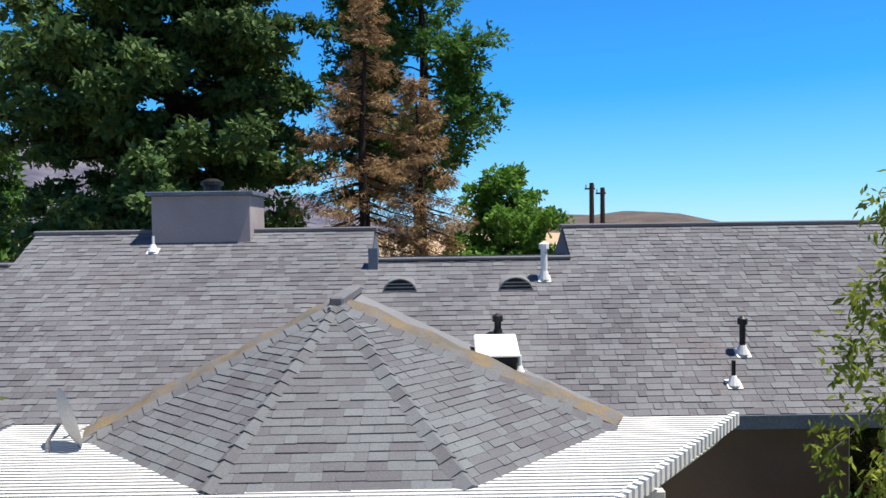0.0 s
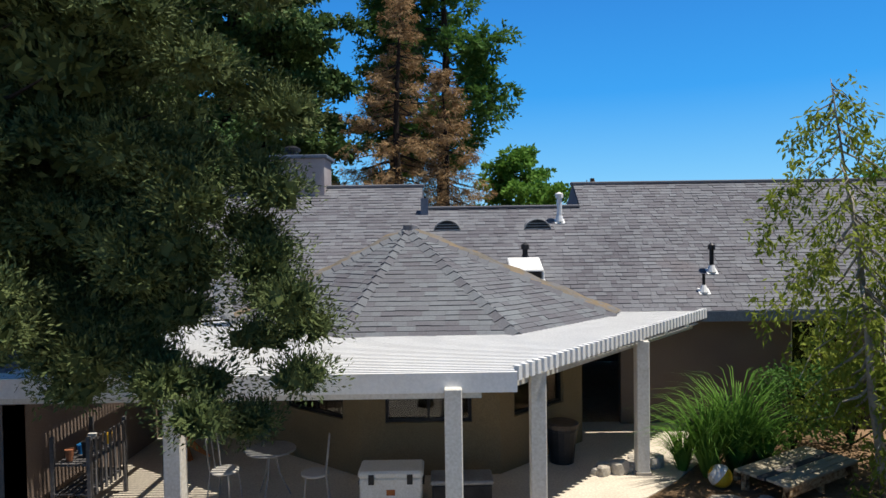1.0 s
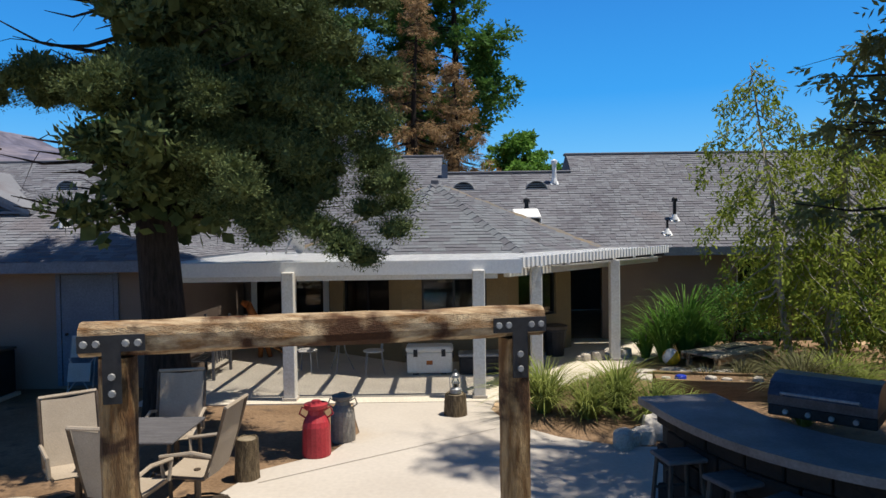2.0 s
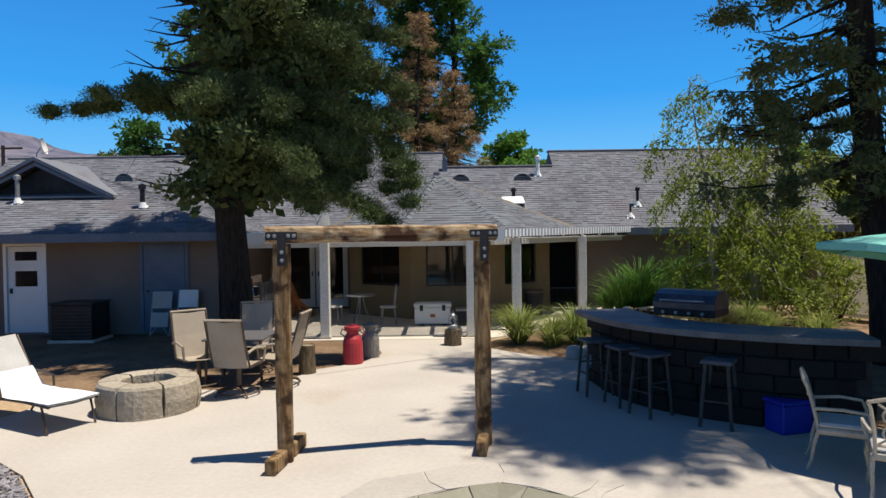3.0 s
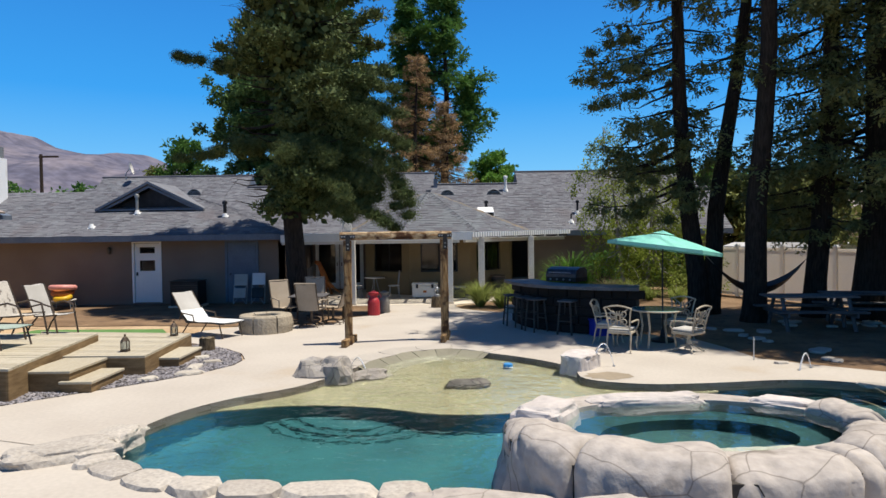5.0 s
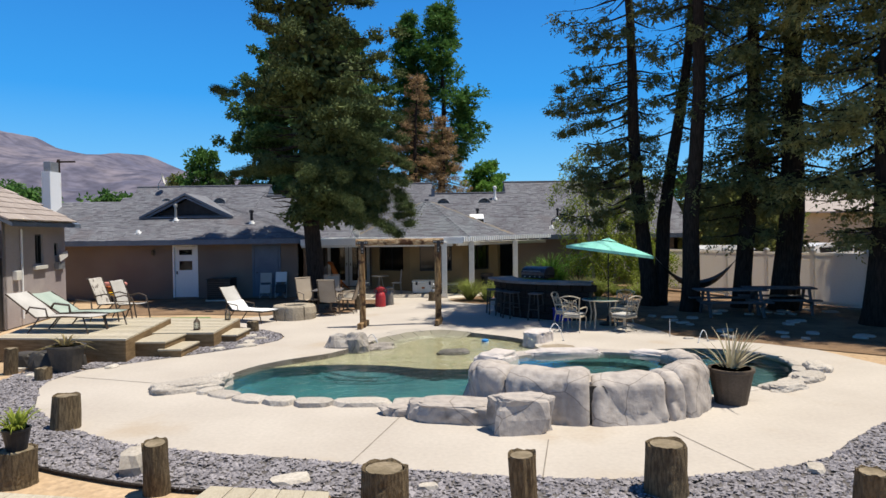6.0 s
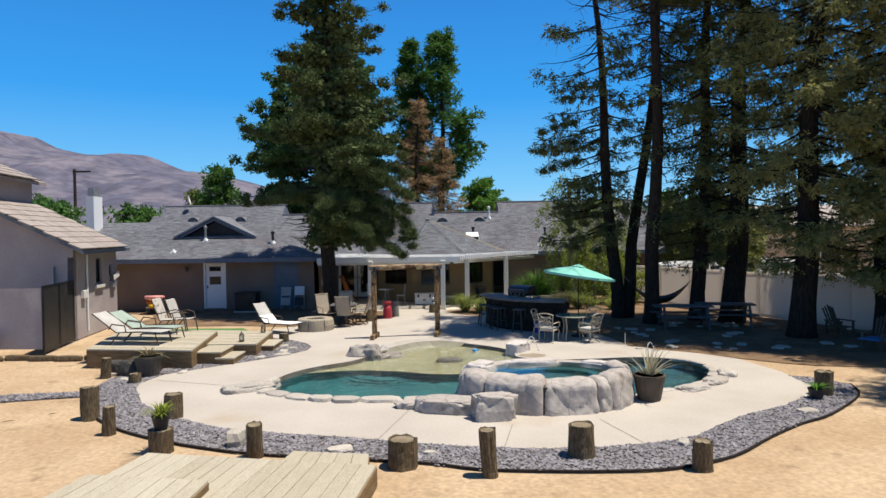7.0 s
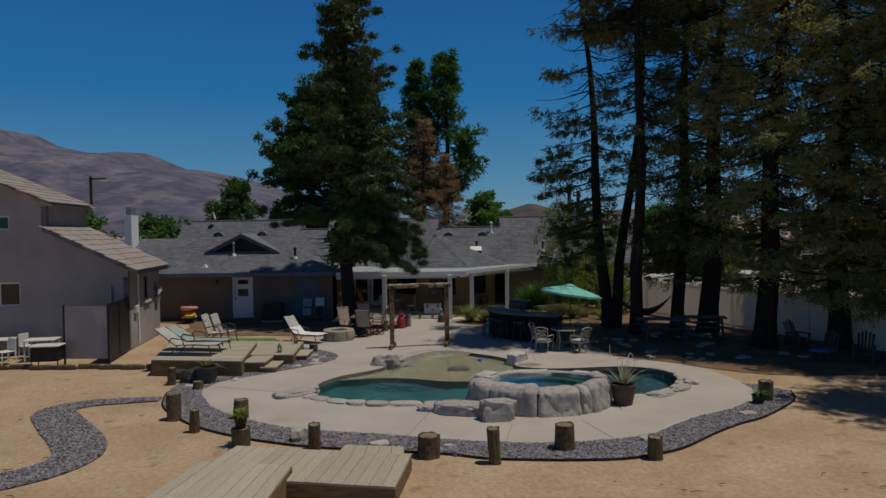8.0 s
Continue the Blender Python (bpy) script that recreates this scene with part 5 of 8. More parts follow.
def grove_reach(r, top, wide=False):
    return lambda z, az: r * (0.75 if z < 4.0 else 1.0) * min(1.0, max(0.05, (top - z) / (0.45 * top))) ** 0.7 * (high(z, az) if wide else 1.0)


# foliage hanging low beside the first tree, and its long tufts above
HANGING = [(-2.3 + 0.42 * k + 0.2 * math.sin(k * 2.3 + j), -0.35 + 0.35 * math.sin(k + 2.1 * j), 2.75 + 0.5 * j + 0.22 * math.sin(1.7 * k + j), 0.3) for k in range(6) for j in range(5) if (k, j) not in ((0, 0), (0, 1), (5, 4), (0, 4), (1, 4))]
HANGING += [(-2.9 + 0.4 * k, -0.2 + 0.3 * math.sin(2 * k + j), 5.6 + 0.75 * j + 0.12 * k, 0.32) for k in range(4) for j in range(3)]
# x, y, height, trunk radius, lean, reach, first limbs, spacing, limbs in a ring, share of bare limbs, foliage
GROVE = [(4.25, 2.0, 18.0, 0.27, (-1.3, 0.2), slim_reach, 3.6, 0.55, 4, 0.25, "cedar"), (4.55, 2.1, 19.0, 0.25, (2.2, 0.3), grove_reach(1.7, 17.5), 6.0, 0.8, 3, 0.6, "cedar"),
         (4.95, 0.35, 19.5, 0.27, (-0.3, -2.2), grove_reach(2.3, 20.0, True), 8.4, 0.55, 4, 0.2, "cedar"), (6.85, 1.1, 20.0, 0.27, (0.4, -1.4), grove_reach(2.6, 20.5), 2.6, 0.5, 4, 0.12, "cedar"),
         (7.9, 0.5, 20.0, 0.4, (0.9, 0.0), grove_reach(2.6, 20.5), 3.4, 0.5, 4, 0.15, "cedar"), (8.5, -3.0, 19.0, 0.37, (0.8, -0.4), grove_reach(2.7, 19.5), 2.6, 0.42, 5, 0.08, "cedar_dry"),
         (12.6, -5.6, 19.0, 0.36, (0.3, 0.3), grove_reach(3.4, 19.5), 1.8, 0.36, 6, 0.0, "cedar_dry"), (10.9, -3.4, 19.0, 0.36, (0.3, 0.2), grove_reach(2.9, 19.5), 2.2, 0.4, 5, 0.05, "cedar_dry"), (14.5, -1.5, 16.0, 0.36, (0.3, 0.3), grove_reach(3.2, 16.5), 1.6, 0.45, 5, 0.05, "cedar"),
         # two trees out of view, placed for the shade on the right-hand ground
         (12.2, -11.4, 15.5, 0.36, (-0.3, 0.2), grove_reach(3.3, 16.0), 2.4, 0.5, 5, 0.05, "cedar"), (12.8, -15.2, 13.0, 0.33, (0.2, 0.2), grove_reach(2.8, 13.5), 2.4, 0.55, 5, 0.05, "cedar_dry")]
# thick: extra limbs above 12 m, mostly unseen, added to shade the deck
for i, (gx, gy, gh, gr, gl, reach, low, gap, ring, bare, leaf) in enumerate(GROVE):
    conifer("tall dark cedar in the grove beside the picnic tables" if i > 2 else "slim leaning pine in the grove with a bare trunk", gx, gy, gh, gr, low, reach, gap, ring, 40 + i, leaf, clump=0.4 if i < 3 else 0.5, n=13 if i < 3 else 19, per=7, size=0.165, lean=gl,
            droop=-0.3, dens=2.0 if i < 3 else 1.45 if i < 5 else 1.2, bare=bare, snags=3 if i < 3 else 1, aspect=0.36, shoot=0.8, upturn=0.16, fill=(0.3, 1.0), thick=(15 if i == 2 else 4 if i == 3 else 0), extra=HANGING if i == 0 else (),
            keep=(lambda a, b, c: c < 8.5 or b < -0.1) if i == 0 else (lambda a, b, c: b > -1.75 or c > 15) if i == 2 else None)
# the drooping birch in the garden bed
for i, (bx, by, bh, lx, br) in enumerate(((3.7, 7.3, 6.0, -0.7, 1.3), (4.5, 7.6, 5.6, 0.7, 1.7), (4.3, 7.1, 4.2, 0.5, 1.7))):
    tree("slender drooping birch with yellow-green leaves", bx, by, bh, 0.075, 0.2, dome(br, 0.18), (56, 56, 30)[i], 60 + i, "olive", "birch", clump=0.2, per=26, size=0.12, lean=(lx, 0.1), droop=-0.85, dens=6.0, category="birch tree", along=(0.3, 1.2), leafdroop=1.0, flat=1.6, aspect=0.34)


# ---- mountains and hills ----
def ridge(name, pts, y, depth, mat, label, seed):
    """A hill whose crest passes through (x, height) at distance y."""
    bm = bmesh.new()
    xs = [p[0] for p in pts]
    nx, ny = 160, 24
    grid = []
    for j in range(ny + 1):
        row = []
        v = j / ny
        for i in range(nx + 1):
            x = xs[0] + (xs[-1] - xs[0]) * i / nx
            k = max(q for q in range(len(pts) - 1) if pts[q][0] <= x + 1e-6)
            t = (x - pts[k][0]) / (pts[k + 1][0] - pts[k][0])
            h = pts[k][1] + (pts[k + 1][1] - pts[k][1]) * t
            q = Vector((x / 420, v * 3.2 + seed, 0.3))
            bump = noise.noise(q) * 0.16 + noise.noise(q * 3.1) * 0.08 + noise.noise(q * 8.0) * 0.03
            z = h * (math.sin(v * math.pi / 2) ** 0.9) * (1 + bump * (1 - 0.75 * v)) - 2
            row.append(bm.verts.new((x, y - depth * (1 - v), z)))
        grid.append(row)
    for j in range(ny):
        for i in range(nx):
            bm.faces.new((grid[j][i], grid[j][i + 1], grid[j + 1][i + 1], grid[j + 1][i]))
    return tagged(part(name, bm, mat, smooth=True), label, "mountain", kind="structure")


# the ridge's purple tint is distance haze put into the colour
ridge("backdrop_mountain", [(-5200, 480), (-3400, 560), (-2600, 585), (-2161, 545), (-1972, 508), (-1873, 450), (-1724, 412), (-1600, 378), (-1499, 394), (-1424, 388), (-1324, 350), (-1225, 316), (-1112, 312), (-1000, 285), (-700, 190), (-400, 100), (0, 0)], 3200, 1500, "hill", "dry brown mountain ridge, distance haze in its purple colour", 3.0)
ridge("backdrop_hill", [(-200, 0), (150, 50), (300, 100), (430, 142), (520, 112), (600, 92), (740, 85), (900, 105), (1100, 92), (1300, 40), (1700, 30), (2600, 20), (3600, 0)], 3300, 700, "hill_low", "low brown hills beyond the roofs", 9.0)


# ---- spa, rocks, water jets ----
def stone(name, parent, x, y, z, sx, sy, sz, seed, rz=0, mat="rock", rough=0.2, cuts=3, flat=0.0, label="", e=0.72):
    ob = part(name, boulder(sx, sy, sz, seed, rough, cuts, flat, e), mat, parent, label)
    ob.matrix_basis = pose(x, y, z, 0, 0, rz)
    return ob


SC, SW = Vector((-0.58, -9.72)), Vector((-0.47, -9.62))
spa = thing("spa", "raised round spa walled with grey artificial boulders", "spa", pose(-0.53, -9.98, 0) @ Matrix.Diagonal((1.06, 0.88, 1.13, 1)) @ pose(-SC.x, -SC.y, 0))


def ellipse(c, rx, ry, n=32):
    return [(c.x + rx * math.cos(k * math.tau / n), c.y + ry * math.sin(k * math.tau / n)) for k in range(n)]


SPA_IN, SPA_OUT = ellipse(SW, 1.25, 0.92), ellipse(SC, 1.52, 1.4)
part("spa_shell", slab(bmesh.new(), SPA_OUT, -0.4, 0.46, [SPA_IN]), "rock", spa)
part("spa_basin", slab(bmesh.new(), SPA_IN, -0.4, -0.3), "spa_tile", spa)
part("spa_bench", slab(bmesh.new(), SPA_IN, -0.3, 0.1, [ellipse(SW, 0.85, 0.58)]), "spa_tile", spa)
sw = part("spa_water", slab(bmesh.new(), ellipse(SW, 1.27, 0.94), 0.44, 0.44), "spa_water", spa, "dark rippled spa water")
sw.visible_shadow = False
M["rim"] = mk("pale_rim_rock", (0.58, 0.52, 0.49), (0.72, 0.66, 0.63), 1.1, 10, 0.85, 0.4, "obj", (0.6, 0.55, 0.52), dist=0.03, grain=0.3)
# the wall: cast boulders set side by side with dark joints
SECTION = ((1.20, 0.36), (1.22, 0.48), (1.28, 0.525), (1.42, 0.55), (1.54, 0.545), (1.61, 0.50), (1.645, 0.42), (1.67, 0.22), (1.71, 0.06), (1.73, -0.06))


def section(v):
    k = min(int(v * (len(SECTION) - 1)), len(SECTION) - 2)
    u = v * (len(SECTION) - 1) - k
    return [p + (q - p) * u for p, q in zip(SECTION[k], SECTION[k + 1])]


def wall_rock(a0, a1, h, seed, cut=0.0):
    """One boulder of the ring between two angles: a flat chiselled face with hewn grooves; cut leans its right-hand joint."""
    bm, rows, n, m = bmesh.new(), [], 30, 26
    half, mid = radians(abs(a1 - a0)) / 2, radians((a0 + a1) / 2)
    for i in range(n + 1):
        u = i / n
        pinch = abs(2 * u - 1) ** 9
        row = []
        for k in range(m + 1):
            v = k / m
            r, z = section(v)
            a = radians(a0 + (a1 - a0 + cut * v) * u)
            q = Vector((math.cos(a) * 1.9 + seed, math.sin(a) * 1.9, z * 1.3))
            near = noise.voronoi(q * 1.5)[0]
            groove = math.exp(-((near[1] - near[0]) / 0.07) ** 2)
            face = min(1.0, v * 2.2)
            chord = r * (math.cos(half) / math.cos(max(-half, min(half, a - mid))) - 1) * 0.75 + 0.03
            bulge = 0.09 * noise.noise(q * 1.1) + 0.025 * noise.noise(q * 4.5) + 0.012 * noise.noise(q * 11.0) - 0.035 * groove
            rr = r + (bulge + chord) * face - 0.1 * pinch * (1 if v > 0.25 else 0.2)
            zz = z * h + (0.08 * noise.noise(Vector((a * 2.4, seed * 1.7, 0.4))) + 0.03 * noise.noise(Vector((a * 7.0, seed, r * 6))) - 0.07 * pinch) * (1 - v)
            c = SW.lerp(SC, min(1.0, v * 1.6))
            row.append(bm.verts.new((c.x + rr * math.cos(a), c.y + rr * (0.78 + 0.19 * min(1.0, v * 1.6)) * math.sin(a), zz)))
        rows.append(row)
    for p, q in zip(rows, rows[1:]):
        for k in range(m):
            bm.faces.new((p[k], p[k + 1], q[k + 1], q[k]))
    bm.faces.new(rows[0]), bm.faces.new(rows[-1][::-1])
    bmesh.ops.recalc_face_normals(bm, faces=bm.faces[:])
    return part("spa_rock", bm, "rock", spa, smooth=True)


for i, (a0, a1, h, cut) in enumerate(((-196, -168, 0.9, 0), (-167, -138, 1.0, 0), (-137, -97, 1.06, 0), (-96, -63, 0.98, 3), (-60, -53, 0.9, 4), (-50, -20, 1.04, 3), (-18, -8, 0.97, 0), (-7, 24, 1.0, 0))):
    wall_rock(a0, a1, h, 3 + i * 2.7, cut)
part("spa_joint", slab(bmesh.new(), ellipse(SC, 1.585, 1.51), -0.05, 0.43, [ellipse(SW, 1.36, 1.02)]), "crack", spa)
for i, (x, y, sx, sy, h, rz) in enumerate(((-1.74, -9.25, 0.34, 0.24, 0.54, 60), (-0.68, -8.70, 0.60, 0.17, 0.49, 6), (0.6, -8.88, 0.34, 0.18, 0.48, -35))):
    stone("spa_rock", spa, x, y, -0.03, sx, sy, h, 24 + i, rz, rough=0.16, cuts=4, flat=0.3, e=0.5, label="pale flat rim slab", mat="rim")
for i, (x, y, sx, sy, h, rz) in enumerate(((-1.62, -11.45, 0.38, 0.24, 0.38, 12), (-2.35, -10.85, 0.6, 0.3, 0.22, -16), (-2.95, -10.5, 0.36, 0.2, 0.12, 5))):
    stone("spa_rock", spa, x, y, -0.03, sx, sy, h, 31 + i, rz, rough=0.3, cuts=4, flat=0.25, e=0.62)
M["rock_crazed"] = mk("crazed_rock", (0.27, 0.245, 0.22), (0.40, 0.365, 0.33), 1.4, 12, 0.85, 0.35, "obj", (0.33, 0.30, 0.27), dist=0.03, spots=((0.46, 0.43, 0.40), 2.0, 0.6), grain=0.3, cracks=((0.14, 0.125, 0.11), 3.0, 0.011))
# the low crazed stones beside the beach
for i, (x, y, sx, sy, h, rz) in enumerate(((-4.84, -5.2, 0.40, 0.28, 0.20, 8), (-4.5, -5.28, 0.33, 0.29, 0.23, -20), (-4.0, -4.98, 0.38, 0.2, 0.0, 42))):
    low = stone("pool_rock", None, x, y, -0.14, sx, sy, h + 0.14, 75 + i, rz, "rock_crazed", 0.4, 3, 0.15, e=0.85)
    for v in low.data.vertices:
        k = 1 - 0.5 * max(0.0, min(1.0, v.co.z / (h + 0.2)))
        v.co.x, v.co.y = v.co.x * k * 1.15, v.co.y * k * 1.15
    tagged(low, "low angular grey stone crazed with dark joints on the pool rim", "boulder", "low stones beside the beach")
ROCKS = [ (-6.75, -9.05, 0.55, 0.28, 0.08, 30), (-6.45, -8.5, 0.3, 0.2, 0.07, 80),
         (3.4, -8.95, 0.4, 0.2, 0.05, 45), (3.95, -8.2, 0.35, 0.2, 0.06, 70), (2.7, -9.55, 0.4, 0.2, 0.05, 25)]
for i, (x, y, sx, sy, h, rz) in enumerate(ROCKS):
    tagged(stone("pool_rock", None, x, y, -0.1, sx, sy, h + 0.1, 50 + i, rz, "coping", cuts=4, rough=0.24), "pale flat boulder on the rim of the pool", "boulder", "boulders round the pool")
tagged(stone("pool_rock", None, -0.45, -4.85, -0.14, 0.36, 0.27, 0.36, 78, 60, "rim", 0.22, 4, 0.3, e=0.6), "smooth pale block of rock on the pool rim", "boulder")
M["wet_rock"] = mk("wet_grey_rock", (0.10, 0.095, 0.08), (0.2, 0.185, 0.16), 2.2, 14, 0.6, 0.4, dist=0.03, cracks=((0.03, 0.028, 0.025), 3.0, 0.02))
tagged(stone("beach_rock", None, -2.35, -5.6, -0.30, 0.36, 0.25, 0.25, 70, 10, "wet_rock", 0.2, 4, 0.35), "low flat grey stone standing in the shallow water", "boulder")
for i, (x, y, s_) in enumerate(((-10.55, -7.1, 0.3), (-10.05, -7.25, 0.34), (-9.75, -7.0, 0.24))):
    tagged(stone("dark_boulder", None, x, y, -0.05, s_, s_ * 0.8, s_ * 0.95, 210 + i, 30 * i, "pot", 0.25, 3, 0.1, e=0.8), "dark brown rounded boulder beside the sun deck", "boulder", "dark boulders by the sun deck")
M["flag_dry"] = mk("pale_flagstone", (0.50, 0.455, 0.40), (0.58, 0.53, 0.47), 2.0, 24, 0.8, 0.2, "obj", (0.47, 0.43, 0.385), grain=0.15)
M["flag_wet"] = mk("wet_flagstone", (0.25, 0.235, 0.17), (0.33, 0.31, 0.23), 2.0, 24, 0.5, 0.2, "obj", (0.22, 0.205, 0.155), grain=0.15)
# the beach entry: a ramp from the deck down under the water, paved with irregular flags
RIM = POOL[18:33]
_in = []
for i, p in enumerate(RIM):
    d = (Vector(RIM[min(i + 1, len(RIM) - 1)]) - Vector(RIM[max(i - 1, 0)])).normalized()
    _in.append(Vector((d.y, -d.x)))
_run = [0.0]
for p, q in zip(RIM, RIM[1:]):
    _run.append(_run[-1] + math.dist(p, q))


def on_rim(s_, o):
    """A point of the ramp: s_ metres along the rim, o metres in from it (negative: out on the deck)."""
    k = max(i for i in range(len(_run) - 1) if _run[i] <= max(0.0, s_) + 1e-9)
    u = min(1.0, max(0.0, (s_ - _run[k]) / (_run[k + 1] - _run[k])))
    p, n = Vector(RIM[k]).lerp(Vector(RIM[k + 1]), u), _in[k].lerp(_in[k + 1], u).normalized()
    return Vector((*(p + n * o), 0.003 if o <= 0 else 0.003 - 0.42 * o))


bm = bmesh.new()
rows = [[bm.verts.new(on_rim(_run[-1] * i / 40, o) - Vector((0, 0, 0.004))) for i in range(41)] for o in (-0.02, 0.2, 0.4, 0.6)]
for a, b in zip(rows, rows[1:]):
    for i in range(40):
        bm.faces.new((a[i], b[i], b[i + 1], a[i + 1]))
part("beach_ramp", bm, "flag_wet", basin)
rnd = random.Random(14)
for row, (o0, o1, mat) in enumerate(((-0.5, -0.02, "flag_dry"), (0.0, 0.44, "flag_wet"))):
    a = 0.05 * row
    while a < _run[-1] - 0.2:
        b = min(_run[-1], a + rnd.uniform(0.42, 0.85))
        ring = []
        for s_, o in ((a + 0.008, o0), (a * 0.5 + b * 0.5, o0 - (0.06 if row == 0 else 0)), (b - 0.008, o0), (b - 0.008 + 0.05 * math.sin(b * 9), (o0 + o1) / 2), (b - 0.008, o1), (a * 0.5 + b * 0.5, o1), (a + 0.008, o1), (a + 0.008 + 0.05 * math.sin(a * 9), (o0 + o1) / 2)):
            ring.append(on_rim(s_, o + 0.03 * math.sin(s_ * 7 + row)) + Vector((0, 0, 0.003 + 0.003 * row + rnd.uniform(0.0, 0.004))))
        bm = bmesh.new()
        top, low = [bm.verts.new(v) for v in ring], [bm.verts.new(v - Vector((0, 0, 0.03))) for v in ring]
        mid = bm.verts.new(sum(ring, Vector()) / 8 + Vector((0, 0, 0.006)))
        for k in range(8):
            bm.faces.new((top[k], top[(k + 1) % 8], mid)), bm.faces.new((top[k], low[k], low[(k + 1) % 8], top[(k + 1) % 8]))
        bmesh.ops.recalc_face_normals(bm, faces=bm.faces[:])
        part("flagstone", bm, mat, basin)
        a = b


def jet(x, y, dx, dy, h):
    j = thing("water_jet", "thin arc of water from a deck nozzle", "water jet", pose(x, y, 0), "deck water jets")
    n = 12
    part("water_arc", tubed([(dx * k / n, dy * k / n, 0.02 + 4 * h * (k / n) * (1 - k / n) - 0.08 * k / n) for k in range(n + 1)], [0.008 + 0.006 * k / n for k in range(n + 1)], 6), "jet", j)
    part("nozzle", lathe([(0.03, -0.01), (0.025, 0.015)], 8), "grey_metal", j)


jet(0.12, -4.85, -0.42, -0.15, 0.42)
jet(3.25, -5.2, -0.3, -0.2, 0.28)
jet(-4.35, -4.6, 0.3, -0.3, 0.2)
fl = thing("chlorine_float", "blue and white floating pool dispenser", "pool float", pose(-1.62, -4.35, -0.13) @ Matrix.Scale(0.72, 4))
part("float_ring", lathe([(0.10, 0.0), (0.13, 0.02), (0.13, 0.05), (0.10, 0.07)], 14), "white", fl)
part("float_cap", lathe([(0.115, 0.07), (0.115, 0.13), (0.08, 0.15)], 14), "lightblue", fl)

# ---- logs, pots and stones along the slate band ----
def log(x, y, h, r, tilt=0.0, seed=0):
    t = thing("log_stump", "upright cut log with rough brown bark in the slate band", "log", pose(x, y, -0.04, tilt, tilt * 0.6, seed * 40), "upright logs round the deck")
    rnd = random.Random(seed)
    taper, n, rows = rnd.uniform(0.86, 1.12), 26, 7
    bm, rings = bmesh.new(), []
    for j in range(rows + 1):
        z, ring = h * j / rows, []
        for q in range(n):
            a = q * math.tau / n
            c, d = math.cos(a), math.sin(a)
            groove = -0.11 * abs(noise.noise(Vector((c * 4.2 + seed, d * 4.2, z * 1.1)))) - 0.07 * (q % 3 == seed % 3) * rnd.random()
            rr = r * (1.06 + (taper - 1) * j / rows + 0.12 * noise.noise(Vector((c * 1.4, d * 1.4 + seed * 3, z * 2.2))) + groove + (0.05 if j == 0 else 0))
            lip = 0.03 * noise.noise(Vector((c * 2 + seed, d * 2, 4.0))) if j == rows else 0.0
            ring.append(bm.verts.new((rr * c, rr * d, z + lip)))
        rings.append(ring)
    for p, q in zip(rings, rings[1:]):
        for k in range(n):
            bm.faces.new((p[k], p[(k + 1) % n], q[(k + 1) % n], q[k]))
    inner = [bm.verts.new((v.co.x * 0.86, v.co.y * 0.86, h - 0.012)) for v in rings[-1]]
    for k in range(n):
        bm.faces.new((rings[-1][k], rings[-1][(k + 1) % n], inner[(k + 1) % n], inner[k]))
    bmesh.ops.recalc_face_normals(bm, faces=bm.faces[:])
    part("bark", bm, "log", t)
    part("cut_end", lathe([(r * 0.84 * taper, h - 0.03), (r * 0.82 * taper, h - 0.008)], 14), "log_top", t, "weathered sawn top")
    return t


for i, (x, y, h, r, tl) in enumerate(((-9.06, -11.11, 0.61, 0.15, -4), (-8.24, -12.05, 0.5, 0.105, 2), (-6.93, -13.02, 0.38, 0.165, 0), (-7.52, -11.15, 0.47, 0.17, 3), (-5.4, -13.27, 0.53, 0.125, -6), (-3.13, -13.8, 0.42, 0.2, 0), (-1.9, -14.2, 0.66, 0.11, 3),
                                      (-0.5, -13.52, 0.51, 0.195, 0), (1.07, -14.07, 0.43, 0.135, 2), (5.06, -10.12, 0.5, 0.165, 0), (-10.6, -7.55, 0.5, 0.11, 3), (-7.5, -2.75, 0.3, 0.14, 0), (-9.6, -8.2, 0.25, 0.13, 0))):
    log(x, y, h, r, tl, i)


def blades(bm, n, ln, w, rnd, spread=1.0, up=0.5, x=0.0, y=0.0, z=0.0, sag=0.32):
    """Arching strap leaves from one root."""
    for _ in range(n):
        az, e, l = rnd.uniform(0, math.tau), rnd.uniform(up, 1.45), ln * rnd.uniform(0.6, 1.1)
        d = Vector((math.cos(az), math.sin(az), 0))
        s = Vector((-d.y, d.x, 0)) * w
        p, vel = Vector((x, y, z)) + d * rnd.uniform(0, 0.08), d * math.cos(e) * spread + Vector((0, 0, math.sin(e)))
        prev = None
        for k in range(5):
            ww = s * (1 - k / 4.2)
            cur = (bm.verts.new(p - ww), bm.verts.new(p + ww))
            if prev:
                bm.faces.new((prev[0], prev[1], cur[1], cur[0]))
            prev = cur
            p = p + vel * l / 4
            vel = vel + Vector((0, 0, -sag)) + d * 0.25 * sag
    return bm


def pot_plant(x, y, z, r, h, ln, mat, label, seed, pot="pot", n=40, w=0.012, up=0.5, sag=0.32):
    t = thing("potted_plant", label, "potted plant", pose(x, y, z))
    part("flowerpot", lathe([(r * 0.72, 0), (r, h * 0.9), (r * 1.06, h * 0.92), (r * 1.06, h), (r * 0.9, h), (r * 0.88, h * 0.9), (0.02, h * 0.88)], 18), pot, t, smooth=False)
    part("foliage", blades(bmesh.new(), n, ln, w, random.Random(seed), 1.0, up, 0, 0, h * 0.88, sag), mat, t)
    return t


M["yucca"] = leafy("pale_yucca_blades", (0.48, 0.4, 0.28), (0.68, 0.58, 0.43), (0.3, 0.31, 0.14), 0.25)
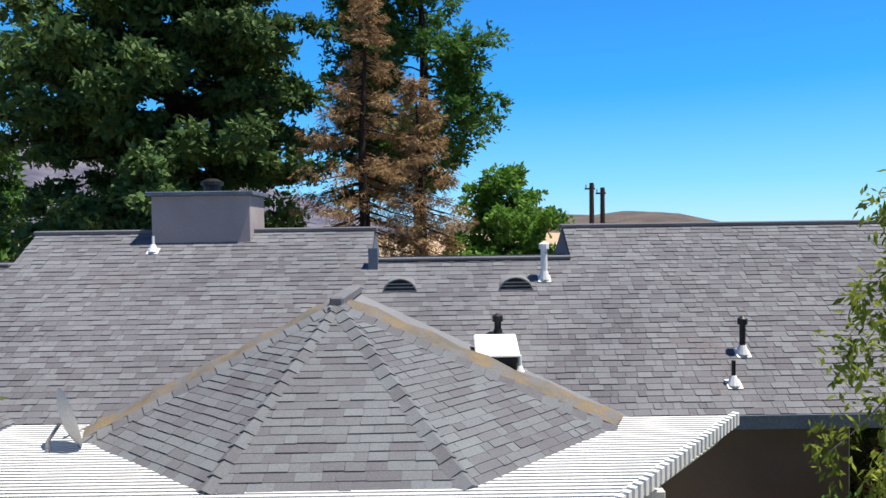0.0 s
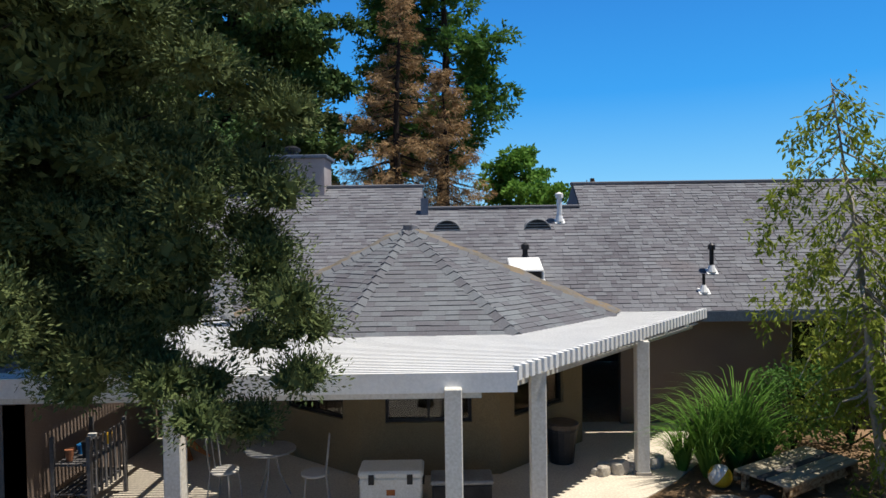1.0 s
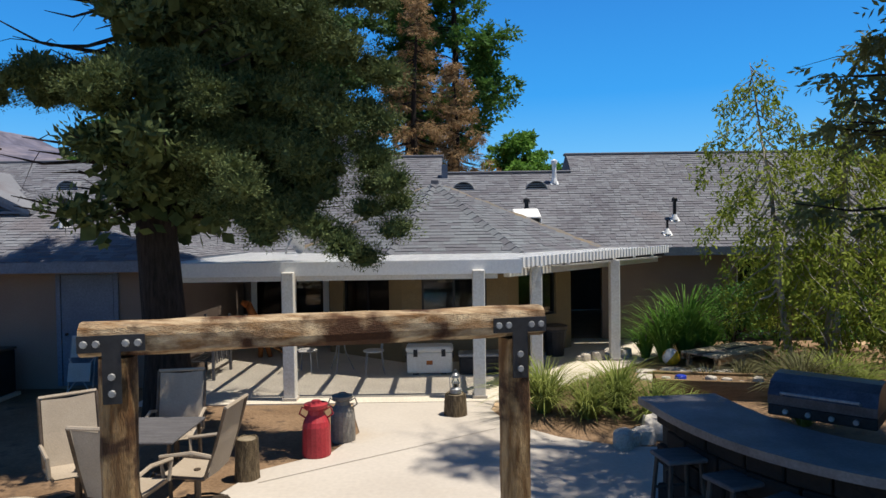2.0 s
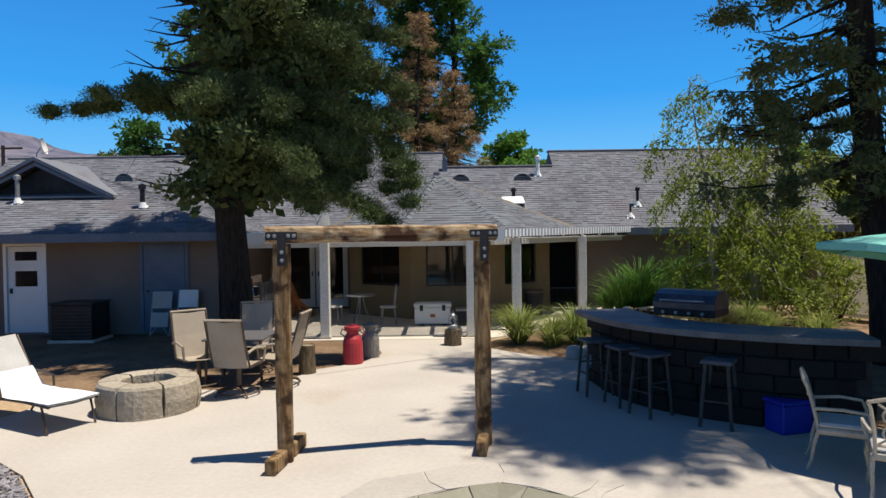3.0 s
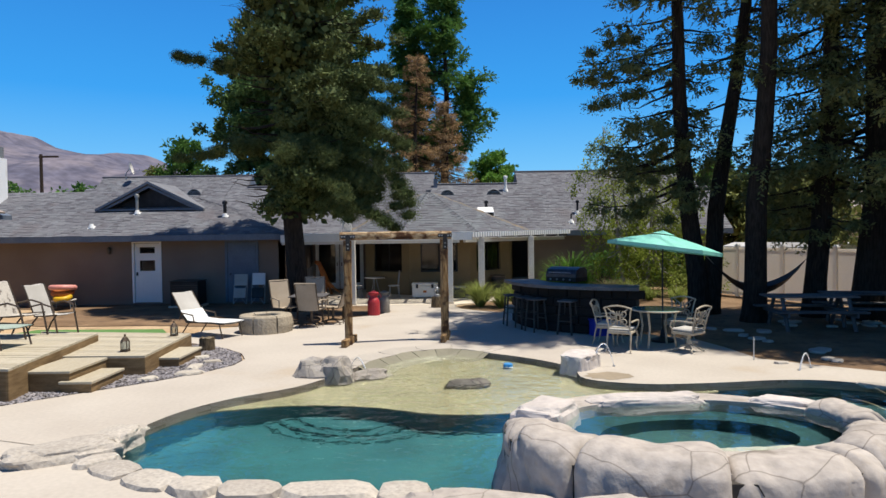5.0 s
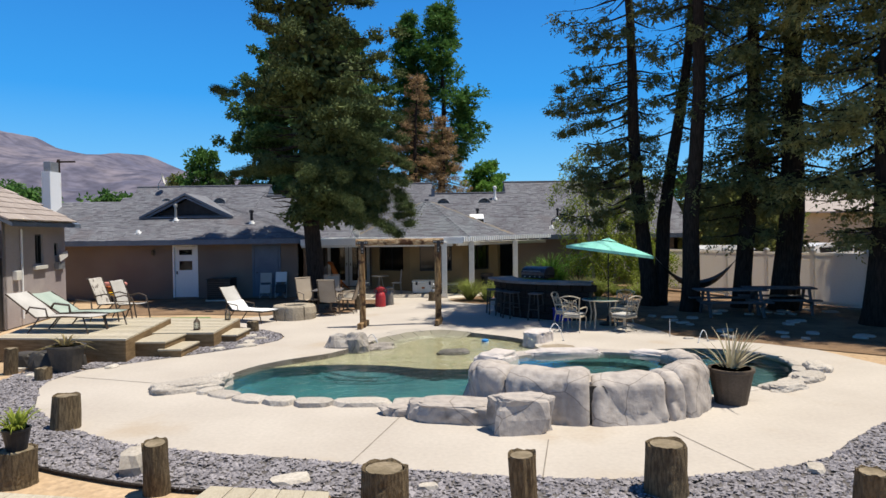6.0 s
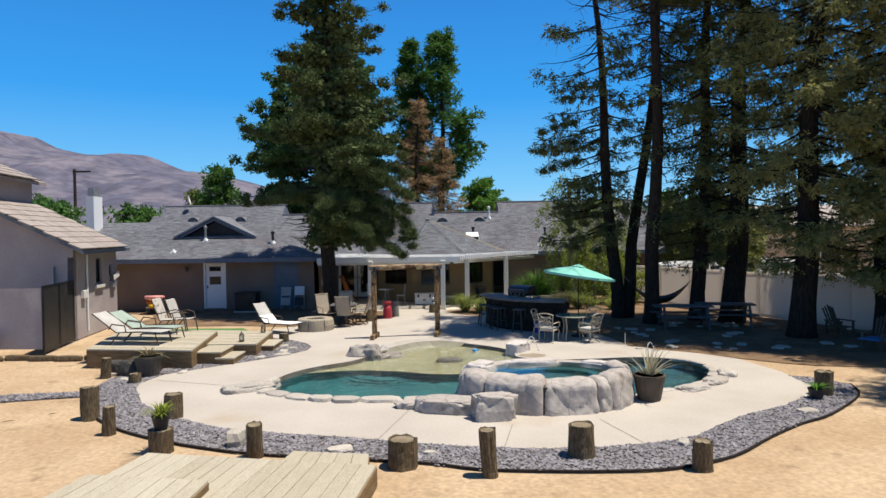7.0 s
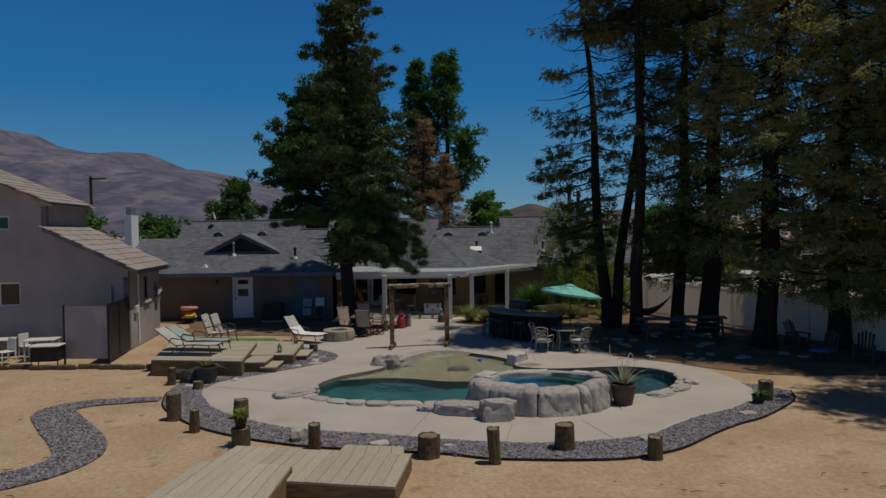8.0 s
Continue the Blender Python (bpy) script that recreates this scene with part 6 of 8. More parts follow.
M["brown_pot"] = mk("brown_plastic_pot", (0.10, 0.075, 0.055), (0.15, 0.115, 0.085), 3, 40, 0.7, 0.1)
pot_plant(1.5, -10.35, 0, 0.30, 0.5, 0.85, "yucca", "spiky dry yucca in a dark brown round pot beside the spa", 1, "brown_pot", n=34, w=0.022, up=0.55, sag=0.16)
pot_plant(-9.62, -7.45, 0, 0.32, 0.48, 0.6, "blade_dry", "drooping agave in a dark round pot beside the wooden deck", 2, n=30, w=0.025, up=0.3)
pot_plant(-6.93, -13.02, 0.335, 0.13, 0.22, 0.42, "olive", "yellow-green plant in a black pot on a log", 3, "black", 60, 0.02, 0.7)
pot_plant(4.72, -10.45, 0, 0.15, 0.2, 0.3, "bright", "yellow-green plant in a small dark pot beside a log", 4, "black", 50, 0.022, 0.6)
rnd = random.Random(8)
for x, y, s in ((-4.14, -13.11, 0.20), (-5.85, -12.75, 0.2), (4.05, -11.35, 0.2), (1.2, -13.0, 0.14), (-2.75, -13.35, 0.1), (-7.0, -5.0, 0.22), (-7.1, -4.5, 0.2), (-6.95, -4.05, 0.16), (-7.5, -5.4, 0.16), (-7.3, -3.6, 0.14), (-10.1, -7.0, 0.24), (-10.6, -7.3, 0.26), (-9.9, -7.9, 0.2), (-8.9, -7.2, 0.14)):
    up = 0.22 if (x, y) == (-5.85, -12.75) else 0.06
    tagged(stone("garden_stone", None, x, y, -0.02, s, s * 0.62, up, int(s * 900) + int(-x * 10), rnd.uniform(0, 90), "stone_white", 0.25, 2, 0.2), "flat pale stone lying in the slate chips", "stone", "pale stones in the slate")

# ---- timber platforms ----
def platform(label, corners, z, thick, plank_dir, pw=0.14, group=""):
    """A low timber deck over four plan corners (back-left, back-right, front-right, front-left)."""
    t = thing("timber_deck", label, "deck", group=group)
    a, b, c, d = (Vector((*p, 0)) for p in corners)
    n = max(2, int(((b - a) if plank_dir == "depth" else (d - a)).length / pw))
    for k in range(n):
        t0, t1 = k / n + 0.004 / pw / n, (k + 1) / n - 0.004 / pw / n
        q = [a.lerp(b, t0), a.lerp(b, t1), d.lerp(c, t1), d.lerp(c, t0)] if plank_dir == "depth" else [a.lerp(d, t0), b.lerp(c, t0), b.lerp(c, t1), a.lerp(d, t1)]
        bm = bmesh.new()
        slab(bm, [(p.x, p.y) for p in q], z - 0.035, z + 0.002 * math.sin(k * 5.1))
        part("plank", bm, "plank", t)
    for p, q in ((a, b), (b, c), (c, d), (d, a)):
        dv = q - p
        ob = part("side_board", boxes((0, -0.03, 0.0, dv.length, 0.006, z - 0.036)), "deck_side", t)
        ob.matrix_basis = pose(p.x, p.y, 0, 0, 0, math.degrees(math.atan2(dv.y, dv.x)))
    return t


platform("low pale boardwalk platform in the dirt", [(-6.72, -13.95), (-3.42, -14.58), (-3.6, -16.05), (-7.0, -15.45)], 0.28, 0.2, "depth", 0.2, "boardwalk platforms")
platform("raised pale boardwalk platform overlapping the lower one", [(-6.95, -15.1), (-5.36, -15.35), (-5.45, -18.0), (-7.4, -17.8)], 0.40, 0.2, "depth", 0.2, "boardwalk platforms")
platform("small pale step beside the boardwalk", [(-4.72, -13.72), (-3.6, -13.9), (-3.55, -14.45), (-4.8, -14.2)], 0.2, 0.15, "depth", 0.2, "boardwalk platforms")
platform("upper pale timber sun deck with dark sides", [(-12.4, -3.2), (-9.35, -3.4), (-8.85, -6.75), (-11.7, -6.35)], 0.47, 0.4, "width", 0.14, "timber sun decks")
platform("lower pale timber sun deck with dark sides", [(-11.3, -2.0), (-7.9, -2.55), (-7.72, -5.03), (-9.2, -5.0)], 0.32, 0.3, "width", 0.14, "timber sun decks")
for k, (x0, y0, x1, y1, z) in enumerate(((-9.0, -6.2, -8.3, -5.1, 0.32), (-8.45, -6.25, -7.95, -5.25, 0.17), (-7.85, -4.4, -7.4, -3.3, 0.17))):
    st = thing("timber_step", "pale timber step beside the sun deck", "step", group="timber steps")
    part("tread", boxes((x0, y0, z - 0.04, x1, y1, z), bevel=0.006), "plank", st)
    part("riser", boxes((x0 + 0.02, y0 + 0.02, 0, x1 - 0.02, y1 - 0.02, z - 0.041)), "deck_side", st)


def lantern(x, y, z):
    t = thing("lantern", "small metal lantern with glass sides", "lantern", pose(x, y, z), "small lanterns")
    part("lantern_base", boxes((-0.06, -0.06, 0, 0.06, 0.06, 0.03)), "bronze", t)
    part("lantern_glass", boxes((-0.045, -0.045, 0.03, 0.045, 0.045, 0.18)), "window", t)
    for sx in (-0.05, 0.05):
        for sy in (-0.05, 0.05):
            part("lantern_bar", boxes((sx - 0.006, sy - 0.006, 0.03, sx + 0.006, sy + 0.006, 0.18)), "bronze", t)
    part("lantern_roof", lathe([(0.08, 0.18), (0.04, 0.24), (0.015, 0.26), (0.02, 0.29), (0.004, 0.3)], 8), "bronze", t)


lantern(-8.25, -4.6, 0.325)
lantern(-8.1, -2.9, 0.325)


M["deck_grey"] = mk("weathered_grey_timber", (0.10, 0.095, 0.10), (0.19, 0.185, 0.19), 3, 24, 0.85, 0.4, "obj", (0.08, 0.075, 0.08), stretch=(1.0, 6.0, 6.0))
# ---- furniture ----
def bars(parent, name, mat, lines, r, n=6):
    for pts in lines:
        part(name, tubed(pts, r, n), mat, parent)


def sheet_part(name, parent, mat, pts, width, thick=0.012, label=""):
    """A slung sheet through (y, z) stations, width across x."""
    bm = bmesh.new()
    rows = []
    for y, z in pts:
        rows.append([bm.verts.new((x * width / 2, y, z - 0.015 * (1 - abs(x)))) for x in (-1, -0.5, 0, 0.5, 1)])
    lo = [[bm.verts.new(v.co - Vector((0, 0, thick))) for v in r] for r in rows]
    for a, b in zip(rows, rows[1:]):
        for k in range(4):
            bm.faces.new((a[k], a[k + 1], b[k + 1], b[k]))
    for a, b in zip(lo, lo[1:]):
        for k in range(4):
            bm.faces.new((a[k], b[k], b[k + 1], a[k + 1]))
    return part(name, bm, mat, parent, label)


def lounger(m, label, cloth="sling_grey", back=55, towel=False):
    """A sling chaise, feet at -y, head at +y."""
    t = thing("sun_lounger", label, "sun lounger", m, "sun loungers")
    ca, sa = math.cos(radians(back)), math.sin(radians(back))
    for x in (-0.31, 0.31):
        part("side_rail", tubed([(x, -1.0, 0.34), (x, -0.4, 0.36), (x, 0.25, 0.33)], 0.016, 6), "bronze", t)
        part("back_rail", tubed([(x, 0.25, 0.33), (x, 0.25 + 0.45 * ca, 0.33 + 0.45 * sa), (x, 0.25 + 0.85 * ca, 0.33 + 0.85 * sa)], 0.016, 6), "bronze", t)
        part("leg", tubed([(x, -0.85, 0.34), (x, -0.95, 0.0)], 0.016, 6), "bronze", t)
        part("leg", tubed([(x, 0.15, 0.34), (x, 0.45, 0.0)], 0.016, 6), "bronze", t)
        part("armrest", tubed([(x * 1.08, -0.05, 0.34), (x * 1.12, -0.02, 0.52), (x * 1.12, 0.35, 0.56), (x * 1.06, 0.45, 0.42)], 0.018, 6), "bronze", t)
    sheet_part("seat_sling", t, cloth, [(-1.0, 0.35), (-0.6, 0.35), (-0.2, 0.34), (0.25, 0.33)], 0.6)
    sheet_part("back_sling", t, cloth, [(0.25, 0.335), (0.25 + 0.4 * ca, 0.335 + 0.42 * sa), (0.25 + 0.88 * ca, 0.335 + 0.86 * sa)], 0.6)
    if towel:
        sheet_part("towel", t, "towel", [(-1.02, 0.385), (-0.6, 0.385), (-0.2, 0.37), (0.18, 0.39), (0.25 + 0.3 * ca, 0.36 + 0.32 * sa)], 0.66, 0.02, "crumpled white towel")
    return t


def sling_chair(m, label="tan sling patio chair on a swivel base"):
    t = thing("patio_chair", label, "patio chair", m, "tan chairs round the dining table")
    sheet_part("seat_sling", t, "sling", [(-0.26, 0.44), (0.0, 0.42), (0.22, 0.43)], 0.5)
    sheet_part("back_sling", t, "sling", [(0.22, 0.43), (0.32, 0.75), (0.4, 1.08)], 0.5)
    for x in (-0.27, 0.27):
        part("side_frame", tubed([(x, -0.28, 0.44), (x, 0.2, 0.42), (x, 0.32, 0.75), (x, 0.42, 1.1)], 0.017, 6), "bronze", t)
        part("armrest", tubed([(x * 1.05, -0.2, 0.44), (x * 1.12, -0.22, 0.64), (x * 1.12, 0.1, 0.68), (x * 1.05, 0.28, 0.64)], 0.02, 6), "sling", t, "pale armrest")
    part("top_rail", tubed([(-0.27, 0.42, 1.1), (0.27, 0.42, 1.1)], 0.02, 6), "sling", t)
    part("swivel_post", tubed([(0, 0, 0.1), (0, 0, 0.42)], 0.035, 8), "bronze", t)
    for k in range(4):
        a = math.pi / 4 + k * math.pi / 2
        part("foot", tubed([(0, 0, 0.12), (0.3 * math.cos(a), 0.3 * math.sin(a), 0.06), (0.34 * math.cos(a), 0.34 * math.sin(a), 0.0)], 0.018, 6), "bronze", t)
    part("base_ring", tubed([(0.3 * math.cos(k * 0.5236), 0.3 * math.sin(k * 0.5236), 0.05) for k in range(13)], 0.014, 5), "bronze", t)
    return t


def scroll_chair(m, swivel=False):
    """Cast chair with a scrolled back, on four curved legs or on a swivel base."""
    t = thing("garden_chair", "cream cast-metal swivel garden chair with scrolled back" if swivel else "cream cast-metal garden chair with scrolled back", "garden chair", m, "cream chairs round the green table")
    part("seat", boxes((-0.25, -0.25, 0.36, 0.25, 0.23, 0.43), bevel=0.02), "cream", t)
    part("cushion", boxes((-0.235, -0.24, 0.431, 0.235, 0.21, 0.48), bevel=0.022), "sling_grey", t, "pale seat pad")
    if swivel:
        part("pedestal", lathe([(0.05, 0.36), (0.035, 0.26), (0.05, 0.2), (0.03, 0.12), (0.06, 0.06)], 12), "cream", t)
        for k in range(4):
            c, d = math.cos(k * math.pi / 2 + 0.78), math.sin(k * math.pi / 2 + 0.78)
            part("base_foot", tubed([(0.03 * c, 0.03 * d, 0.14), (0.14 * c, 0.14 * d, 0.12), (0.24 * c, 0.24 * d, 0.04), (0.31 * c, 0.31 * d, 0.02)], 0.019, 6), "cream", t)
    for x in (-0.23, 0.23):
        sg = 1 if x > 0 else -1
        if not swivel:
            part("front_leg", tubed([(x, -0.22, 0.4), (x * 1.12, -0.25, 0.3), (x * 1.02, -0.22, 0.13), (x * 1.1, -0.25, 0.0)], [0.022, 0.02, 0.015, 0.019], 6), "cream", t)
            part("back_leg", tubed([(x, 0.21, 0.4), (x * 1.04, 0.25, 0.25), (x * 1.02, 0.27, 0.1), (x * 1.1, 0.31, 0.0)], [0.02, 0.018, 0.015, 0.018], 6), "cream", t)
        part("back_post", tubed([(x * 0.92, 0.21, 0.4), (x * 0.96, 0.25, 0.62), (x * 1.1, 0.31, 0.84), (x * 1.2, 0.34, 0.9)], 0.016, 6), "cream", t)
        part("armrest", tubed([(x, -0.2, 0.42), (x * 1.2, -0.24, 0.52), (x * 1.28, -0.2, 0.62), (x * 1.28, 0.0, 0.64), (x * 1.08, 0.25, 0.62)], 0.017, 6), "cream", t)
        for cz, cr, turn in ((0.79, 0.088, 1), (0.61, 0.082, -1)):
            part("scroll", tubed([(sg * (0.105 + cr * (1 - k / 18) * math.cos(k * 0.6 + 2.6)), 0.245 + (cz - 0.6) * 0.28, cz + turn * cr * (1 - k / 18) * math.sin(k * 0.6 + 2.6)) for k in range(15)], 0.012, 5), "cream", t)
        part("side_scroll", tubed([(sg * (0.2 - 0.17 * math.sin(k * math.pi / 10)), 0.235 + 0.1 * k / 10, 0.51 + 0.38 * k / 10) for k in range(11)], 0.011, 5), "cream", t)
    part("top_rail", tubed([(-0.275, 0.34, 0.9), (-0.14, 0.35, 0.94), (0, 0.355, 0.955), (0.14, 0.35, 0.94), (0.275, 0.34, 0.9)], 0.018, 6), "cream", t)
    part("lower_rail", tubed([(-0.22, 0.225, 0.5), (0.22, 0.225, 0.5)], 0.014, 6), "cream", t)
    part("centre_medallion", tubed([(0.05 * math.cos(k * math.tau / 12), 0.27 + 0.06 * math.sin(k * math.tau / 12) * 0.28, 0.70 + 0.06 * math.sin(k * math.tau / 12)) for k in range(13)], 0.011, 5), "cream", t)
    return t


# green glass table, umbrella and chairs
tb = thing("garden_table", "round table with blue-green glass top and cream legs", "table", pose(1.45, -3.05, 0))
part("tabletop", lathe([(0.48, 0.715), (0.5, 0.725), (0.5, 0.745), (0.48, 0.752)], 28), "table_glass", tb, "blue-green tabletop")
part("table_rim", tubed([(0.5 * math.cos(k * math.tau / 24), 0.5 * math.sin(k * math.tau / 24), 0.735) for k in range(25)], 0.016, 5), "cream", tb)
for k in range(4):
    a = math.pi / 4 + k * math.pi / 2
    part("table_leg", tubed([(0.38 * math.cos(a), 0.38 * math.sin(a), 0.71), (0.32 * math.cos(a), 0.32 * math.sin(a), 0.4), (0.38 * math.cos(a), 0.38 * math.sin(a), 0.0)], 0.022, 6), "cream", tb)
for x, y, rz in ((0.66, -3.38, 150), (0.6, -2.65, 62), (2.1, -2.35, -40), (1.85, -3.6, -142)):
    scroll_chair(pose(x, y, 0, 0, 0, rz) @ Matrix.Scale(0.93, 4), rz == -142)
um = thing("patio_umbrella", "tilted turquoise patio umbrella on a thin pole", "umbrella", pose(1.75, -2.45, 0))
part("umbrella_base", lathe([(0.24, 0.0), (0.24, 0.05), (0.06, 0.1), (0.03, 0.25)], 16), "dark_metal", um)
part("umbrella_pole", tubed([(0, 0, 0.1), (0, 0, 1.6), (0.02, 0, 2.17)], 0.017, 8), "dark_metal", um)
hub, rib_r = Vector((0.02, 0, 2.24)), 1.13
rim = []
for k in range(8):
    a = k * math.pi / 4 + 0.35
    rim.append(Vector((hub.x + rib_r * math.cos(a), rib_r * math.sin(a), 1.93 - 0.16 * math.cos(a) + 0.02)))
bm = bmesh.new()
vent_r = [hub.lerp(v, 0.2) for v in rim]
midr = [hub.lerp(v, 0.6) + Vector((0, 0, 0.008)) for v in rim]
va, vb, vc = ([bm.verts.new(v) for v in q] for q in (vent_r, midr, rim))
for k in range(8):
    bm.faces.new((va[k], va[(k + 1) % 8], vb[(k + 1) % 8], vb[k])), bm.faces.new((vb[k], vb[(k + 1) % 8], vc[(k + 1) % 8], vc[k]))
    d = [bm.verts.new(v + Vector((0, 0, -0.07))) for v in (rim[k], rim[(k + 1) % 8])]
    bm.faces.new((vc[k], vc[(k + 1) % 8], d[1], d[0]))
canopy = part("canopy", bm, "umbrella", um)
bm = bmesh.new()
tip = bm.verts.new(hub + Vector((0, 0, 0.04)))
vv = [bm.verts.new(hub.lerp(v, 0.2) + Vector((0, 0, 0.02))) for v in rim]
for k in range(8):
    bm.faces.new((tip, vv[k], vv[(k + 1) % 8]))
part("vent_cap", bm, "umbrella", canopy)
for v in rim:
    part("rib", tubed([hub + Vector((0, 0, -0.03)), v + Vector((0, 0, -0.03))], 0.008, 5), "dark_metal", um)

# curved bar with stone front, stools and a grill
bar = thing("outdoor_bar", "curved outdoor bar of dark stone with slate counter", "bar counter")
OUT = smooth_line([(-1.17, 1.05), (-1.05, 0.2), (-0.8, -0.5), (-0.4, -1.03), (0.15, -1.45), (0.75, -1.78), (1.4, -2.0)], 4)
NRM = []
for i, p in enumerate(OUT):
    a, b = Vector(OUT[max(i - 1, 0)]), Vector(OUT[min(i + 1, len(OUT) - 1)])
    d = (b - a).normalized()
    NRM.append(Vector((-d.y, d.x)))
INN = [(p[0] + n.x * 0.82, p[1] + n.y * 0.82) for p, n in zip(OUT, NRM)]
part("counter", slab(bmesh.new(), list(OUT) + INN[::-1], 1.0, 1.07), "bar_top", bar)
o2 = [(p[0] + n.x * 0.26, p[1] + n.y * 0.26) for p, n in zip(OUT, NRM)]
i2 = [(p[0] + n.x * 0.74, p[1] + n.y * 0.74) for p, n in zip(OUT, NRM)]
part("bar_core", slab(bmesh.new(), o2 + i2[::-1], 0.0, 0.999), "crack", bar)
rnd = random.Random(4)
pts = [Vector((p[0] + n.x * 0.25, p[1] + n.y * 0.25, 0)) for p, n in zip(OUT, NRM)]
total = sum((b - a).length for a, b in zip(pts, pts[1:]))


def along(s):
    for a, b in zip(pts, pts[1:]):
        l = (b - a).length
        if s <= l:
            return a.lerp(b, s / l), math.degrees(math.atan2(b.y - a.y, b.x - a.x))
        s -= l
    return pts[-1], math.degrees(math.atan2((pts[-1] - pts[-2]).y, (pts[-1] - pts[-2]).x))


for row in range(5):
    s = -0.2 * (row % 2)
    while s < total:
        w = rnd.uniform(0.3, 0.48)
        if s + w / 2 > 0.05 and s + w / 2 < total:
            p, deg = along(s + w / 2)
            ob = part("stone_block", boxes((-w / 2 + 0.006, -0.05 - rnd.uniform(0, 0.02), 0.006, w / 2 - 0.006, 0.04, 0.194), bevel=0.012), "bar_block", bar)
            ob.matrix_basis = pose(p.x, p.y, row * 0.2, 0, 0, deg)
        s += w
gr = thing("grill", "dark steel barbecue grill with rounded lid set on the bar", "grill", pose(0.3, 0.3, 1.07, 0, 0, -42))
part("grill_body", boxes((-0.42, -0.28, 0, 0.42, 0.28, 0.1), bevel=0.01), "dark_metal", gr)
bm = bmesh.new()
prof = [(-0.28, 0.1), (-0.28, 0.18), (-0.2, 0.29), (-0.05, 0.34), (0.15, 0.34), (0.26, 0.27), (0.28, 0.1)]
l, r = [bm.verts.new((-0.42, y, z)) for y, z in prof], [bm.verts.new((0.42, y, z)) for y, z in prof]
for k in range(len(prof) - 1):
    bm.faces.new((l[k], r[k], r[k + 1], l[k + 1]))
bm.faces.new(l[::-1]), bm.faces.new(r)
part("grill_lid", bm, "steel", gr)
part("lid_handle", tubed([(-0.3, -0.3, 0.2), (-0.3, -0.34, 0.22), (0.3, -0.34, 0.22), (0.3, -0.3, 0.2)], 0.013, 6), "grey_metal", gr)
for k in range(4):
    part("knob", tubed([(-0.27 + 0.18 * k, -0.28, 0.05), (-0.27 + 0.18 * k, -0.315, 0.05)], 0.022, 8), "grey_metal", gr)


def stool(x, y, rz=0):
    t = thing("bar_stool", "dark wooden bar stool with worn brown seat", "bar stool", pose(x, y, 0, 0, 0, rz), "bar stools")
    part("seat", boxes((-0.19, -0.17, 0.72, 0.19, 0.17, 0.76), bevel=0.012), "deck_grey", t, "worn grey-brown seat")
    for sx in (-1, 1):
        for sy in (-1, 1):
            part("leg", tubed([(sx * 0.14, sy * 0.12, 0.72), (sx * 0.19, sy * 0.17, 0.0)], 0.022, 6), "pot", t)
        part("stretcher", tubed([(sx * 0.165, -0.145, 0.3), (sx * 0.165, 0.145, 0.3)], 0.014, 5), "pot", t)
    for sy in (-1, 1):
        part("stretcher", tubed([(-0.155, sy * 0.15, 0.42), (0.155, sy * 0.15, 0.42)], 0.014, 5), "pot", t)


for x, y, rz in ((-1.05, 0.25, 10), (-0.8, -0.32, 20), (-0.62, -0.82, 30), (0.02, -1.3, 55)):
    stool(x, y, rz)
bx = thing("storage_bin", "blue plastic bin on the deck beside the bar", "bin", pose(0.68, -1.55, 0, 0, 0, 15) @ Matrix.Diagonal((0.8, 0.8, 0.95, 1)))
part("bin_body", boxes((-0.25, -0.18, 0, 0.25, 0.18, 0.34), bevel=0.02), "blue", bx)
part("bin_lid", boxes((-0.27, -0.2, 0.34, 0.27, 0.2, 0.38), bevel=0.012), "blue", bx)

# rustic timber swing frame over the far end of the pool
def hewn(length, r, seed):
    """A debarked log along z, slightly squared, with swellings and knots."""
    bm, n, m, rows = bmesh.new(), 14, int(length / 0.12), []
    for i in range(m + 1):
        z, row = length * i / m, []
        for k in range(n):
            a = k * math.tau / n
            sq = 1 / max(abs(math.cos(a)), abs(math.sin(a))) ** 0.55
            q = Vector((math.cos(a) * 1.6 + seed, math.sin(a) * 1.6, z * 2.2))
            rr = r * 0.9 * sq * (1 + 0.10 * noise.noise(q) + 0.06 * noise.noise(q * 3.0))
            row.append(bm.verts.new((rr * math.cos(a), rr * math.sin(a), z)))
        rows.append(row)
    for a, b in zip(rows, rows[1:]):
        for k in range(n):
            bm.faces.new((a[k], a[(k + 1) % n], b[(k + 1) % n], b[k]))
    bm.faces.new(rows[0][::-1]), bm.faces.new(rows[-1])
    return bm


pg = thing("timber_arch", "rustic timber arch with iron plates on cross feet", "arch")
L0, R0 = Vector((-4.72, -2.3, 0)), Vector((-2.72, -1.85, 0))
dirv = (R0 - L0).normalized()
deg = math.degrees(math.atan2(dirv.y, dirv.x))
for q in (L0, R0):
    leg = part("arch_post", hewn(2.16, 0.092, 3 if q is L0 else 8), "post", pg)
    leg.matrix_basis = pose(q.x, q.y, 0, 0, 0, deg)
    for s in (-1, 1):
        ft = part("arch_foot", boxes((-0.05, s * 0.09 if s > 0 else -0.42, 0.0, 0.06, 0.46 if s > 0 else -0.09, 0.15), bevel=0.012), "post", pg)
        ft.matrix_basis = pose(q.x, q.y, 0, 0, 0, deg - 20)
    pl = part("iron_plate", boxes((-0.15, -0.112, 2.2, 0.15, -0.1, 2.28), (-0.042, -0.112, 1.95, 0.042, -0.1, 2.2)), "black", pg, "black T-shaped iron plate")
    pl.matrix_basis = pose(q.x, q.y, 0, 0, 0, deg)
    for bx_, bz in ((-0.12, 2.24), (-0.065, 2.24), (0.065, 2.24), (0.12, 2.24), (0, 2.08), (0, 2.0)):
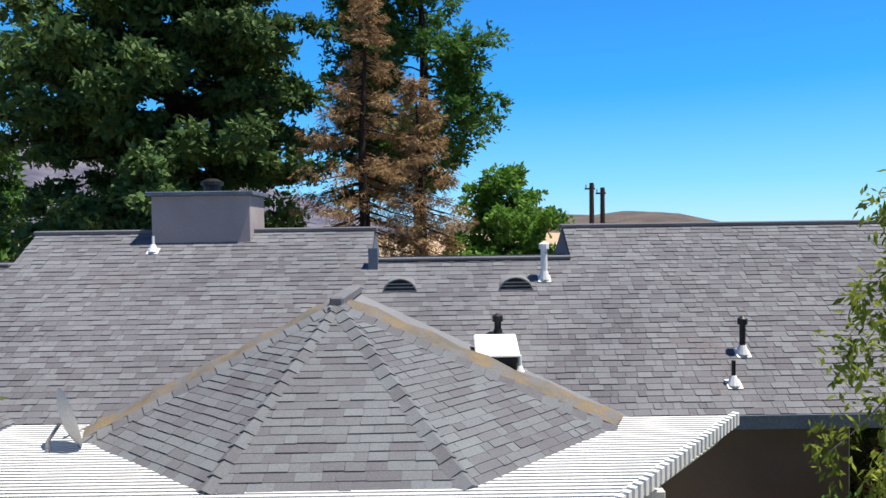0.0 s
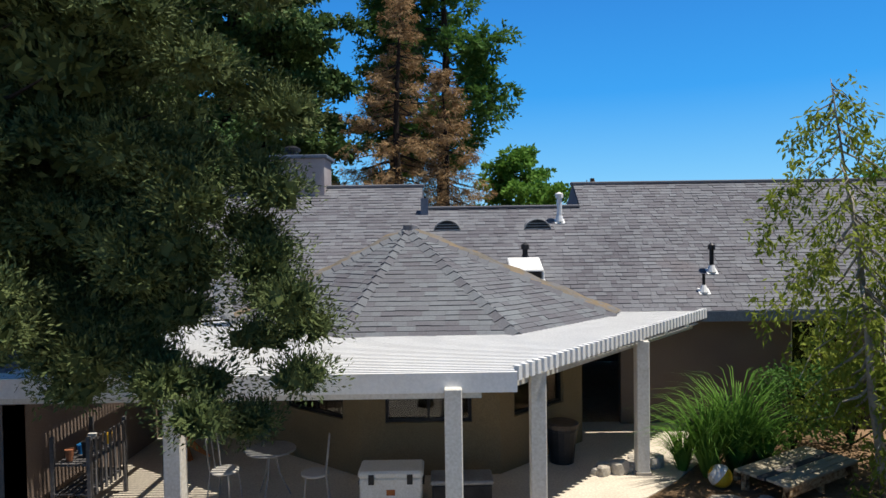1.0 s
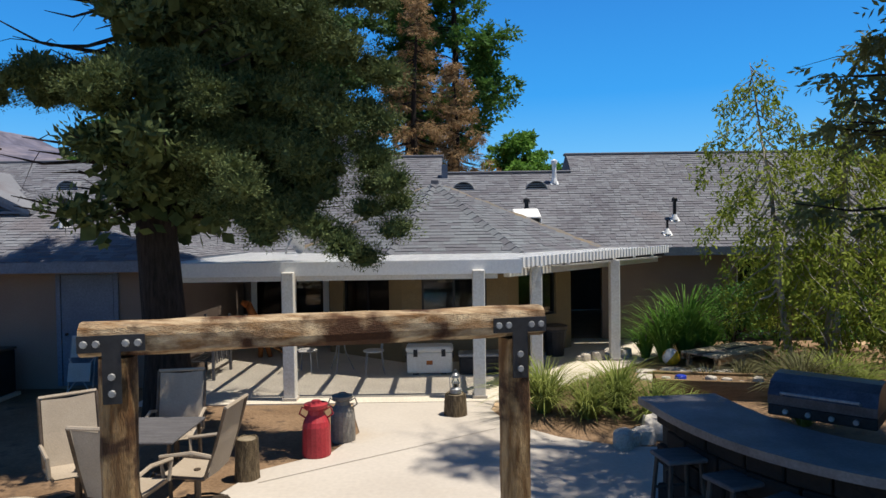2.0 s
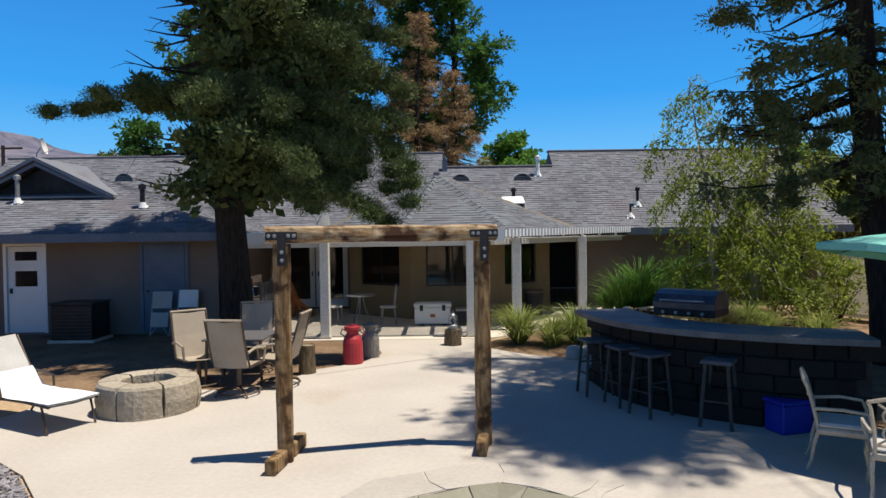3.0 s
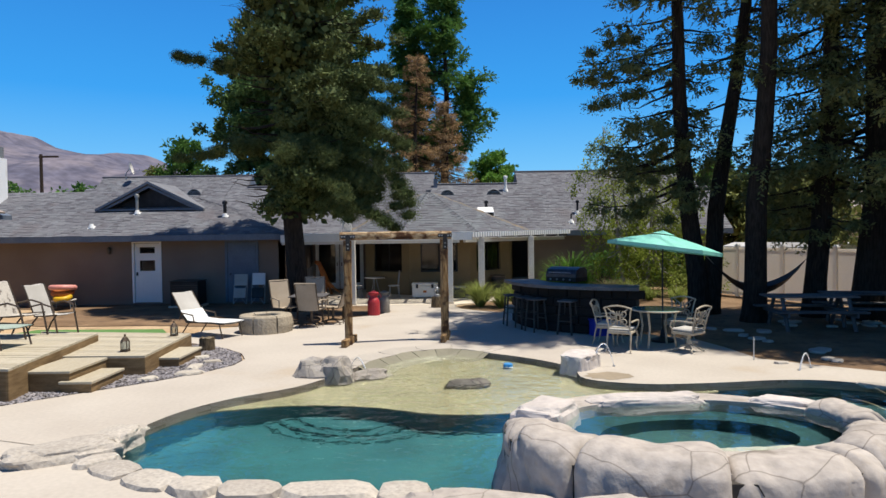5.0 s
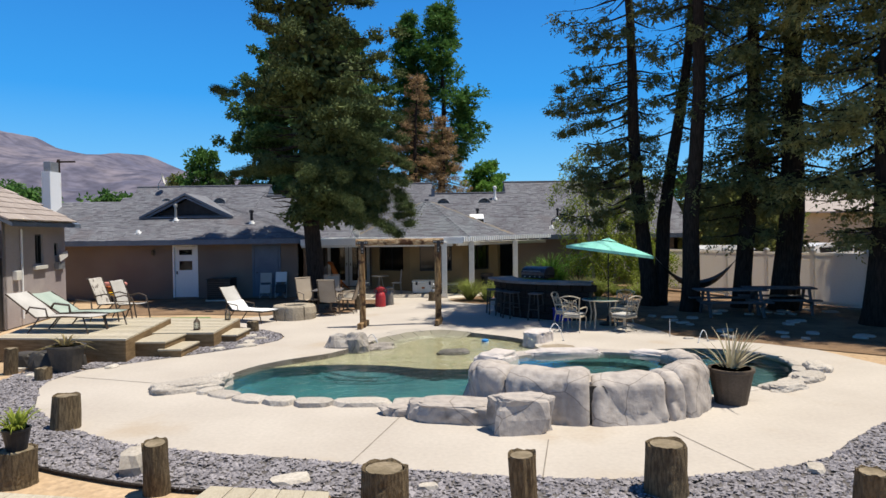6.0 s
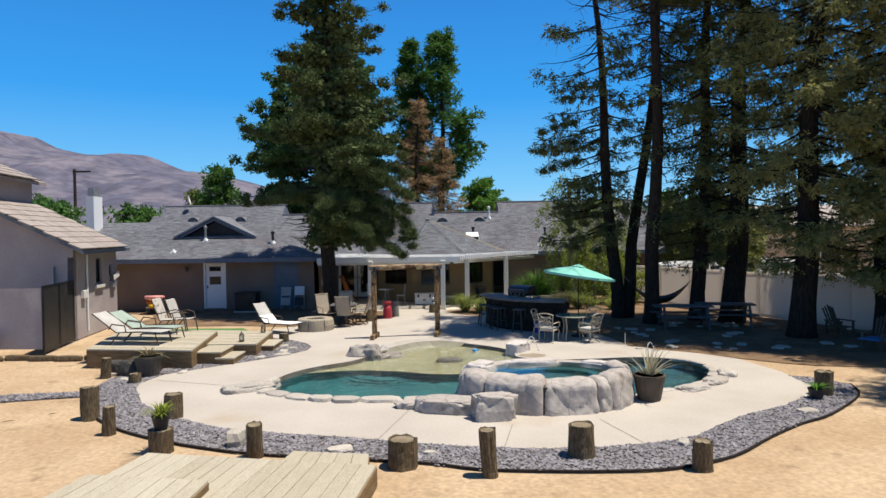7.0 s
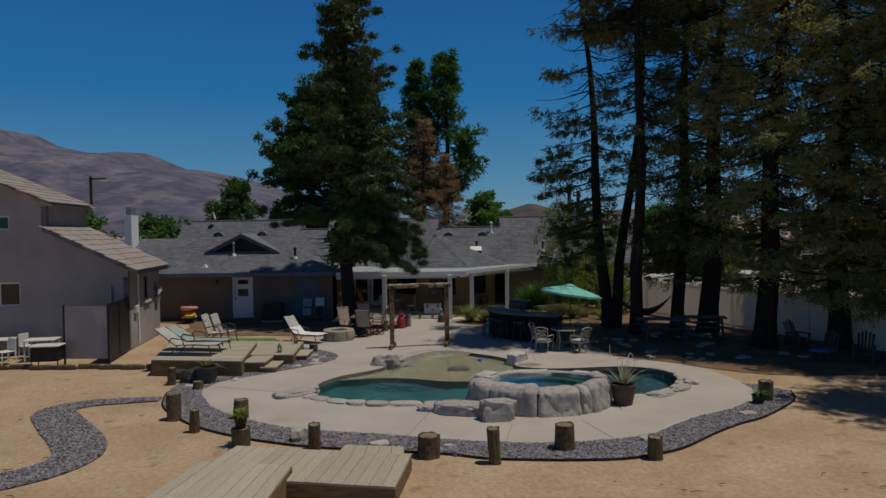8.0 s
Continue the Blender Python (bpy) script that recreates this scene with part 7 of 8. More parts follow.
        bo = part("bolt", lathe([(0.02, 0), (0.015, 0.012)], 8), "grey_metal", pg)
        bo.matrix_basis = pose(q.x, q.y, 0, 0, 0, deg) @ pose(bx_, -0.11, bz, 90)
mid = (L0 + R0) / 2
beam = part("arch_beam", hewn(2.36, 0.094, 5), "lumber", pg)
beam.matrix_basis = pose(mid.x, mid.y, 0, 0, 0, deg) @ pose(-1.18, 0, 2.25, 0, 90, 0)

# fire pit ring of carved stone
fp = thing("fire_pit", "round fire pit of pale carved stone segments", "fire pit", pose(-7.0, -0.22, 0) @ Matrix.Diagonal((0.92, 0.92, 0.9, 1)))
for k in range(7):
    a0, a1 = k * math.tau / 7 + 0.02, (k + 1) * math.tau / 7 - 0.02
    bm = bmesh.new()
    rows = []
    for rr, z in ((0.67, 0.0), (0.68, 0.2), (0.67, 0.41), (0.645, 0.45), (0.40, 0.46), (0.36, 0.43), (0.36, 0.05)):
        rows.append([bm.verts.new(((rr + 0.02 * math.sin(k * 3 + z * 9)) * math.cos(a0 + (a1 - a0) * j / 5), (rr + 0.02 * math.sin(k * 5 + j)) * math.sin(a0 + (a1 - a0) * j / 5), z)) for j in range(6)])
    for p, q in zip(rows, rows[1:]):
        for j in range(5):
            bm.faces.new((p[j], p[j + 1], q[j + 1], q[j]))
    bm.faces.new([r[0] for r in rows]), bm.faces.new([r[-1] for r in rows][::-1])
    bmesh.ops.recalc_face_normals(bm, faces=bm.faces[:])
    part("pit_segment", bm, "pit", fp)
part("ash_bed", lathe([(0.36, 0.0), (0.36, 0.06)], 16), "crack", fp)

# dining set near the conifer
dt = thing("dining_table", "grey-topped patio dining table beside the conifer", "table", pose(-6.28, 1.4, 0))
part("tabletop", boxes((-0.46, -0.46, 0.68, 0.46, 0.46, 0.71), bevel=0.01), "deck_grey", dt)
for sx in (-0.4, 0.4):
    for sy in (-0.4, 0.4):
        part("table_leg", tubed([(sx, sy, 0.7), (sx * 1.05, sy * 1.05, 0.0)], 0.022, 6), "bronze", dt)
for x, y, rz in ((-6.82, 1.05, 40), (-6.05, 0.5, 170), (-5.6, 1.0, -95), (-6.28, 2.15, 10)):
    sling_chair(pose(x, y, 0, 0, 0, rz))

M["sage"] = mk("sage_sling", (0.34, 0.43, 0.37), (0.44, 0.52, 0.46), 2, 120, 0.8, 0.3)
# loungers and chairs
lounger(pose(-8.32, -0.68, 0, 0, 0, 62) @ Matrix.Diagonal((0.95, 0.95, 0.95, 1)), "pale sling sun lounger with a white towel on the deck", towel=True)
lounger(pose(-10.9, -5.55, 0.47, 0, 0, 82), "reclined pale grey sling sun lounger on the sun deck", "sling_grey", 36)
lounger(pose(-10.85, -4.75, 0.47, 0, 0, 80), "sun lounger with a faded green sling on the sun deck", "sage", 30)


def arm_chair(m, label, cloth):
    """A sling armchair on four bent tube legs, facing -y."""
    t = thing("patio_chair", label, "patio chair", m, "sling chairs on the sun deck")
    sheet_part("seat_sling", t, cloth, [(-0.28, 0.43), (0.0, 0.4), (0.22, 0.41)], 0.52)
    sheet_part("back_sling", t, cloth, [(0.22, 0.41), (0.32, 0.72), (0.43, 1.02), (0.5, 1.03)], 0.52)
    for x in (-0.28, 0.28):
        part("side_frame", tubed([(x, -0.29, 0.43), (x, 0.2, 0.4), (x, 0.32, 0.72), (x, 0.44, 1.04)], 0.016, 6), "bronze", t)
        part("armrest", tubed([(x * 1.05, -0.32, 0.0), (x * 1.05, -0.25, 0.42), (x * 1.1, -0.2, 0.6), (x * 1.1, 0.0, 0.66), (x * 1.08, 0.29, 0.6)], 0.018, 6), "bronze", t)
        part("leg", tubed([(x, 0.12, 0.41), (x * 1.05, 0.3, 0.2), (x * 1.08, 0.4, 0.0)], 0.016, 6), "bronze", t)
    return t


M["sling_print"] = mk("patterned_sling", (0.55, 0.52, 0.47), (0.66, 0.62, 0.56), 2, 60, 0.85, 0.3, "obj", (0.5, 0.46, 0.42), spots=((0.2, 0.17, 0.15), 9.0, 0.55))
arm_chair(pose(-10.75, -2.45, 0.32, 0, 0, 82), "pale grey sling armchair on the lower sun deck", "sling_grey")
arm_chair(pose(-10.6, -3.75, 0.47, 0, 0, 86), "patterned pale sling armchair on the upper sun deck", "sling_print")
log(-5.36, 1.85, 0.5, 0.13, 0, 41)



# ---- roof fittings ----
pipe(2.86, 11.39, 3.0, 0.5, 0.045)
pipe(2.5, 10.89, 2.64, 0.36, 0.03, cap=False)
pipe(-0.63, 11.09, 2.78, 0.3, 0.03, "white", False)
pipe(0.03, 12.9, 4.09, 0.58, 0.06, "white")
pipe(-7.25, 13.7, 4.66, 0.3, 0.025, "white", False)
pipe(-0.9, 11.75, 3.25, 0.3, 0.055, collar="dark_metal")
pipe(-13.5, 7.29, 3.11, 0.62, 0.05, "grey_metal")
pipe(-10.3, 6.96, 2.94, 0.5, 0.06)
pipe(-14.6, 6.3, 2.62, 0.1, 0.05, "white", False)
fan = thing("roof_fan", "square roof fan housing with white lid on the shingles", "roof fan", pose(-0.97, 11.25, 3.02, 20))
part("fan_curb", boxes((-0.3, -0.26, -0.3, 0.3, 0.34, 0.17), bevel=0.03), "dark_metal", fan)
part("fan_lid", boxes((-0.33, -0.3, 0.17, 0.33, 0.36, 0.22), bevel=0.02), "white", fan, "white metal lid")


def dish(x, y, z, rz, r=0.3):
    t = thing("satellite_dish", "pale grey satellite dish on a bent mast", "satellite dish", pose(x, y, z, 0, 0, rz), "satellite dishes")
    part("mast", tubed([(0.0, 0.18, -0.3), (0, 0.18, 0.0), (0, 0.04, 0.2)], 0.022, 6), "grey_metal", t)
    bm = bmesh.new()
    rows = []
    for q in (0.05, 0.4, 0.75, 1.0):
        rows.append([bm.verts.new((q * r * math.cos(k * math.tau / 18), -0.10 * q * q + 0.03 + 0.3 * q * r * math.sin(k * math.tau / 18), 0.25 + q * r * 1.15 * math.sin(k * math.tau / 18))) for k in range(18)])
    bm.faces.new(rows[0])
    for a, b in zip(rows, rows[1:]):
        for k in range(18):
            bm.faces.new((a[k], a[(k + 1) % 18], b[(k + 1) % 18], b[k]))
    part("reflector", bm, "offwhite", t, smooth=True)
    part("feed_arm", tubed([(0, 0.02, 0.0), (0, -0.36, 0.12), (0, -0.4, 0.2)], 0.012, 5), "grey_metal", t)


dish(-6.5, 9.35, 2.45, 133, 0.34)
dish(-16.75, 13.7, 5.15, 100, 0.24)
for px, py, ph in ((25.2, 120.0, 13.6), (27.4, 121.0, 12.8)):
    t = thing("utility_pole", "distant wooden utility pole with crossarm", "utility pole", pose(px, py, 0), "distant utility poles")
    part("pole_shaft", tubed([(0, 0, 0), (0, 0, ph)], [0.5, 0.4], 8), "bark", t)
    part("crossarm", boxes((-1.2, -0.15, ph - 1.2, 0.6, 0.15, ph - 0.9)), "bark", t)
    for k in (-1.0, -0.3, 0.4):
        part("insulator", lathe([(0.12, ph - 0.9), (0.12, ph - 0.3)], 6, k, 0), "grey_metal", t)

# ---- under and beside the patio cover ----
cl = thing("cooler", "large white hard cooler with latches against the bay wall", "cooler", pose(-3.4, 7.35, 0.004))
part("cooler_body", boxes((-0.44, -0.24, 0.03, 0.44, 0.24, 0.44), bevel=0.025), "cooler", cl)
part("cooler_lid", boxes((-0.46, -0.26, 0.44, 0.46, 0.26, 0.54), bevel=0.03), "cooler", cl)
for x in (-0.27, 0.27):
    part("latch", boxes((x - 0.04, -0.275, 0.36, x + 0.04, -0.255, 0.5), bevel=0.005), "black", cl)
    part("cooler_foot", boxes((x - 0.06, -0.2, 0.0, x + 0.06, 0.2, 0.031)), "black", cl)
for s in (-1, 1):
    part("cooler_handle", boxes((s * 0.44 - 0.03, -0.12, 0.3, s * 0.44 + 0.03, 0.12, 0.36), bevel=0.006), "black", cl)
part("badge", boxes((-0.06, -0.247, 0.2, 0.06, -0.242, 0.28)), "orange", cl, "small orange badge")
c2 = thing("cooler", "low black chest with grey lid beside the white cooler", "chest", pose(-2.4, 7.3, 0.004))
part("chest_body", boxes((-0.42, -0.22, 0.0, 0.42, 0.22, 0.34), bevel=0.02), "black", c2)
part("chest_lid", boxes((-0.44, -0.24, 0.34, 0.44, 0.24, 0.40), bevel=0.02), "grey_metal", c2)
tc = thing("trash_can", "dark round trash can with brown rim", "trash can", pose(-0.67, 8.95, 0.004))
part("can_body", lathe([(0.2, 0), (0.26, 0.55), (0.28, 0.56), (0.28, 0.6)], 16), "black", tc)
part("can_rim", lathe([(0.29, 0.6), (0.29, 0.66), (0.24, 0.68)], 16), "brown_pot", tc)
# bistro set
bt = thing("bistro_table", "small round metal bistro table with glass top", "table", pose(-5.2, 7.6, 0.004))
part("tabletop", lathe([(0.36, 0.70), (0.37, 0.715), (0.36, 0.73)], 20), "grey_metal", bt)
for k in range(3):
    a = k * math.tau / 3 + 0.4
    part("table_leg", tubed([(0.05 * math.cos(a), 0.05 * math.sin(a), 0.7), (0.12 * math.cos(a), 0.12 * math.sin(a), 0.35), (0.28 * math.cos(a), 0.28 * math.sin(a), 0)], 0.012, 5), "grey_metal", bt)


def bistro_chair(m):
    t = thing("bistro_chair", "thin grey metal bistro chair with open back", "chair", m, "bistro chairs")
    part("seat", lathe([(0.2, 0.43), (0.21, 0.45), (0.19, 0.465)], 16), "sling_grey", t)
    for sx in (-0.15, 0.15):
        part("front_leg", tubed([(sx, -0.13, 0.44), (sx * 1.2, -0.17, 0)], 0.011, 5), "grey_metal", t)
        part("back_leg", tubed([(sx * 1.2, 0.2, 0), (sx, 0.15, 0.44), (sx * 1.1, 0.2, 0.9)], 0.011, 5), "grey_metal", t)
    part("back_hoop", tubed([(-0.165, 0.2, 0.9), (-0.1, 0.21, 0.97), (0, 0.215, 0.99), (0.1, 0.21, 0.97), (0.165, 0.2, 0.9)], 0.011, 5), "grey_metal", t)
    part("back_bar", tubed([(0, 0.15, 0.46), (0, 0.215, 0.98)], 0.009, 5), "grey_metal", t)


bistro_chair(pose(-5.85, 7.5, 0.004, 0, 0, 80))
bistro_chair(pose(-4.5, 7.35, 0.004, 0, 0, -80))


def milk_can(x, y, mat, label, s=1.0):
    t = thing("milk_can", label, "milk can", pose(x, y, -0.01) @ Matrix.Diagonal((s, s, s, 1)), "old milk cans")
    part("can_body", lathe([(0.165, 0), (0.17, 0.03), (0.165, 0.36), (0.15, 0.42), (0.10, 0.5), (0.095, 0.56)], 18), mat, t, smooth=False)
    part("can_lid", lathe([(0.10, 0.56), (0.14, 0.58), (0.145, 0.62), (0.06, 0.64), (0.05, 0.66)], 18), mat, t)
    for sx in (-1, 1):
        part("can_handle", tubed([(sx * 0.13, 0, 0.45), (sx * 0.2, 0, 0.5), (sx * 0.17, 0, 0.58), (sx * 0.1, 0, 0.54)], 0.012, 5), mat, t)
    return t


milk_can(-4.72, 2.62, "red", "old red-painted milk can on the dirt beside the deck", 1.05)
M["zinc"] = mk("dull_zinc", (0.22, 0.20, 0.17), (0.32, 0.29, 0.25), 4, 40, 0.7, 0.2)
milk_can(-4.48, 3.2, "zinc", "old grey metal milk can behind the red one", 0.98)
st = log(-2.95, 4.35, 0.36, 0.17, 0, 31)
tagged(st, "short stump beside the patio post", "log")
ol = thing("oil_lamp", "old grey metal lantern standing on the stump", "lantern", pose(-2.95, 4.35, 0.33))
part("lamp_tank", lathe([(0.09, 0), (0.09, 0.06), (0.04, 0.09)], 12), "grey_metal", ol)
part("lamp_glass", lathe([(0.04, 0.09), (0.065, 0.15), (0.04, 0.23)], 12), "window", ol)
part("lamp_cap", lathe([(0.05, 0.23), (0.05, 0.27), (0.02, 0.3)], 12), "grey_metal", ol)
part("lamp_bail", tubed([(-0.08, 0, 0.06), (-0.09, 0, 0.22), (0, 0, 0.36), (0.09, 0, 0.22), (0.08, 0, 0.06)], 0.006, 5), "grey_metal", ol)
# carved figure by the French doors: one plain shape
bm = bmesh.new()
tube(bm, [(0, 0, 0.0), (0.02, 0, 0.35), (0.0, 0.02, 0.6)], [0.05, 0.07, 0.1], 8)
tube(bm, [(0.22, 0, 0.0), (0.12, 0, 0.35), (0.0, 0.02, 0.6)], [0.05, 0.06, 0.1], 8)
tube(bm, [(0, 0.02, 0.55), (-0.1, 0, 0.85), (-0.2, 0, 1.1), (-0.24, 0, 1.25)], [0.12, 0.11, 0.08, 0.06], 8)
tube(bm, [(-0.26, 0, 1.2), (-0.38, -0.03, 1.26)], [0.09, 0.05], 8)
tube(bm, [(0.05, 0, 0.5), (0.35, 0, 0.2), (0.55, 0, 0.05)], [0.08, 0.05, 0.02], 8)
fg = part("carved_figure", bm, "orange", smooth=True)
fg.matrix_basis = pose(-7.25, 9.2, 0.004, 0, 0, 10)
tagged(fg, "orange carved animal figure standing on the patio", "figure")
# potting rack in the patio corner
rk = thing("potting_rack", "grey slatted potting rack with jars and pots", "rack", pose(-7.75, 7.4, 0.004))
for x in (-0.25, 0.25):
    for y in (-0.5, 0.5):
        part("rack_post", boxes((x - 0.025, y - 0.025, 0, x + 0.025, y + 0.025, 1.15)), "deck_grey", rk)
for z in (0.35, 0.75):
    for k in range(5):
        part("rack_slat", boxes((-0.25 + 0.1 * k, -0.52, z, -0.17 + 0.1 * k, 0.52, z + 0.02)), "deck_grey", rk)
for k in range(8):
    part("back_slat", boxes((0.255, -0.5 + 0.13 * k, 0.3, 0.27, -0.44 + 0.13 * k, 1.1)), "deck_grey", rk)
for k, (m_, h) in enumerate((("terracotta", 0.16), ("black", 0.22), ("lightblue", 0.14), ("pot", 0.18), ("offwhite", 0.2), ("yellow", 0.15))):
    t = thing("plant_pot", "small glazed pot standing on the potting rack", "pot", pose(-7.85 + 0.15 * (k % 2), 7.05 + 0.15 * k, 0.779), "pots on the rack")
    part("pot_body", lathe([(0.04, 0), (0.06, h * 0.8), (0.065, h), (0.05, h)], 10), m_, t)
# items against the wing wall
ac = thing("air_conditioner", "dark grille-sided air conditioning unit by the wall", "air conditioner", pose(-11.1, 5.6, 0))
part("unit_base", boxes((-0.5, -0.42, 0, 0.5, 0.42, 0.06)), "patio", ac)
part("unit_body", boxes((-0.45, -0.38, 0.06, 0.45, 0.38, 0.82), bevel=0.02), "dark_metal", ac)
part("unit_top", boxes((-0.47, -0.4, 0.82, 0.47, 0.4, 0.86), bevel=0.01), "pot", ac)
for k in range(9):
    part("grille_bar", boxes((-0.44, -0.392, 0.1 + 0.075 * k, 0.44, -0.382, 0.125 + 0.075 * k)), "pot", ac)
for i, (x, m_, h) in enumerate(((-9.55, "sling_grey", 1.02), (-8.95, "towel", 1.05))):
    t = thing("folded_chair", "folded pale camp chair leaning on the wing wall", "folding chair", pose(x, 6.0, 0, -12), "folded chairs by the wall")
    for s in (-0.22, 0.22):
        part("side_tube", tubed([(s, 0, 0), (s, 0, h)], 0.014, 6), "grey_metal", t)
        part("cross_tube", tubed([(s, -0.05, 0), (-s, -0.05, h * 0.6)], 0.012, 6), "grey_metal", t)
    part("back_panel", boxes((-0.21, -0.015, h * 0.62, 0.21, 0.012, h), bevel=0.008), m_, t)
    part("seat_panel", boxes((-0.2, -0.09, h * 0.2, 0.2, -0.06, h * 0.52), bevel=0.008), "black" if i else m_, t)
# pool toys heaped on a chair
pt = thing("low_table", "low white table with pool toys beside the wing", "table", pose(-15.1, 5.4, 0, 0, 0, 10))
part("tabletop", boxes((-0.32, -0.25, 0.26, 0.32, 0.25, 0.3), bevel=0.01), "offwhite", pt)
for sx in (-0.27, 0.27):
    for sy in (-0.2, 0.2):
        part("leg", tubed([(sx, sy, 0.26), (sx * 1.1, sy * 1.1, 0)], 0.014, 5), "grey_metal", pt)


def ring_toy(x, y, z, R, r, mat, label, tilt=0):
    bm = tubed([(R * math.cos(k * math.tau / 20), R * math.sin(k * math.tau / 20), 0) for k in range(21)], r, 10)
    ob = tagged(part("swim_ring", bm, mat, smooth=True), label, "swim ring", "pool toys")
    ob.matrix_basis = pose(x, y, z, tilt, 0, 0)


ring_toy(-15.0, 5.2, 0.38, 0.2, 0.085, "yellow", "yellow inflatable swim ring on a low table", 12)
ring_toy(-15.1, 5.38, 0.53, 0.26, 0.09, "orange", "orange inflatable swim ring on the heap", 6)
ring_toy(-15.1, 5.4, 0.69, 0.33, 0.09, "pink", "pink inflatable swim ring on top of the heap", -5)

# ---- garden bed on the right ----
def strap_plant(x, y, n, ln, mat, label, seed, spread=1.0, up=0.7, w=0.014):
    t = thing("strap_plant", label, "plant", pose(x, y, -0.02), "strap-leaf plants in the bed")
    part("leaf_fan", blades(bmesh.new(), n, ln, w, random.Random(seed), spread, up), mat, t, kind="stuff")


for i, (x, y, n, ln) in enumerate(((-1.6, 4.45, 420, 1.55), (-1.0, 4.1, 300, 1.2), (-0.45, 4.5, 380, 1.5), (-0.1, 3.9, 220, 1.1), (3.3, 5.2, 320, 1.5), (4.0, 5.6, 150, 0.9), (1.9, 3.6, 160, 0.9), (4.6, 4.6, 180, 1.1), (0.4, 4.0, 150, 0.8))):
    strap_plant(x, y, n, ln, "blade", "clump of green strap leaves in the garden bed", 100 + i)
for i, (x, y, n, ln) in enumerate(((1.5, 8.2, 300, 2.2), (2.0, 8.35, 300, 2.3), (2.5, 8.5, 220, 1.8), (1.2, 8.5, 160, 1.6))):
    strap_plant(x, y, n, ln * (1.1, 1.3, 1.0, 0.9)[i], "bright", "tall fresh green grass clump against the house", 130 + i, 0.7, 0.9, 0.018)
for i, (x, y, n, ln) in enumerate(((1.35, 5.6, 140, 0.8), (2.05, 5.8, 160, 0.9), (2.6, 4.9, 380, 1.6))):
    strap_plant(x, y, n, ln, "blade_dark", "dark reddish-green strap-leaf clump in the garden bed", 150 + i)
strap_plant(2.3, 8.6, 160, 0.9, "blade_dry", "dry straw-coloured grass clump", 140)


def shrub(x, y, h, r, mat, label, seed, size=0.1, per=40, n=40):
    t = thing("shrub", label, "shrub", pose(x, y, 0))
    rnd = random.Random(seed)
    bm = bmesh.new()
    cl = []
    for k in range(n):
        az, rr, z = rnd.uniform(0, math.tau), r * math.sqrt(rnd.random()), h * rnd.uniform(0.25, 1)
        rr *= 1.1 - 0.5 * z / h
        tip = (rr * math.cos(az), rr * math.sin(az), z)
        cl.append((*tip, 0.16 + 0.1 * r))
        if k % 4 == 0:
            tube(bm, [(0, 0, 0), (tip[0] * 0.4, tip[1] * 0.4, z * 0.55), tip], [0.02, 0.014, 0.005], 5, False)
    part("branchwork", bm, "bark", t, kind="stuff")
    crown("crown", leaf_cloud(cl, per, size, seed, 0.5, 0.0, 0.9), mat, t)


shrub(4.6, 9.6, 1.6, 0.9, "olive", "yellow-green shrub under the birch", 2)
shrub(3.4, 9.3, 1.4, 0.8, "green", "low green shrub against the house wall", 3)
shrub(5.8, 8.9, 1.5, 0.9, "green", "green shrub at the end of the bed", 4)
shrub(5.2, 6.4, 0.9, 0.8, "blade", "grey-green low shrub in the bed", 5)
shrub(6.3, 6.8, 1.5, 0.9, "olive", "yellow-green shrub near the grove", 6)
ob = tagged(part("beach_ball", lathe([(0.01 + 0.165 * math.sin(k * math.pi / 12), 0.165 - 0.165 * math.cos(k * math.pi / 12)) for k in range(13)], 18), "yellow", smooth=True), "yellow and white ball lying in the bed", "ball")
ob.matrix_basis = pose(1.48, 7.85, 0, 20, 10, 0)
ob = part("ball_panel", lathe([(0.01 + 0.168 * math.sin(k * math.pi / 12), 0.165 - 0.168 * math.cos(k * math.pi / 12)) for k in range(7)], 18), "towel", ob)
ob.matrix_basis = pose(0.0, 0.0, 0.165, 110, 0, 60) @ pose(0, 0, -0.165)
pl = thing("plank_platform", "low platform of pale weathered planks in the bed", "platform", pose(2.7, 7.85, 0, 0, 0, 32))
for k in range(7):
    part("plank", boxes((-0.95 + 0.015 * (k % 3), -0.42 + 0.122 * k, 0.255, 0.95 - 0.02 * (k % 2), -0.31 + 0.122 * k, 0.295 + 0.003 * (k % 2)), bevel=0.006), "deck_grey" if k == 3 else "plank", pl)
for y_ in (-0.41, 0.39):
    part("bearer", boxes((-0.93, y_, 0.12, 0.93, y_ + 0.05, 0.254)), "lumber", pl)
for x_ in (-0.85, 0.0, 0.85):
    for y_ in (-0.34, 0.3):
        part("leg", boxes((x_ - 0.04, y_ - 0.04, -0.02, x_ + 0.04, y_ + 0.04, 0.254)), "lumber", pl)
rnd = random.Random(12)
for k in range(12):
    x, y, s_ = rnd.uniform(1.3, 2.3), rnd.uniform(6.7, 7.35), rnd.uniform(0.09, 0.17)
    tagged(stone("stepping_stone", None, x, y, -0.015, s_, s_ * 0.75, 0.06, 700 + k, rnd.uniform(0, 90), "stone_white", 0.25, 2, 0.4), "flat pale stepping stone in the bed", "stone", "stepping stones")
bxp = thing("planter_box", "long dark timber planter edged with small pots", "planter", pose(1.45, 5.0, 0, 0, 0, -12))
part("planter_side", boxes((-1.1, -0.03, -0.02, 1.1, 0.03, 0.3), bevel=0.01), "deck_side", bxp)
part("planter_side", boxes((-1.1, 0.6, -0.02, 1.1, 0.66, 0.3), bevel=0.01), "deck_side", bxp)
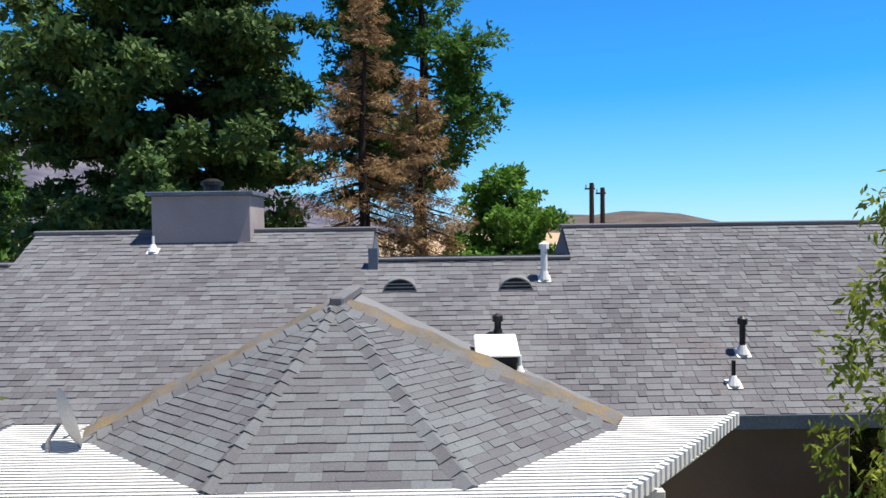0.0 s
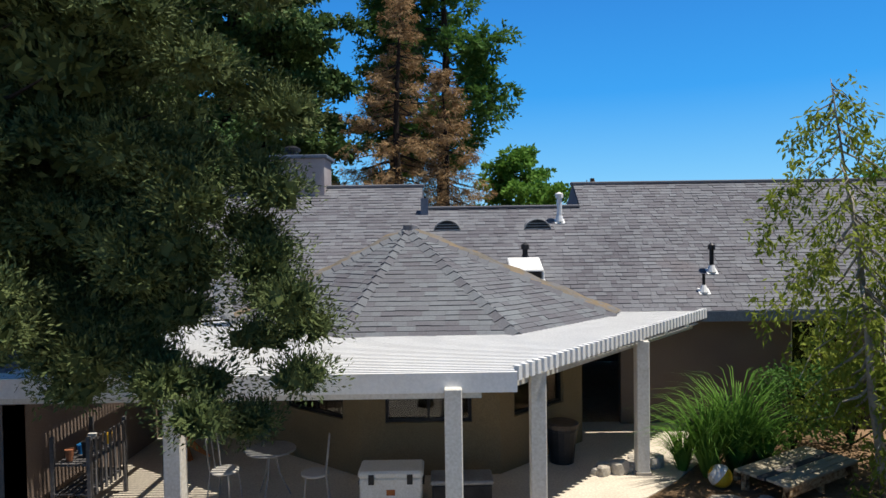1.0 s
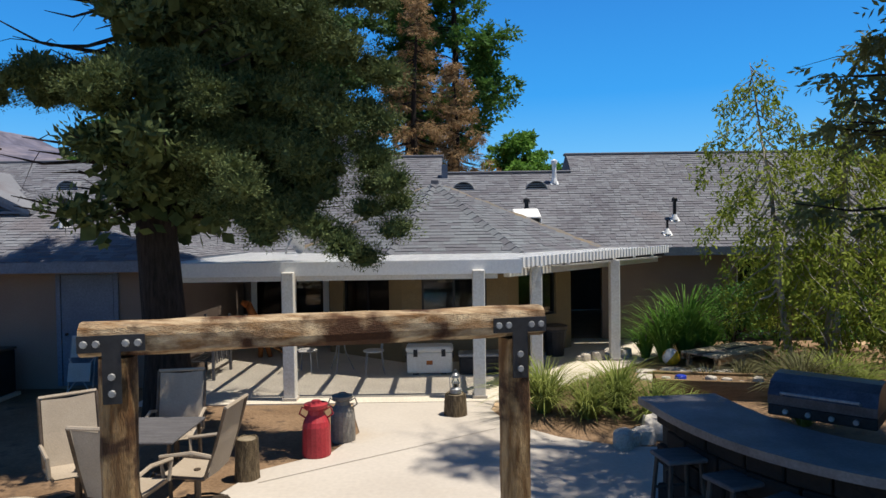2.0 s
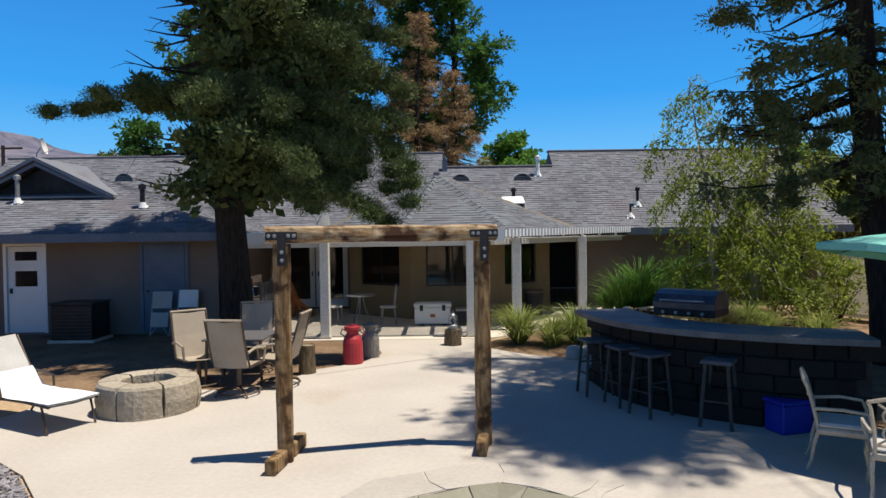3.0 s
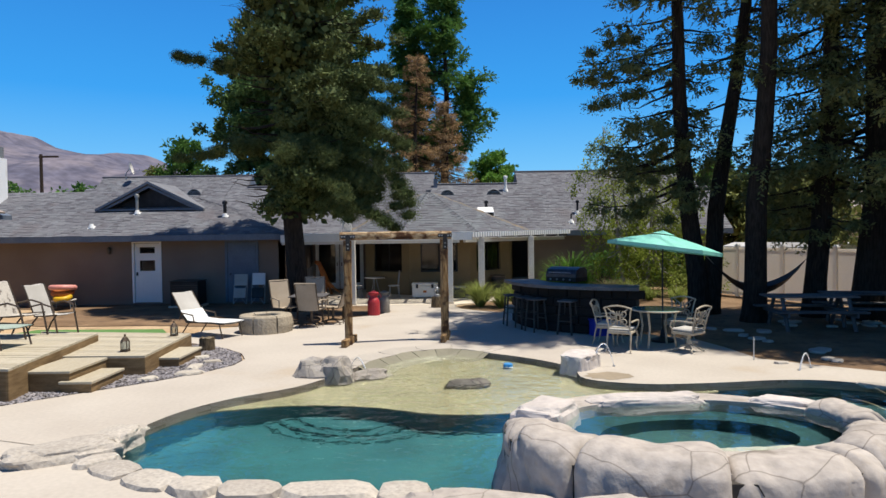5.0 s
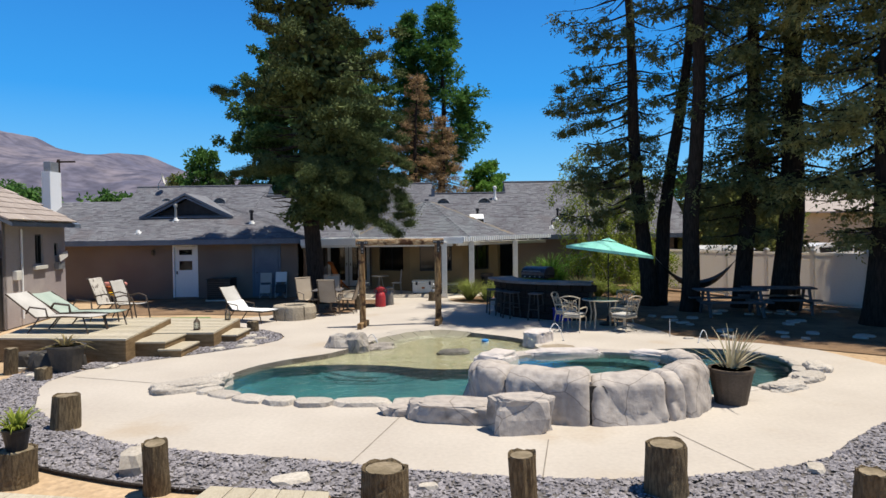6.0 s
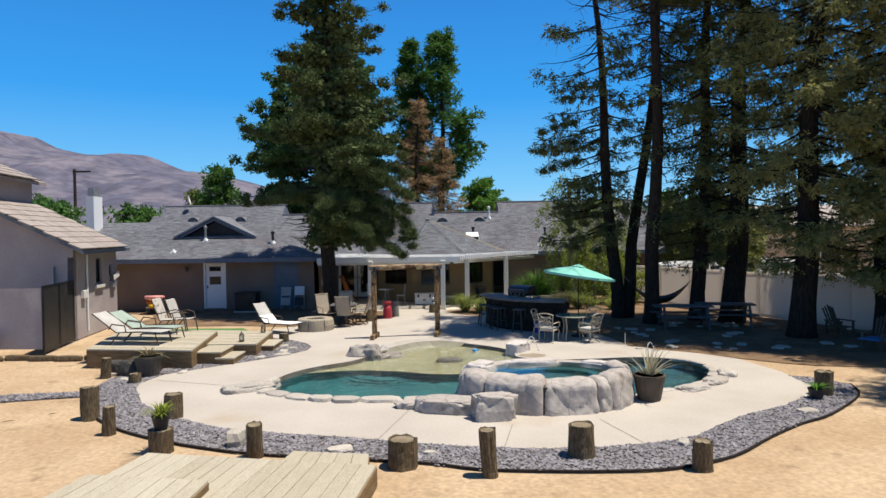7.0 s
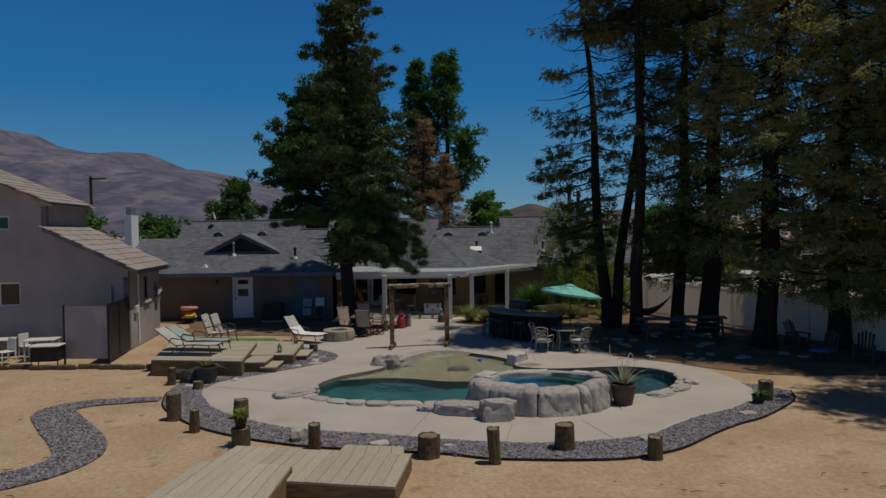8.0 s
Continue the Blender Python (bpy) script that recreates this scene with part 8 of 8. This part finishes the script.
part("planter_soil", boxes((-1.08, 0.03, 0, 1.08, 0.6, 0.25)), "bark_dirt", bxp)
for k in range(9):
    q = 0.06 + 0.03 * math.sin(k * 2.3)
    tagged(stone("planter_stone", None, 0.55 + 0.23 * k, 5.3 - 0.05 * k + 0.06 * math.sin(k * 3.1), 0.235, q * 1.3, q, q * 1.1, 360 + k, 40 * k, "blue" if k == 1 else "stone_white", 0.2, 2), "small blue glazed ball on the timber planter" if k == 1 else "small pale stone lying on the timber planter", "stone", "stones on the planter")
rnd = random.Random(21)
for k in range(26):
    t = k / 25
    x, y = (-0.25 + 1.9 * t, 8.35 + 0.6 * t) if k < 16 else (-0.85 + 1.0 * (k - 16) / 10, 2.75 + 0.75 * (k - 16) / 10)
    s = rnd.uniform(0.08, 0.17) if k < 16 else rnd.uniform(0.1, 0.24)
    tagged(stone("border_stone", None, x + rnd.uniform(-0.06, 0.06), y + rnd.uniform(-0.08, 0.08), -0.02, s, s * 0.8, s * 1.1, 300 + k, rnd.uniform(0, 90), "stone_white", 0.2, 2), "rounded pale border stone along the bed", "stone", "border stones")
for k in range(16):
    x, y, s = rnd.uniform(0.5, 2.6), rnd.uniform(6.3, 7.3), rnd.uniform(0.14, 0.26)
    tagged(stone("stepping_stone", None, x, y, -0.015, s, s * 0.7, 0.05, 340 + k, rnd.uniform(0, 90), "stone_white", 0.25, 2, 0.4), "flat pale stepping stone in the bed", "stone", "stepping stones")

# ---- under the grove ----
def picnic(x, y, rz):
    t = thing("picnic_table", "weathered grey timber picnic table with benches", "picnic table", pose(x, y, 0, 0, 0, rz), "picnic tables under the trees")
    for k in range(5):
        part("top_plank", boxes((-0.95, -0.36 + 0.147 * k, 0.72, 0.95, -0.225 + 0.147 * k, 0.76), bevel=0.006), "deck_grey", t)
    for s in (-1, 1):
        for k in range(2):
            part("bench_plank", boxes((-0.95, s * 0.68 - 0.14 + 0.145 * k, 0.42, 0.95, s * 0.68 - 0.005 + 0.145 * k, 0.46), bevel=0.006), "deck_grey", t)
    for x_ in (-0.7, 0.7):
        part("bench_beam", boxes((x_ - 0.02, -0.82, 0.33, x_ + 0.02, 0.82, 0.42)), "deck_grey", t)
        for s in (-1, 1):
            part("leg", tubed([(x_ + 0.05, s * 0.25, 0.72), (x_ + 0.05, s * 0.62, 0.0)], 0.045, 4), "deck_grey", t)


picnic(5.6, -0.9, -8)
picnic(7.2, -0.5, -14)
hm = thing("hammock", "dark cloth hammock slung between two trees", "hammock")
pa, pb = Vector((4.6, 1.9, 1.35)), Vector((6.7, 1.2, 1.45))
bm = bmesh.new()
rows = []
for k in range(13):
    t = k / 12
    c = pa.lerp(pb, t) + Vector((0, 0, -0.85 * 4 * t * (1 - t)))
    w = 0.03 + 0.5 * math.sin(math.pi * t)
    rows.append([bm.verts.new(c + Vector((0.3 * s * w, s * w, 0.45 * abs(s) * w))) for s in (-1, 0, 1)])
for a, b in zip(rows, rows[1:]):
    for k in range(2):
        bm.faces.new((a[k], a[k + 1], b[k + 1], b[k]))
part("hammock_cloth", bm, "black", hm)
for p, q in ((pa, Vector((4.4, 2.0, 1.6))), (pb, Vector((6.85, 1.1, 1.75)))):
    part("hammock_rope", tubed([p, q], 0.012, 5), "sling", hm)


def adirondack(x, y, rz, mat, label):
    t = thing("adirondack_chair", label, "chair", pose(x, y, 0, 0, 0, rz) @ Matrix.Scale(0.85, 4), "low chairs by the fence")
    for k in range(5):
        part("back_slat", tubed([(-0.2 + 0.1 * k, 0.2, 0.3), (-0.24 + 0.12 * k, 0.5, 0.95 + 0.05 * (2 - abs(k - 2)))], 0.04, 4), mat, t)
    part("seat", boxes((-0.26, -0.3, 0.3, 0.26, 0.26, 0.34), bevel=0.008), mat, t)
    for s in (-0.3, 0.3):
        part("arm", boxes((s - 0.06, -0.35, 0.52, s + 0.06, 0.35, 0.55)), mat, t)
        part("leg", boxes((s - 0.03, -0.33, 0, s + 0.03, -0.27, 0.52)), mat, t)
        part("leg", boxes((s - 0.03, 0.25, 0, s + 0.03, 0.31, 0.52)), mat, t)
    return t


adirondack(9.7, -2.95, 20, "brown_pot", "dark low wooden chair beside the fence")
adirondack(9.25, -5.4, -60, "brown_pot", "dark low wooden chair with a blue towel")
adirondack(10.3, -5.7, -40, "brown_pot", "dark low wooden chair under the trees")
tw = tagged(part("towel", boxes((-0.26, -0.5, 0.345, 0.26, 0.2, 0.37), bevel=0.01), "lightblue"), "light blue towel draped over the low chair", "towel")
tw.matrix_basis = pose(9.25, -5.4, -0.05, 0, 0, -60)
rnd = random.Random(52)
for k in range(34):
    x, y, s = rnd.uniform(2.9, 9.0), rnd.uniform(-5.2, 0.4), rnd.uniform(0.1, 0.24)
    tagged(stone("grove_stone", None, x, y, -0.02, s, s * 0.7, 0.05, 400 + k, 37 * k, "flag_dry", 0.25, 2, 0.2), "pale flat stone on the dark dirt under the grove", "stone", "stones under the grove")
hy = thing("post_stub", "thin pale stake standing at the deck edge", "stake", pose(2.65, -4.5, 0))
part("stake", tubed([(0, 0, -0.05), (0, 0, 0.4)], 0.011, 6), "offwhite", hy)

# white vinyl fence along the right boundary
FA, FB = Vector((6.6, 8.1, 0)), Vector((14.2, -10.0, 0))
fence = thing("vinyl_fence", "white vinyl panel fence along the yard edge", "fence")
fl_ = (FB - FA).length
fd = math.degrees(math.atan2((FB - FA).y, (FB - FA).x))
n_f = 11
for k in range(n_f + 1):
    p = FA.lerp(FB, k / n_f)
    ps = part("fence_post", boxes((-0.065, -0.065, 0, 0.065, 0.065, 1.74), bevel=0.006), "vinyl", fence)
    ps.matrix_basis = pose(p.x, p.y, -0.02, 0, 0, fd)
    cp = part("post_cap", boxes((-0.08, -0.08, 1.74, 0.08, 0.08, 1.77), (-0.045, -0.045, 1.77, 0.045, 0.045, 1.81)), "white", fence)
    cp.matrix_basis = pose(p.x, p.y, -0.02, 0, 0, fd)
    if k < n_f:
        w = fl_ / n_f
        pn = part("fence_panel", boxes((0.065, -0.004, 0.1, w - 0.065, 0.004, 1.6)), "vinyl", fence)
        pn.matrix_basis = pose(p.x, p.y, -0.02, 0, 0, fd)
        for z in (0.06, 1.6):
            rl = part("fence_rail", boxes((0.065, -0.035, z, w - 0.065, 0.035, z + 0.09)), "vinyl", fence)
            rl.matrix_basis = pose(p.x, p.y, -0.02, 0, 0, fd)
# what stands beyond the fence
M["tan_wall"] = mk("pale_tan_stucco", (0.56, 0.46, 0.33), (0.66, 0.55, 0.41), 0.8, 40, 0.9, 0.3)
nb = thing("neighbour_house", "pale tan house beyond the white fence", "house")
part("wall", boxes((19.2, 20.5, 0, 34.0, 28.0, 3.5)), "tan_wall", nb)
bm = bmesh.new()
sheet(bm, [(18.6, 19.9, 3.45), (34.6, 19.9, 3.45), (34.6, 24.2, 5.0), (18.6, 24.2, 5.0)])
sheet(bm, [(18.6, 24.2, 5.0), (34.6, 24.2, 5.0), (34.6, 28.6, 3.45), (18.6, 28.6, 3.45)])
part("roof", bm, "tile", nb)
for x0 in (22.6, 27.5):
    part("window", boxes((x0, 20.44, 1.1, x0 + 1.3, 20.49, 2.2)), "dark_metal", nb)
    part("window_frame", boxes((x0 - 0.08, 20.43, 1.02, x0, 20.5, 2.28), (x0 + 1.3, 20.43, 1.02, x0 + 1.38, 20.5, 2.28), (x0, 20.43, 2.2, x0 + 1.3, 20.5, 2.28), (x0, 20.43, 1.02, x0 + 1.3, 20.5, 1.1)), "white", nb)


def car(x, y, rz):
    t = thing("car", "white sport utility vehicle parked beyond the fence", "car", pose(x, y, 0, 0, 0, rz))
    bm = bmesh.new()
    prof = [(-2.2, 0.45), (-2.2, 0.95), (-1.9, 1.05), (-1.75, 1.65), (-1.3, 1.78), (0.5, 1.76), (1.1, 1.15), (2.0, 1.02), (2.2, 0.8), (2.2, 0.45)]
    a, b = [bm.verts.new((px, -0.9 + (0.12 if pz > 1.2 else 0), pz)) for px, pz in prof], [bm.verts.new((px, 0.9 - (0.12 if pz > 1.2 else 0), pz)) for px, pz in prof]
    for k in range(len(prof)):
        bm.faces.new((a[k], a[(k + 1) % len(prof)], b[(k + 1) % len(prof)], b[k]))
    bm.faces.new(a[::-1]), bm.faces.new(b)
    bmesh.ops.recalc_face_normals(bm, faces=bm.faces[:])
    part("car_body", bm, "car", t)
    for s in (-1, 1):
        for x0, x1 in ((-1.55, -0.75), (-0.65, 0.1), (0.18, 0.72)):
            part("side_window", boxes((x0, s * 0.83 - 0.02, 1.15, x1, s * 0.83 + 0.02, 1.6)), "black", t)
        for wx in (-1.35, 1.35):
            part("wheel", tubed([(wx, s * 0.72, 0.36), (wx, s * 0.93, 0.36)], 0.36, 16), "black", t)
    part("windscreen", boxes((-0.02, -0.7, -0.3, 0.02, 0.7, 0.3)), "black", t).matrix_basis = pose(0.83, 0, 1.47, 0, -43, 0)


car(9.8, 8.7, 12)
car(15.5, 10.5, 10)

# ---- the outbuilding on the left, turned a little ----
OB = pose(-14.463, -1.93, 0, 0, 0, 8.4)
ob_h = thing("outbuilding", "grey stucco two-storey outbuilding with tile roofs", "house", OB)
EZ, SL, TOPX = 2.93, 0.51, -2.75
fw = wall("front_wall", (-9.5, 0), (0, 0), 3.2, [(4.4, 5.8, 1.75, 2.6)], "stucco_grey", parent=ob_h)
window(fw, 4.4, 5.8, 1.75, 2.6)
sw_ = wall("side_wall", (0, 0), (0, 3.8), 2.95, [(1.9, 2.42, 1.72, 2.6), (3.2, 3.5, 1.92, 2.32)], "stucco_grey", parent=ob_h)
window(sw_, 1.9, 2.42, 1.72, 2.6, frame_mat="dark_metal")
window(sw_, 3.2, 3.5, 1.92, 2.32, (0, 0), "dark_metal")
part("window_box", boxes((0.003, 1.72, 1.55, 0.1, 2.5, 1.66), bevel=0.008), "offwhite", ob_h, "white box under the window")
part("meter_box", boxes((0.003, 0.5, 1.32, 0.12, 0.8, 1.58), bevel=0.01), "offwhite", ob_h, "pale electric meter box")
part("vent_box", boxes((0.003, 3.2, 1.48, 0.14, 3.62, 1.72), bevel=0.008), "grey_metal", ob_h, "grey vent box")
sg = part("sign_board", boxes((0, -0.3, -0.1, 0.02, 0.3, 0.1)), "offwhite", ob_h, "tilted white board")
sg.matrix_basis = pose(0.16, 3.45, 1.9, 14, 0, 0)
part("side_wall_rear", boxes((-9.5, 3.8, 0, 0, 4.0, 2.95)), "stucco_grey", ob_h)
bm = bmesh.new()
bm.faces.new([bm.verts.new(p) for p in ((-9.5, -0.004, 2.7), (0, -0.004, 2.7), (0, -0.004, 3.0), (TOPX, -0.004, 4.4), (-9.5, -0.004, 4.4))])
part("gable_wall", bm, "stucco_grey", ob_h)
bm = bmesh.new()
sheet(bm, [(0.45, -0.4, EZ), (0.45, 4.16, EZ), (TOPX, 4.16, EZ + (0.45 - TOPX) * SL), (TOPX, -0.4, EZ + (0.45 - TOPX) * SL)], 0.12)
lr = part("lower_roof", bm, "fascia", ob_h)
def tile_rows(parent, x_low, z_low, x_high, sl, y0, y1, pitch=0.32, w=0.3):
    """Flat roof tiles laid in courses up the slope."""
    n = int((x_low - x_high) / pitch)
    bm = boxes((0, 0, 0, pitch * 1.18, w - 0.012, 0.045), bevel=0.006)
    me = bpy.data.meshes.new("tile")
    bm.to_mesh(me)
    bm.free()
    me.materials.append(M["tile"])
    rr = random.Random(3)
    for i in range(n):
        for j in range(int((y1 - y0) / w)):
            o = new("tile", me)
            o.parent = parent
            o.matrix_basis = pose(x_low - pitch * i + 0.02, y0 + w * (j + 0.5 * (i % 2)) + w, z_low + pitch * i * sl + 0.012 + rr.uniform(0, 0.008), 0, -math.degrees(math.atan(sl)) + 3, 180)
    return n
tile_rows(ob_h, 0.50, EZ + 0.02, TOPX, SL, -0.76, 3.9, 0.36, 0.34)
up = thing("upper_storey", "", "")
up.parent = ob_h
wu = wall("upper_wall", (-9.5, 0.0), (TOPX, 0.0), 5.45, [(4.7, 5.5, 4.5, 5.0)], "stucco_grey", parent=up, z0=3.2)
window(wu, 4.7, 5.5, 4.5, 5.0)
wall("upper_side_wall", (TOPX, 0.0), (TOPX, 3.6), 5.45, [], "stucco_grey", parent=up, z0=3.2)
bm = bmesh.new()
sheet(bm, [(-2.38, -0.4, 5.4), (-2.38, 3.9, 5.4), (-6.6, 3.9, 5.4 + 4.22 * 0.43), (-6.6, -0.4, 5.4 + 4.22 * 0.43)], 0.12)
sheet(bm, [(-6.6, -0.4, 7.21), (-6.6, 3.9, 7.21), (-10.8, 3.9, 5.4), (-10.8, -0.4, 5.4)], 0.12)
part("upper_roof", bm, "tile", up)
bm = bmesh.new()
bm.faces.new([bm.verts.new(p) for p in ((-9.5, -0.003, 5.35), (TOPX, -0.003, 5.35), (TOPX, -0.003, 5.55), (-6.6, -0.003, 7.15), (-9.5, -0.003, 6.2))])
part("upper_gable", bm, "stucco_grey", up)
tile_rows(ob_h, -2.33, 5.42, -6.55, 0.43, -0.76, 3.6, 0.36, 0.34)
part("downpipe", tubed([(-0.6, -0.05, 0.2), (-0.6, -0.05, 2.4)], 0.035, 6), "grey_metal", ob_h)
part("downpipe", tubed([(0.05, 0.97, 0.2), (0.05, 0.97, 2.75)], 0.03, 6), "white", ob_h)
gt = thing("side_gate", "dark screened side gate beside the outbuilding", "gate")
GA, GB_ = Vector((-13.98, -4.4, 0)), Vector((-14.44, -2.02, 0))
gl = (GB_ - GA).length
gd = math.degrees(math.atan2((GB_ - GA).y, (GB_ - GA).x))
for a, b in ((0, gl / 2 - 0.02), (gl / 2 + 0.02, gl)):
    for nm, r, m_ in (("gate_frame", ((a, -0.02, 0.05, a + 0.05, 0.02, 1.97), (b - 0.05, -0.02, 0.05, b, 0.02, 1.97), (a + 0.05, -0.02, 1.92, b - 0.05, 0.02, 1.97), (a + 0.05, -0.02, 0.05, b - 0.05, 0.02, 0.1)), "dark_metal"), ("gate_screen", ((a + 0.05, -0.008, 0.1, b - 0.05, 0.008, 1.92),), "black")):
        o = part(nm, boxes(*r), m_, gt)
        o.matrix_basis = pose(GA.x, GA.y, 0, 0, 0, gd)
sp = thing("screen_panel", "grey shade-cloth screen between dark posts beside the gate", "fence", pose(-13.98, -4.4, 0, 0, 0, 178))
part("screen_cloth", boxes((0.04, -0.006, 0.15, 1.5, 0.006, 1.9)), "stucco_grey", sp)
for x in (0.0, 1.5):
    part("post", boxes((x - 0.025, -0.025, -0.05, x + 0.025, 0.025, 1.95)), "dark_metal", sp)
# plastic furniture beside the outbuilding
for i, (x, y) in enumerate(((-18.3, -3.5), (-16.7, -3.6))):
    t = thing("plastic_table", "white plastic garden table beside the outbuilding", "table", pose(x, y, 0, 0, 0, 11), "white plastic tables")
    part("tabletop", boxes((-0.5, -0.35, 0.68, 0.5, 0.35, 0.72), bevel=0.012), "offwhite", t)
    for sx in (-0.44, 0.44):
        for sy in (-0.29, 0.29):
            part("table_leg", tubed([(sx, sy, 0.68), (sx, sy, 0)], 0.025, 6), "offwhite", t)


def plastic_chair(x, y, rz):
    t = thing("plastic_chair", "white plastic garden chair on the dirt", "chair", pose(x, y, 0, 0, 0, rz), "white plastic chairs")
    part("seat", boxes((-0.22, -0.22, 0.4, 0.22, 0.22, 0.43), bevel=0.01), "offwhite", t)
    part("backrest", boxes((-0.22, 0.2, 0.43, 0.22, 0.24, 0.85), bevel=0.015), "offwhite", t)
    for sx in (-0.2, 0.2):
        for sy in (-0.2, 0.2):
            part("leg", tubed([(sx, sy, 0.4), (sx * 1.15, sy * 1.15, 0)], 0.018, 5), "offwhite", t)


for x, y, rz in ((-18.9, -4.2, 20), (-17.5, -4.3, -30), (-17.4, -3.2, 80), (-19.2, -3.4, 10)):
    plastic_chair(x, y, rz)
bb = thing("dark_bench", "dark metal grill table beside the gate", "table", pose(-15.75, -4.85, 0, 0, 0, 8))
part("bench_top", boxes((-0.45, -0.3, 0.68, 0.45, 0.3, 0.72), bevel=0.01), "offwhite", bb, "white table top")
part("bench_box", boxes((-0.4, -0.22, 0.2, 0.4, 0.22, 0.68), bevel=0.01), "dark_metal", bb)
for sx in (-0.4, 0.4):
    for sy in (-0.25, 0.25):
        part("leg", tubed([(sx, sy, 0.62), (sx, sy, 0)], 0.02, 6), "dark_metal", bb)
for k in range(14):
    x = -19.5 + 0.75 * k
    tagged(stone("edge_log", None, x, -5.0 - 0.03 * k + 0.08 * math.sin(k * 2.0), -0.03, 0.42, 0.09, 0.12, 500 + k, 3 * math.sin(k * 1.7), "log", 0.15, 2), "weathered log edging lying on the dirt", "log", "edging logs")
# chimney standing behind the outbuilding, with a dish
c3 = thing("side_chimney", "white chimney at the end of the wing roof", "chimney", pose(-19.15, 8.3, 0))
part("chimney_body", boxes((-0.18, -0.4, 3.0, 0.18, 0.4, 5.28)), "white", c3)
part("chimney_cap", boxes((-0.14, -0.3, 5.28, 0.14, 0.3, 5.7)), "grey_metal", c3)
t = thing("utility_pole", "wooden utility pole beyond the outbuilding", "utility pole", pose(-48.9, 60.0, 0))
part("pole_shaft", tubed([(0, 0, 0), (0, 0, 12.0)], [0.22, 0.17], 8), "bark", t)
part("crossarm", boxes((-0.2, -0.1, 11.6, 2.0, 0.1, 11.8)), "bark", t)

# twigs and scraps lying on the dirt
rnd = random.Random(77)
bm = bmesh.new()
for _ in range(150):
    x, y = (rnd.uniform(-15.5, -9.8), rnd.uniform(-17.0, -10.5)) if rnd.random() < 0.55 else (rnd.uniform(-2.5, 6.5), rnd.uniform(-19.5, -15.0))
    a, ln = rnd.gauss(0.2, 0.6), rnd.uniform(0.04, 0.24)
    p0, d = Vector((x, y, 0.006)), Vector((math.cos(a), math.sin(a), 0))
    s = Vector((-d.y, d.x, 0)) * rnd.uniform(-0.25, 0.25) * ln
    tube(bm, [p0, p0 + d * ln * 0.5 + s, p0 + d * ln], [0.004, 0.009, 0.003], 5, False)
tagged(part("twigs", bm, "log"), "scattered dry twigs and bark scraps on tan dirt", "twigs", kind="stuff")
